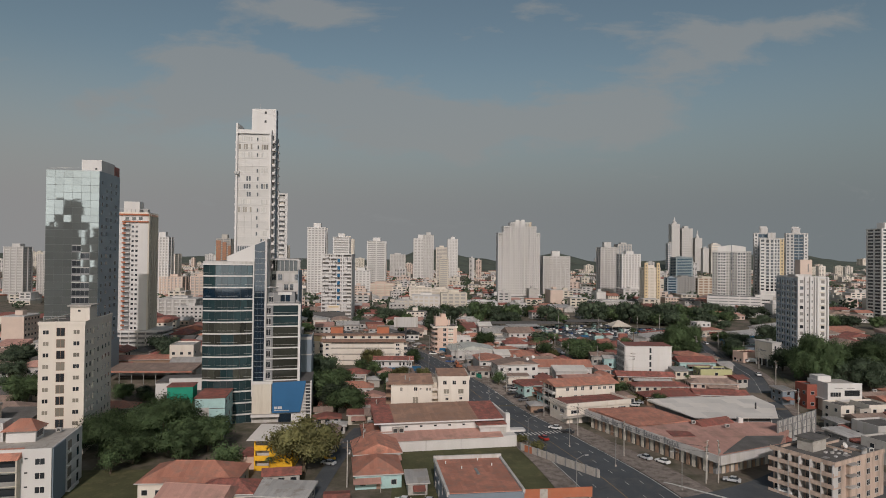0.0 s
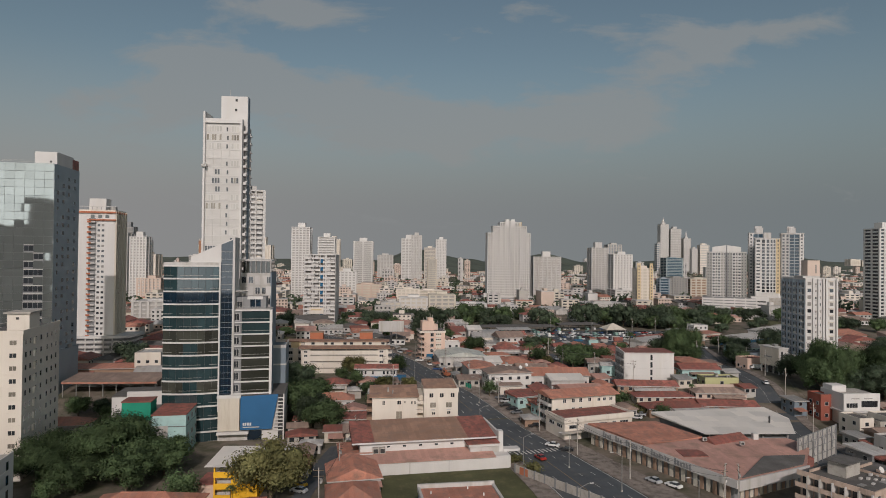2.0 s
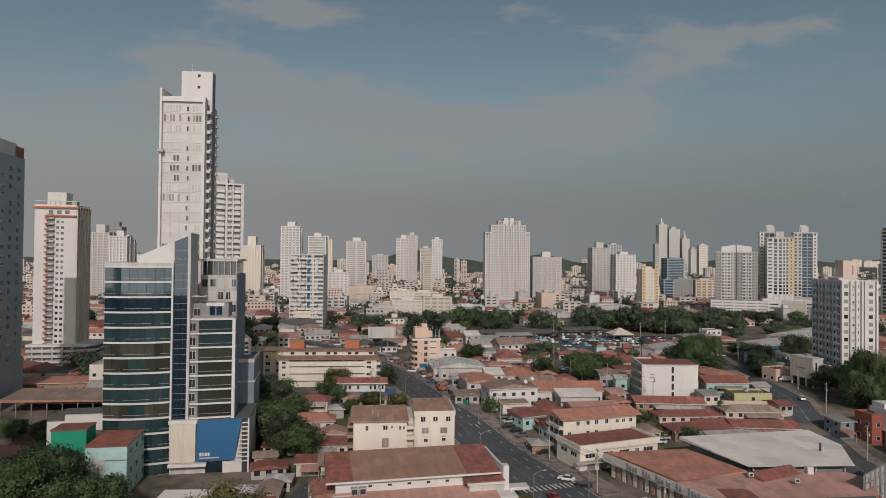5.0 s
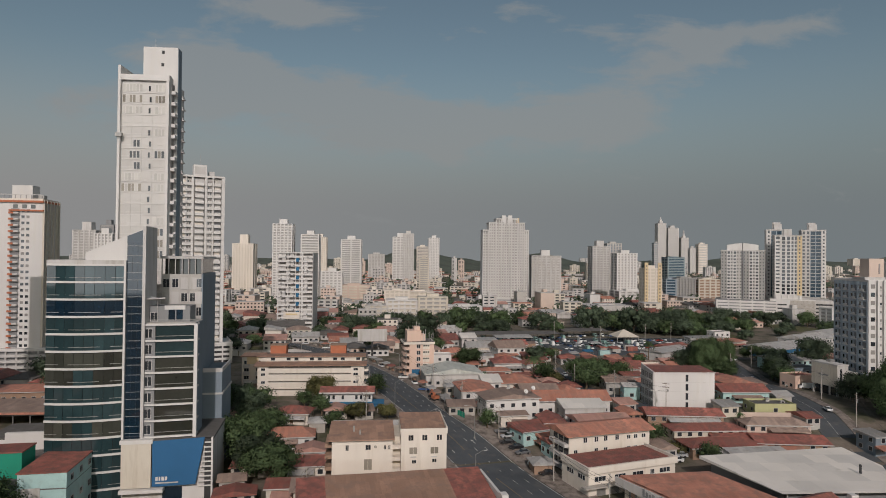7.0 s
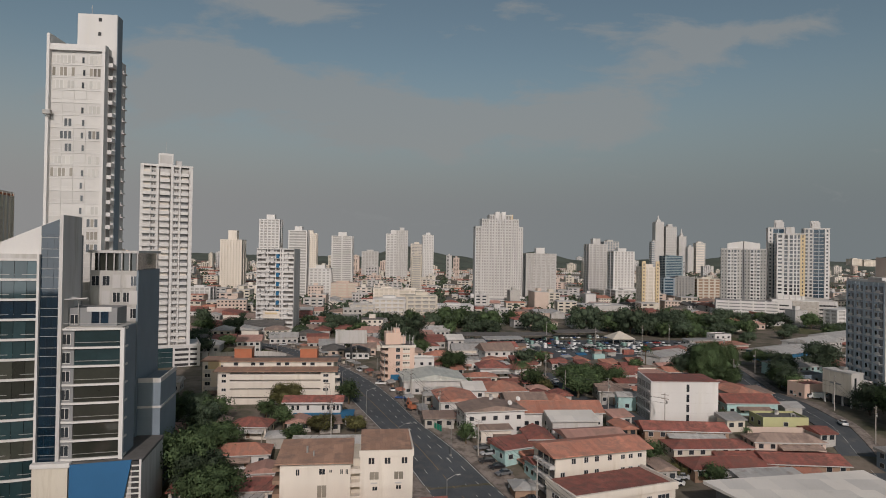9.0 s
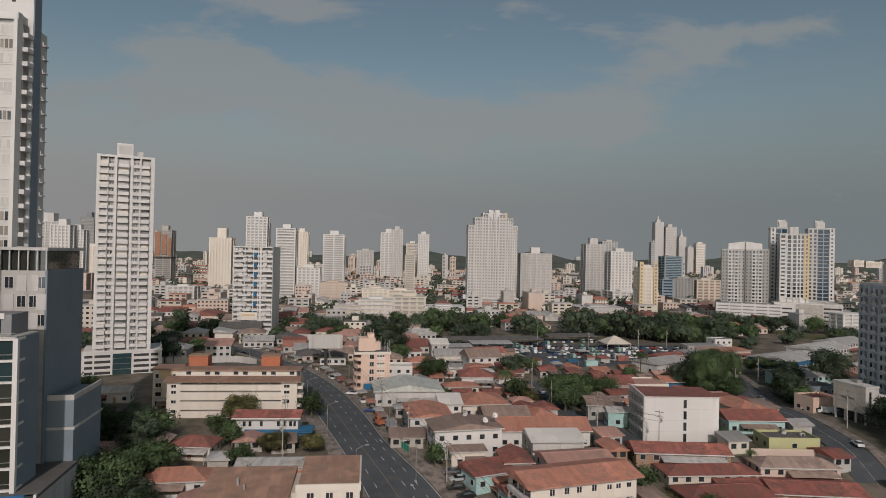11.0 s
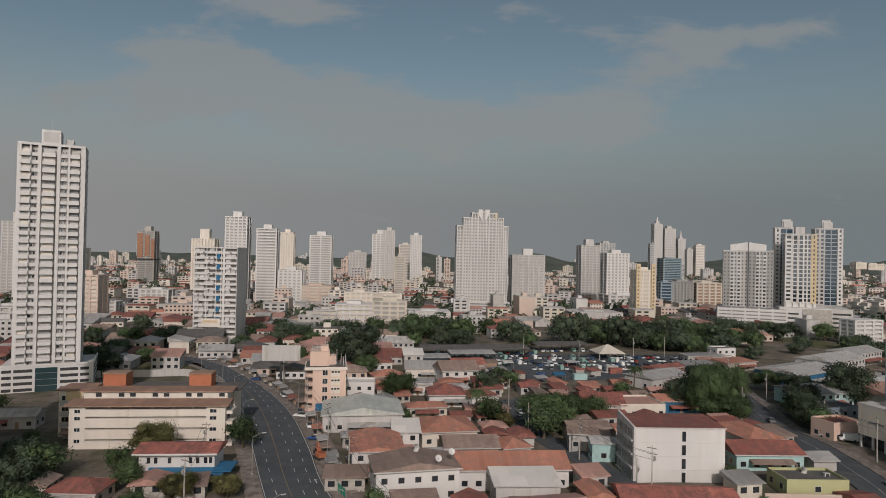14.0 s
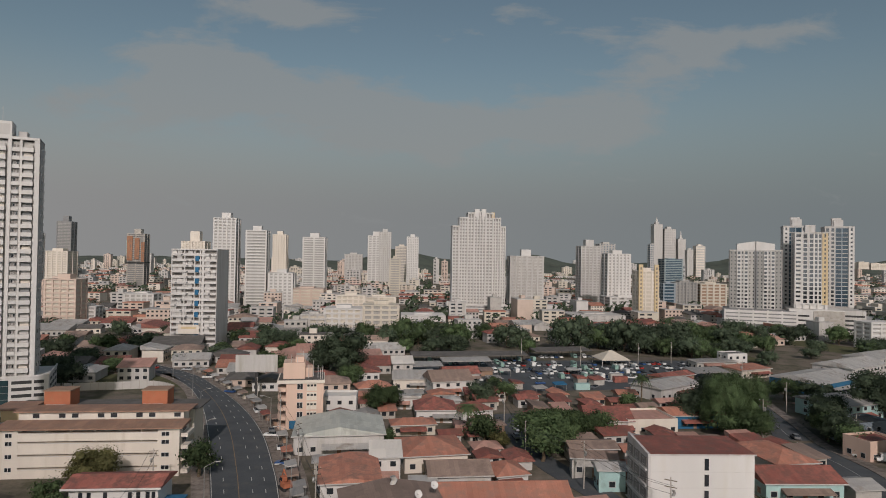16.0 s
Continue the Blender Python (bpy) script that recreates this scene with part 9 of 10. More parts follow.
for model, x, y, s in (
        (WIDE, -85, 190, 1.12), (WIDE, -98, 184, 0.82), (BROAD, -87, 176, 0.8), (BROAD, -70, 188, 0.95), (OLIVE, -37.5, 171, 1.45), (PALM, -46.5, 169.5, 0.45), (SMALL, -57.5, 167, 1.2), (BROAD, -75, 177, 0.88),
        (BROAD, -126, 247, 0.6), (DARK, -119, 249, 0.5), (BROAD, -47, 247, 1.15), (DARK, -40, 240, 0.95), (BROAD, -44, 262, 0.9), (BROAD, -35, 231, 0.95), (DARK, -52, 275, 0.8),
        (DARK, -86, 298, 1.25), (DARK, -74, 288, 0.9), (BROAD, -65, 281, 0.85), (DARK, -98, 303, 0.9), (DARK, -59, 290, 0.7), (SMALL, -52, 286, 1.4), (OLIVE, -34, 302, 0.9), (OLIVE, -18, 277, 0.62), (OLIVE, -8, 278, 0.55), (SMALL, -30, 280, 1.0),
        (SMALL, -14, 311, 1.2), (PALM, -58, 262, 0.95), (PALM, -62, 268, 0.8), (BROAD, -64, 250, 0.8), (BROAD, -58, 240, 0.7),
        (DARK, 4, 446, 1.75), (DARK, -6, 452, 1.1), (BROAD, 10, 415, 0.75), (BROAD, 26, 372, 0.85), (OLIVE, 22, 378, 0.6), (PALM, 52, 342, 1.25), (PALM, 54, 337, 0.9), (SMALL, 56, 336, 1.3), (OLIVE, 60, 333, 0.5),
        (BROAD, 72, 330, 1.15), (BROAD, 78, 336, 0.9), (SMALL, 70, 322, 1.4), (DARK, 60, 385, 0.8), (SMALL, 70, 392, 1.2), (DARK, 82, 346, 0.7), (BROAD, 88, 345, 0.75), (SMALL, 92, 345, 1.2),
        (SMALL, 112, 380, 1.0), (PALM, 118, 384, 1.15), (DARK, 137, 367, 1.25), (BROAD, 146, 378, 1.1), (DARK, 127, 361, 0.9), (BROAD, 138, 345, 0.85), (SMALL, 130, 346, 1.2),
        (SMALL, 106, 283, 0.6), (SMALL, 108, 277, 0.5), (PALM, 106, 268, 0.5), (SMALL, 74, 258, 1.1), (BUSH, 78, 252, 1.3), (SMALL, 86, 246, 0.9),
        (BROAD, 166, 284, 1.15), (DARK, 160, 292, 0.85), (DARK, 168, 268, 1.0), (WIDE, 196, 280, 1.1), (DARK, 183, 266, 1.2), (DARK, 206, 285, 1.3), (DARK, 190, 292, 1.0), (BROAD, 176, 284, 1.0), (DARK, 215, 300, 1.2), (DARK, 228, 270, 1.4), (BROAD, 205, 262, 1.1), (DARK, 240, 300, 1.3), (PALM, 198, 250, 0.9),
        (FARTREE, 188, 392, 0.8), (DARK, 172, 362, 0.9), (DARK, 198, 374, 1.3), (DARK, 161, 338, 0.8), (DARK, 164, 350, 0.9), (BROAD, 178, 396, 0.8), (FARTREE, 214, 366, 0.9), (DARK, 206, 352, 1.0), (SMALL, 160, 344, 1.3), (SMALL, 158, 330, 1.3), (FARTREE, 246, 352, 1.0), (FARTREE, 262, 372, 0.9),
        (FARTREE, -64, 480, 0.7), (FARTREE2, -128, 495, 1.0), (FARTREE, -140, 470, 1.0), (FARTREE, -118, 455, 0.9), (FARTREE2, -96, 440, 0.7), (FARTREE, -150, 440, 0.9), (FARTREE2, -132, 420, 0.75), (FARTREE, -75, 462, 0.6),
        (FARTREE, -112, 425, 0.9), (FARTREE, -110, 500, 1.1), (FARTREE, -103, 414, 0.9), (FARTREE, -50, 506, 0.8), (FARTREE, -38, 512, 0.9), (FARTREE2, -28, 500, 0.7), (FARTREE, -146, 330, 1.0), (FARTREE, -138, 318, 0.8), (BROAD, -160, 240, 1.1), (FARTREE, -200, 290, 0.9), (FARTREE, -188, 272, 0.8), (FARTREE, -206, 306, 0.9), (FARTREE, -178, 256, 0.7), (DARK, -172, 290, 1.0), (SMALL, -120, 212, 1.4), (SMALL, -12, 232, 0.9), (SMALL, -20, 255, 1.1), (SMALL, -24, 268, 1.0), (BUSH, 30, 192, 1.0), (BUSH, 26, 200, 0.9)):
    plant(model, x, y, s)
# the tall crown beside the side road
plant(WIDE, 166, 273, 0.92, 1.45)
plant(BROAD, 159, 268, 1.0, 1.35)
# the tall grove between the blank block and the car yard
plant(WIDE, 133, 353, 0.66, 1.2)
plant(WIDE, 142, 359, 0.66, 1.22)

# the tree belt behind the car yard, and trees among the far streets
def belt(count, x0, x1, y0, y1, s0, s1, seed, model=FARTREE, test=None):
    rg = random.Random(seed)
    for i in range(count):
        x, y = rg.uniform(x0, x1), rg.uniform(y0, y1)
        if test and not test(x, y):
            continue
        plant(FARTREE2 if model is FARTREE and rg.random() < 0.28 else model, x, y, (q := rg.uniform(s0, s1)), q * rg.uniform(1.0, 1.35), "trees of the tree belt")


belt(8, 22, 120, 518, 545, 0.75, 1.2, 41)
belt(13, 124, 205, 512, 545, 0.95, 1.55, 141)
belt(4, 165, 205, 494, 512, 0.7, 1.1, 42)
belt(5, 24, 118, 503, 518, 0.6, 0.95, 242)
belt(9, 196, 262, 470, 535, 0.5, 0.8, 243)
belt(6, 40, 110, 545, 600, 0.7, 1.0, 43)
belt(12, -70, 20, 520, 570, 0.7, 1.05, 44)
belt(12, 208, 300, 535, 565, 0.6, 1.1, 45)
belt(6, 205, 250, 500, 530, 0.6, 1.0, 145)
belt(10, 270, 320, 470, 505, 0.6, 0.9, 46)
free = lambda x, y: clear_of(x, y, 2.0) and not road_near(x, y, 3)
belt(36, -330, 0, 400, 700, 0.45, 0.9, 47, FARTREE, free)
belt(36, 200, 520, 300, 700, 0.5, 1.0, 48, FARTREE, free)
belt(26, 12, 150, 240, 400, 0.5, 0.9, 52, SMALL, free)
belt(16, -120, -8, 150, 345, 0.5, 1.0, 53, SMALL, free)


def far_woods(count, seed):
    """Distant woods between the streets: loose crowns of leaf cards, as one mass."""
    rg = random.Random(seed)
    verts, faces = [], []
    for n in range(count):
        y = 600 + 2100 * rg.random() ** 1.5
        x = rg.uniform(-0.75 * y, 0.78 * y)
        if y < 1100 and not clear_of(x, y, 3):
            continue
        s = rg.uniform(4, 9)
        for k in range(46):
            u = Vector((rg.gauss(0, 1), rg.gauss(0, 1), rg.gauss(0, 1))).normalized()
            p = Vector((x + u.x * s, y + u.y * s, gz(x, y) + s * 0.75 + u.z * s * 0.7))
            t1 = (u + Vector((rg.uniform(-1, 1), rg.uniform(-1, 1), rg.uniform(-1, 1))) * 0.7).orthogonal().normalized()
            t2 = u.cross(t1)
            q = rg.uniform(0.18, 0.36) * s
            i0 = len(verts)
            verts += [tuple(p - t1 * q), tuple(p + t2 * q * 0.7), tuple(p + t1 * q), tuple(p - t2 * q * 0.7)]
            faces.append((i0, i0 + 1, i0 + 2, i0 + 3))
    me = bpy.data.meshes.new("far_woods")
    me.from_pydata(verts, [], faces)
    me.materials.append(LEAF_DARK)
    return lone("far_woods", me, None, "dark green trees scattered through the far city", "trees", "stuff")


far_woods(760, 50)
belt(16, -60, 70, 340, 500, 0.3, 0.5, 51, FARTREE, free)
for o in (BROAD, WIDE, DARK, OLIVE, SMALL, FARTREE, FARTREE2, BUSH, PALM):
    for c in list(o.children):
        bpy.data.objects.remove(c)
    bpy.data.objects.remove(o)


# ---- vehicles, poles, small things ----
CAR_COL = {"white": (0.7, 0.7, 0.68), "silver": (0.42, 0.43, 0.44), "black": (0.02, 0.02, 0.022), "grey": (0.14, 0.145, 0.15), "red": (0.35, 0.03, 0.02), "blue": (0.03, 0.08, 0.22), "yellow": (0.65, 0.38, 0.02), "sea-green": (0.25, 0.38, 0.33)}


def car_model(colour, col, kind="car", plain=False):
    paint = mat(f"{colour}_{kind}_paint", col, rough=0.3, spec=0.6, var=0.08, scale=0.5)
    word = {"car": "car", "van": "delivery van", "pickup": "pickup truck"}[kind]
    th = thing(kind if kind != "pickup" else "pickup_truck", f"{colour} {word} parked on the tarmac", word.split()[-1], pose(0, -400, -50))
    bm = bmesh.new()
    L, W = 4.4, 1.78
    prof = {"car": [(-2.2, 0.3), (2.2, 0.3), (2.2, 0.75), (1.1, 0.92), (-1.9, 0.98), (-2.2, 0.85)],
            "van": [(-2.5, 0.3), (2.5, 0.3), (2.5, 0.95), (1.7, 1.15), (1.5, 2.2), (-2.5, 2.25)],
            "pickup": [(-2.5, 0.4), (2.5, 0.4), (2.5, 0.95), (1.3, 1.08), (-2.4, 1.05), (-2.5, 0.9)]}[kind]
    a = [bm.verts.new((-W / 2, x, z)) for x, z in prof]
    b = [bm.verts.new((W / 2, x, z)) for x, z in prof]
    bm.faces.new(a)
    bm.faces.new(b[::-1])
    for i in range(len(prof)):
        j = (i + 1) % len(prof)
        bm.faces.new([a[i], b[i], b[j], a[j]])
    bmesh.ops.bevel(bm, geom=list(bm.edges), offset=0.06, segments=1, affect="EDGES")
    part("body", bm, paint, th)
    if kind != "van":
        bm = bmesh.new()
        cab = [(-1.6, 0.95), (1.05, 0.9), (0.35, 1.42), (-1.15, 1.45)] if kind == "car" else [(-0.6, 1.02), (1.2, 1.02), (0.6, 1.65), (-0.45, 1.68)]
        a = [bm.verts.new((-0.78 if i < 2 else -0.62, x, z)) for i, (x, z) in enumerate(cab)]
        b = [bm.verts.new((0.78 if i < 2 else 0.62, x, z)) for i, (x, z) in enumerate(cab)]
        bm.faces.new(a)
        bm.faces.new(b[::-1])
        for i in range(4):
            j = (i + 1) % 4
            bm.faces.new([a[i], b[i], b[j], a[j]])
        part("window_glass", bm, "glass", th)
        z = 1.43 if kind == "car" else 1.66
        y0, y1 = (-1.1, 0.3) if kind == "car" else (-0.42, 0.55)
        if not plain:
            part("roof_panel", boxes((-0.6, 0.6, y0, y1, z, z + 0.05)), paint, th)
    else:
        part("windscreen", boxes((-0.75, 0.75, 1.5, 1.72, 1.2, 2.0)), "glass", th)
    if plain:
        return th
    bm = bmesh.new()
    wheel = bmesh.ops.create_cone(bm, cap_ends=True, segments=12, radius1=0.32, radius2=0.32, depth=0.2)
    bmesh.ops.rotate(bm, verts=bm.verts, cent=(0, 0, 0), matrix=Matrix.Rotation(radians(90), 3, "Y"))
    wm = to_mesh("wheel", bm, "dark")
    for u in (-0.85, 0.85):
        for v in (-1.35, 1.35):
            ob = part("wheel", wm, None, th)
            ob.matrix_basis = pose(u, v, 0.32)
    for u in (-0.6, 0.6):
        part("headlight", boxes((u - 0.16, u + 0.16, L / 2 - 0.04 if kind == "car" else 2.46, L / 2 + 0.03 if kind == "car" else 2.53, 0.55, 0.7)), "white", th)
    return th


CARS = [car_model(c, CAR_COL[c]) for c in ("white", "silver", "black", "grey", "red", "blue", "white", "silver")]
VANS = [car_model("white", CAR_COL["white"], "van"), car_model("sea-green", CAR_COL["sea-green"], "van")]
PICK = [car_model("white", CAR_COL["white"], "pickup"), car_model("grey", CAR_COL["grey"], "pickup")]
FAR_CARS = [car_model(c, CAR_COL[c], "car", True) for c in ("white", "silver", "black", "grey", "red", "blue", "white", "white")]
FAR_VANS = [car_model("white", CAR_COL["white"], "van", True), car_model("sea-green", CAR_COL["sea-green"], "van", True), car_model("white", CAR_COL["white"], "pickup", True)]
TAXI = car_model("yellow", CAR_COL["yellow"])


def park(model, x, y, yaw, lift=0.1, group=""):
    ob = copy_thing(model, pose(x, y, gz(x, y) + lift, 0, 0, yaw))
    if group:
        ob["group"] = group
    return ob


rg = random.Random(9)
for row, (x0, x1, y0, ang) in enumerate(((45, 100, 447, 8), (80, 170, 456, 8), (45, 95, 470, 8), (70, 175, 466, 8), (85, 140, 436, 8), (90, 176, 447, 10), (40, 95, 479, 8), (100, 132, 494, 8), (36, 62, 426, 96))):
    x = x0
    while x < x1:
        x += rg.choice([2.6, 2.7, 2.9, 5.0])
        if rg.random() < 0.14:
            continue
        y = y0 + (x - x0) * 0.12
        pool = FAR_CARS if rg.random() < 0.7 else FAR_VANS
        park(rg.choice(pool), x, y, ang + rg.choice([0, 180]) + rg.uniform(-3, 3), -0.12, "cars in the car yard")
for m, x, y, yaw in ((CARS[0], 39.5, 215.5, 60), (CARS[2], 43.0, 211.0, 70), (CARS[4], 33.5, 203, 20), (CARS[1], 60.5, 184.5, 30), (CARS[0], 64.5, 181.0, 35), (CARS[1], 77.8, 166.4, 60), (CARS[0], 87.5, 158.5, 40),
                     (TAXI, -32.5, 181, 50), (CARS[1], -31.8, 176.5, 70), (CARS[0], -9, 150, 80), (CARS[1], -3, 149.5, 85), (CARS[2], 29.5, 258.5, 100), (CARS[1], 30.3, 262.5, 105), (CARS[3], 28.8, 266, 100),
                     (CARS[2], 31.8, 255, 105), (CARS[3], 33.2, 251.5, 110), (VANS[0], 36, 244, 70), (CARS[2], 37.5, 238, 110), (PICK[1], 16.5, 300, 20), (CARS[4], 17, 305, 30), (CARS[0], 83.0, 262, 20), (CARS[0], 76.5, 247, 60), (CARS[1], 79, 250, 70),
                     (VANS[0], 158.5, 318, 70), (CARS[0], 155, 322, 30), (CARS[0], 142.5, 280, -14), (CARS[1], 68, 352, 8), (CARS[3], 66.5, 344, 5), (TAXI, 139.5, 338, 70), (CARS[1], 164, 322, 70), (CARS[0], 169, 398, 0), (CARS[3], 151, 345, -14)):
    park(m, x, y, yaw, 0.24)
for i in range(9):
    park(rg.choice(FAR_CARS), -128 + i * 5.5, 450 + rg.uniform(-2, 2), 80 + rg.uniform(-6, 6), 0.1, "cars by the bend")
for i in range(16):
    park(rg.choice(FAR_CARS), 196 + (i % 8) * 3.2, 402 + (i // 8) * 6 + (i % 8) * 1.6, 30 + rg.uniform(-4, 4), 0.1, "cars by the warehouses")
for i in range(10):
    park(rg.choice(FAR_CARS), -56 + i * 3.0 + 190 * (i % 2 == 9), 345 + (i % 3), 5 + rg.uniform(-4, 4), 0.1, "cars behind the flats")
# cars and small awnings along the broad pavement of the avenue
KERB = offset(ROAD_L, ROAD_R, 1.14)
for i in range(30):
    s = 0.5 + 0.46 * (i + rg.uniform(-0.3, 0.3)) / 30
    a, b = along(KERB, s - 0.004), along(KERB, s + 0.004)
    yaw = math.degrees(math.atan2(b[1] - a[1], b[0] - a[0])) - 90
    x, y = (a[0] + b[0]) / 2 + rg.uniform(-0.6, 0.9), (a[1] + b[1]) / 2
    if rg.random() < 0.5:
        park(rg.choice(FAR_CARS), x, y, yaw + rg.choice([0, 180, 40, 62]) + rg.uniform(-5, 5), 0.24, "cars beside the avenue")
    else:
        aw = thing("awning", rg.choice(["faded sheet awning on posts beside the avenue", "small street awning on thin posts"]), "awning", pose(x + 1.6, y, gz(x, y) + 0.24, 0, 0, yaw))
        bm = bmesh.new()
        prism(bm, [(-1.4, -2.2), (1.4, -2.2), (1.4, 2.2), (-1.4, 2.2)], 2.3, 2.36, [2.4, 2.9, 2.9, 2.4])
        part("sheet", bm, rg.choice(["roof_grey", "roof_red", "roof_brown", "roof_grey", "roof_orange"]), aw)
        for u, v in ((-1.3, -2.1), (-1.3, 2.0), (1.2, -2.1), (1.2, 2.0)):
            part("post", boxes((u, u + 0.09, v, v + 0.09, 0, 2.4)), "metal", aw)
        part("counter", boxes((0.2, 1.0, -1.4, 1.4, 0, 1.0)), rg.choice(["beige", "concrete", "brown"]), aw)
YARD_CARS = FAR_CARS + FAR_VANS
for o in CARS + VANS + PICK + [TAXI]:
    for c in list(o.children):
        bpy.data.objects.remove(c)
    bpy.data.objects.remove(o)


def cyl(bm, a, b, r0, r1=None, seg=8):
    limb(bm, a, b, r0, r1 if r1 else r0, seg)
    return bm


def lamp_model():
    th = thing("street_lamp", "grey steel street lamp with a curved arm", "street lamp", pose(0, -400, -50))
    part("pole", cyl(bmesh.new(), (0, 0, 0), (0, 0, 9.0), 0.11, 0.07), "metal", th)
    bm = bmesh.new()
    prev = (0, 0, 8.9)
    for i in range(1, 6):
        a = i / 5 * 1.3
        p = (2.6 * math.sin(a), 0, 8.9 + 0.9 * math.sin(a * 1.2))
        cyl(bm, prev, p, 0.05, 0.05, 6)
        prev = p
    part("arm", bm, "metal", th)
    hd = part("lamp_head", boxes((2.3, 3.2, -0.14, 0.14, 9.6, 9.75)), "white2", th)
    part("base", boxes((-0.2, 0.2, -0.2, 0.2, 0, 0.4)), "concrete", th)
    return th


def pole_model():
    th = thing("utility_pole", "weathered concrete utility pole with crossarms and transformer", "utility pole", pose(0, -400, -50))
    part("pole", cyl(bmesh.new(), (0, 0, -0.3), (0, 0, 11), 0.17, 0.11), "concrete", th)
    for z in (10.4, 9.2):
        part("crossarm", boxes((-1.1, 1.1, -0.06, 0.06, z, z + 0.12)), "bark", th)
    for u in (-1.0,):
        part("insulator", boxes((u - 0.05, u + 0.05, -0.05, 0.05, 10.52, 10.75)), "white", th)
    part("transformer", cyl(bmesh.new(), (0.45, 0, 7.8), (0.45, 0, 8.8), 0.28, 0.28, 10), "metal", th)
    return th


LAMP, POLE = lamp_model(), pole_model()


def stand(model, x, y, yaw, s=1.0, group=""):
    ob = copy_thing(model, pose(x, y, gz(x, y) + 0.1, 0, 0, yaw))
    ob.scale = (s, s, s)
    if group:
        ob["group"] = group
    return ob


for i in range(9):
    p = along(offset(ROAD_L, ROAD_R, -0.1), 0.16 + 0.09 * i)
    stand(LAMP, *p, 15 + 4 * i, 1.0, "street lamps along the avenue")
for x, y in ((40.5, 196), (62, 160), (50, 178), (20, 262), (5, 318), (-7, 352), (12, 290)):
    stand(LAMP, x, y, 190, 1.05, "street lamps along the avenue")
POLES_A = [(70.5, 165.5), (55, 187), (45.5, 207), (38.5, 233), (27.5, 262), (17.5, 287), (8, 318), (-4, 351), (-19, 382)]
POLES_B = [(133, 232), (144, 268), (152, 298), (162.5, 335), (168, 378), (174, 420)]
POLES_C = [(64, 352), (66, 325), (75, 300), (84.5, 275)]
POLES_D = [(-24, 160), (-23, 185), (-22, 212), (-17, 245), (-14, 270), (-20, 300)]
POLES_E = [(72, 168.5), (74, 166), (141, 345), (118, 470), (150, 478), (168, 480), (90, 480), (182, 455)]
for i, (x, y) in enumerate(POLES_A + POLES_B + POLES_C + POLES_D + POLES_E):
    stand(POLE, x, y, 20 + 37 * i, 0.9 + 0.06 * (i % 4), "utility poles")


def green_fence():
    """Sheet fence between two shop yards beside the avenue."""
    th = thing("fence", "low green sheet fence beside the pavement", "fence", pose(14.2, 284.5, gz(14.2, 284.5), 0, 0, -62))
    for i in range(5):
        part("panel", boxes((1.6 * i + 0.05, 1.6 * i + 1.55, -0.04, 0.04, 0.15, 1.9)), "green", th)
    for i in range(6):
        part("post", boxes((1.6 * i - 0.05, 1.6 * i + 0.05, -0.08, 0.08, 0, 2.05)), "metal", th)


green_fence()
digger = thing("excavator", "rust-orange excavator parked beside the pavement", "excavator", pose(8.3, 303, gz(8.3, 303) + 0.2, 0, 0, 35))
for u in (-1.0, 1.0):
    part("track", boxes((u - 0.3, u + 0.3, -1.6, 1.6, 0, 0.7)), "dark", digger)
part("body", boxes((-1.2, 1.2, -1.7, 0.6, 0.75, 1.7)), "orange", digger)
part("cab", boxes((-1.1, 0.0, -0.4, 1.0, 1.7, 2.9)), "orange", digger)
part("cab_window", boxes((-1.12, 0.02, -0.2, 1.03, 2.0, 2.75)), "glass", digger)
bm = bmesh.new()
limb(bm, (0.5, 0.6, 1.5), (0.5, 2.6, 3.6), 0.22, 0.18, 6)
limb(bm, (0.5, 2.6, 3.6), (0.5, 4.0, 1.2), 0.18, 0.13, 6)
part("arm", bm, "orange", digger)
part("bucket", boxes((0.1, 0.9, 3.7, 4.5, 0.3, 1.1)), "dark", digger)


def wire(a, b, za, zb):
    """One slack cable as a thin tube."""
    bm = bmesh.new()
    prev = None
    for i in range(9):
        f = i / 8
        p = Vector((a[0] * (1 - f) + b[0] * f, a[1] * (1 - f) + b[1] * f, za * (1 - f) + zb * f - 1.1 * 4 * f * (1 - f)))
        ring = [bm.verts.new(p + Vector(q) * 0.035) for q in ((-0.87, 0, -0.5), (0.87, 0, -0.5), (0, 0, 1))]
        if prev:
            for k in range(3):
                bm.faces.new([prev[k], prev[(k + 1) % 3], ring[(k + 1) % 3], ring[k]])
        prev = ring
    return bm


for line in (POLES_A, POLES_B, POLES_C, POLES_D):
    for i in range(len(line) - 1):
        a, b = line[i], line[i + 1]
        for du, dz in ((-0.8, 9.8), (0.7, 9.7), (0.1, 8.3)):
            lone("overhead_wire", wire((a[0] + du, a[1]), (b[0] + du, b[1]), gz(*a) + dz, gz(*b) + dz), "dark", "thin dark overhead wire slung between poles", "wire", group="overhead wires")
for o in (LAMP, POLE):
    for c in list(o.children):
        bpy.data.objects.remove(c)
    bpy.data.objects.remove(o)


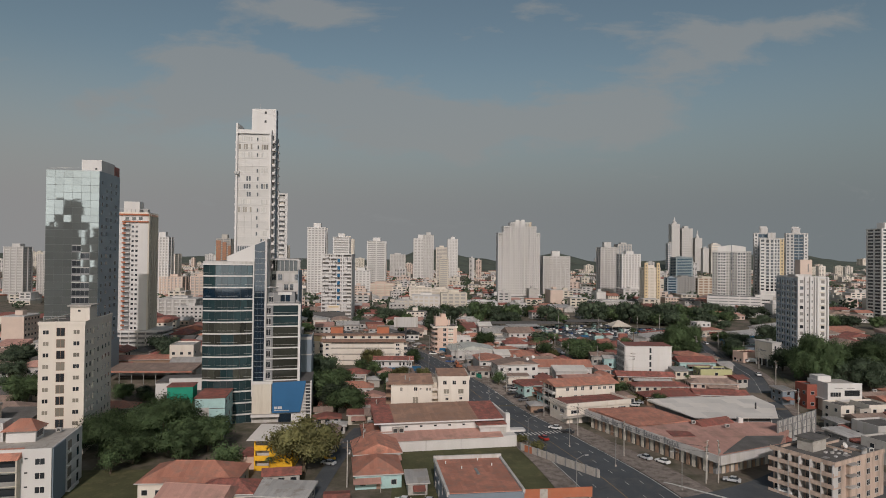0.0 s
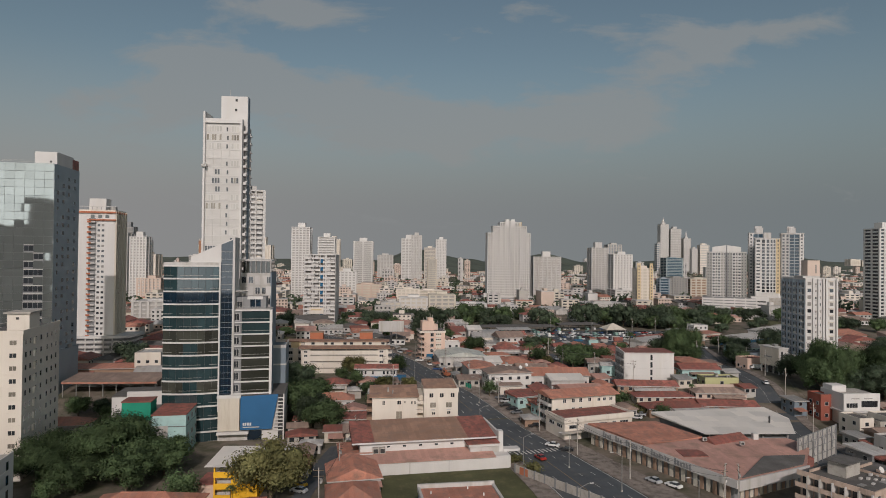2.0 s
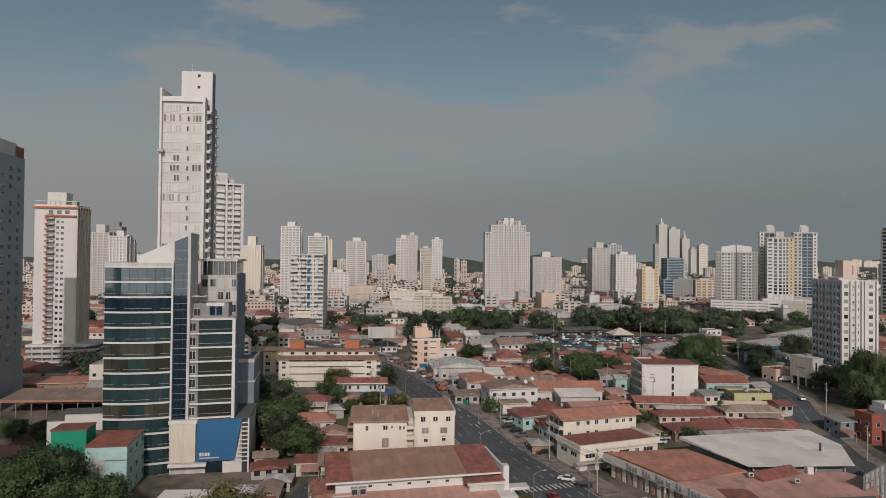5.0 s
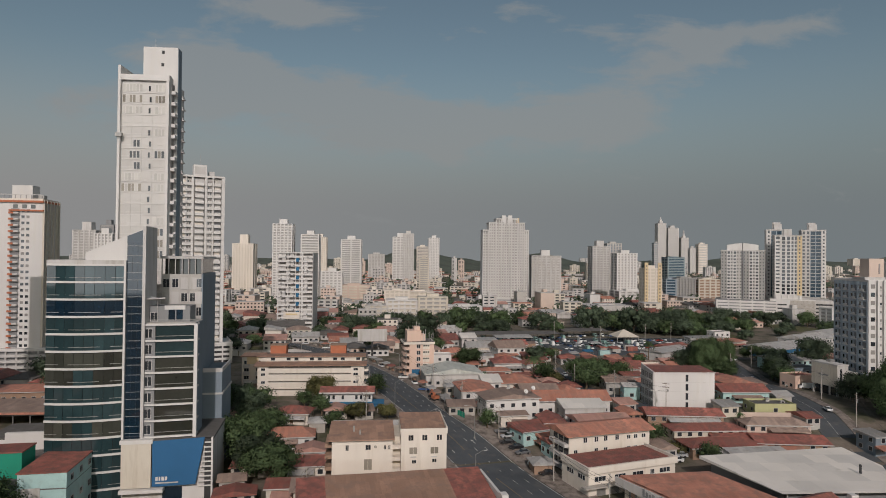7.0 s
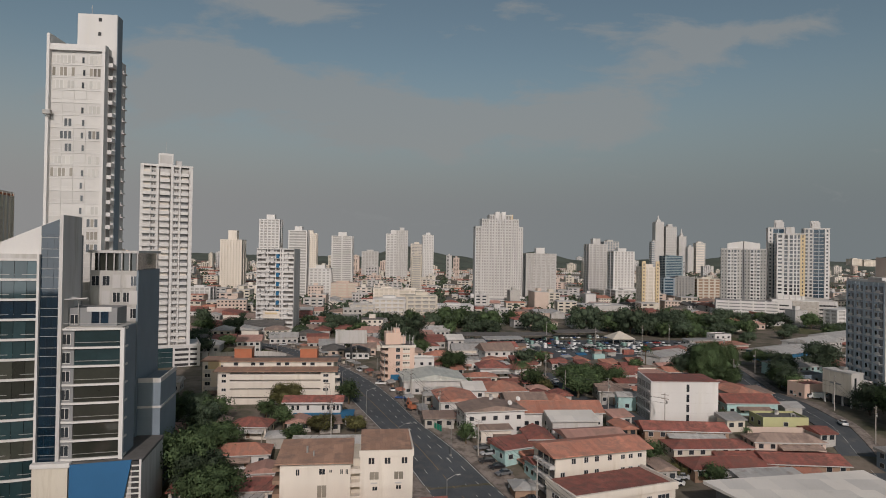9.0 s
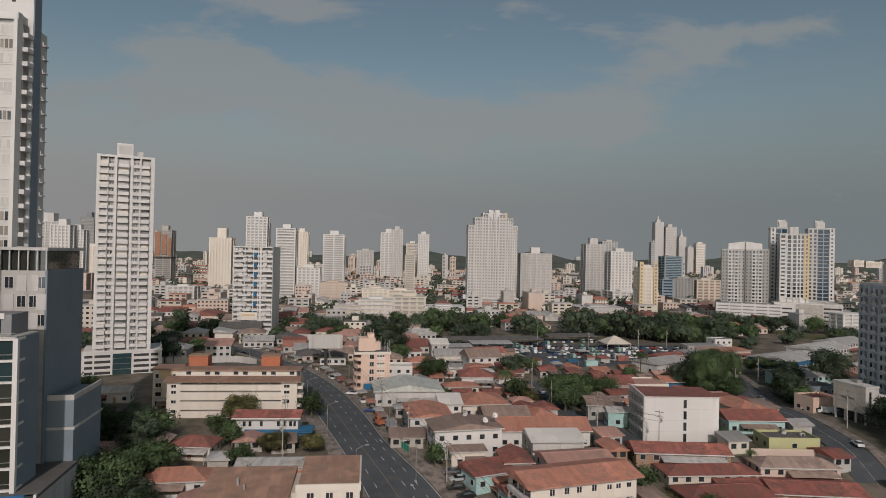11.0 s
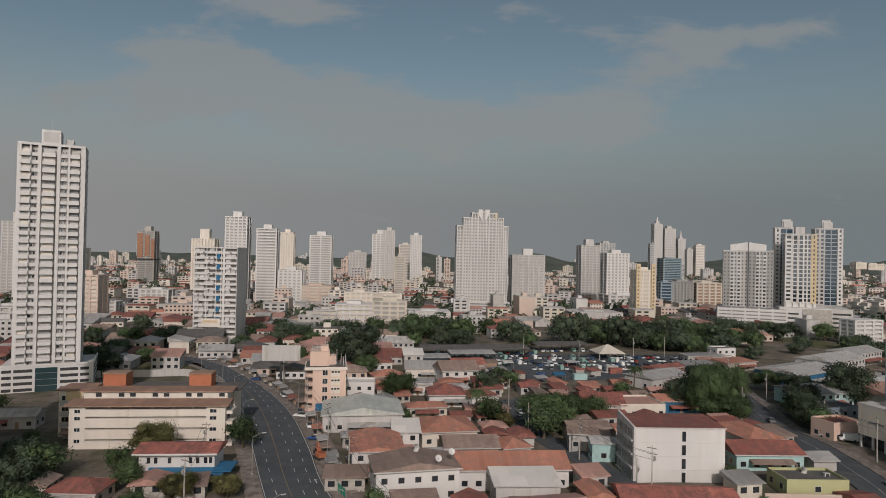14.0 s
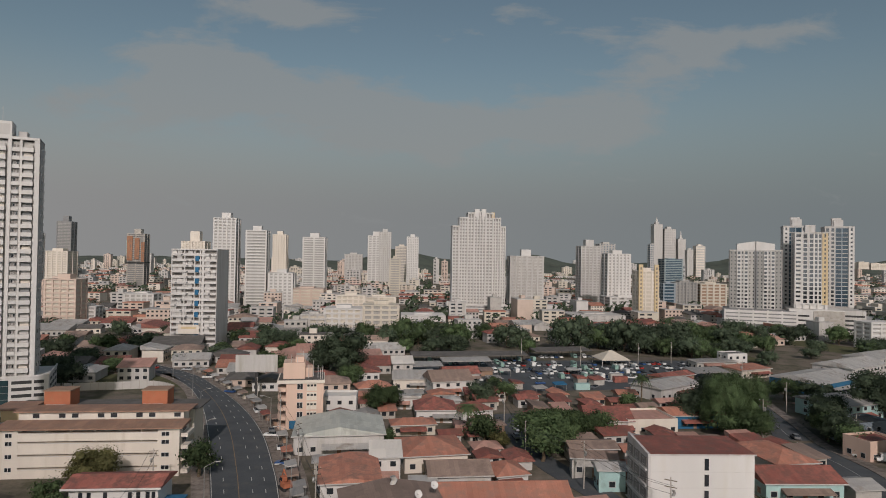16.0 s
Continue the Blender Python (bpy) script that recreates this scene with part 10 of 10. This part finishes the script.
# roof tanks, dishes and air units on the nearer roofs
def roof_unit(x, y, z, kind):
    if kind == "tank":
        th = thing("water_tank", "small pale water tank on a roof", "water tank", pose(x, y, z))
        part("drum", cyl(bmesh.new(), (0, 0, 0), (0, 0, 1.4), 0.6, 0.6, 12), "white2", th)
        part("lid", cyl(bmesh.new(), (0, 0, 1.4), (0, 0, 1.6), 0.5, 0.25, 12), "metal", th)
    elif kind == "dish":
        th = thing("satellite_dish", "pale satellite dish on a roof", "satellite dish", pose(x, y, z))
        part("mast", boxes((-0.05, 0.05, -0.05, 0.05, 0, 1.0)), "metal", th)
        bm = bmesh.new()
        bmesh.ops.create_cone(bm, cap_ends=False, segments=14, radius1=0.1, radius2=0.75, depth=0.35)
        ob = part("bowl", bm, "white", th)
        ob.matrix_basis = pose(0, -0.1, 1.2, 60, 0, 20)
    else:
        th = thing("air_conditioner", "grey rooftop air conditioner unit", "air conditioner", pose(x, y, z))
        part("casing", boxes((-0.6, 0.6, -0.4, 0.4, 0, 0.9)), "white2", th)
        part("grille", boxes((-0.4, 0.4, -0.43, -0.4, 0.15, 0.75)), "dark", th)
    return th


for x, y, z, k in ((33, 283, 8.7, "tank"), (41, 279.5, 8.6, "dish"), (38, 276, 8.2, "dish"), (-30, 328, 12.9, "tank"), (106, 156, 6.2, "tank"), (109, 158, 6.2, "ac"),
                   (103, 159, 6.2, "dish"), (-98, 160, 8.6, "ac"), (-104, 158, 8.6, "ac"), (-112, 200, 33.6, "tank"), (90, 196, 1.8, "ac"), (81, 200, 1.8, "ac"), (167, 240, 4.2, "ac"), (180, 221, 2.2, "tank"), (171, 236, 4.2, "tank"), (122, 281, 5.15, "tank"), (126, 279, 5.15, "ac")):
    roof_unit(x, y, z, k)


# the crowded yard: containers, tarpaulins and work sheds
jr = random.Random(61)
for i in range(34):
    x, y = jr.uniform(34, 176), jr.uniform(402, 447)
    x += (y - 402) * 0.1
    if not clear_of(x, y, 3.2) or road_near(x, y, 3):
        continue
    TAKEN.append((x, y, 3.0, 3.0))
    kind = i % 3
    th = thing(("shed", "container", "awning")[kind], ("rusty sheet-roofed work shed in the car yard", "faded steel container in the car yard", "sagging tarpaulin awning in the car yard")[kind], ("shed", "container", "awning")[kind], pose(x, y, gz(x, y), 0, 0, jr.choice([8, 8, 98, 20])), "yard clutter")
    if kind == 0:
        part("wall", boxes((-2.6, 2.6, -2, 2, 0, 2.5)), jr.choice(["grey", "concrete", "brown"]), th)
        r = part("roof", roof_mesh("mono", 6.2, 5.0, 0.7), jr.choice(["roof_brown", "roof_red", "roof_grey"]), th)
        r.matrix_basis = pose(0, 0, 2.5)
    elif kind == 1:
        part("box", boxes((-3, 3, -1.2, 1.2, 0.1, 2.6)), jr.choice(["white2", "teal", "grey", "roof_red"]), th)
        part("door", boxes((3.0, 3.06, -1.1, 1.1, 0.2, 2.5)), "metal", th)
    else:
        bm = bmesh.new()
        prism(bm, [(-2.5, -2), (2.5, -2), (2.5, 2), (-2.5, 2)], 2.4, 2.5, [2.5, 2.7, 3.2, 3.0])
        part("sheet", bm, jr.choice(["blue", "white2", "roof_grey", "roof_grey", "roof_brown"]), th)
        for u in (-2.4, 2.3):
            for v in (-1.9, 1.8):
                part("post", boxes((u, u + 0.1, v, v + 0.1, 0, 2.45)), "metal", th)
for i in range(26):
    x, y = jr.uniform(40, 176), jr.uniform(404, 450)
    x += (y - 402) * 0.1
    if clear_of(x, y, 2.2) and not road_near(x, y, 3):
        TAKEN.append((x, y, 2.2, 2.2))
        park(jr.choice(YARD_CARS), x, y, jr.uniform(0, 360), -0.12, "cars in the car yard")
for o in YARD_CARS:
    for c in list(o.children):
        bpy.data.objects.remove(c)
    bpy.data.objects.remove(o)
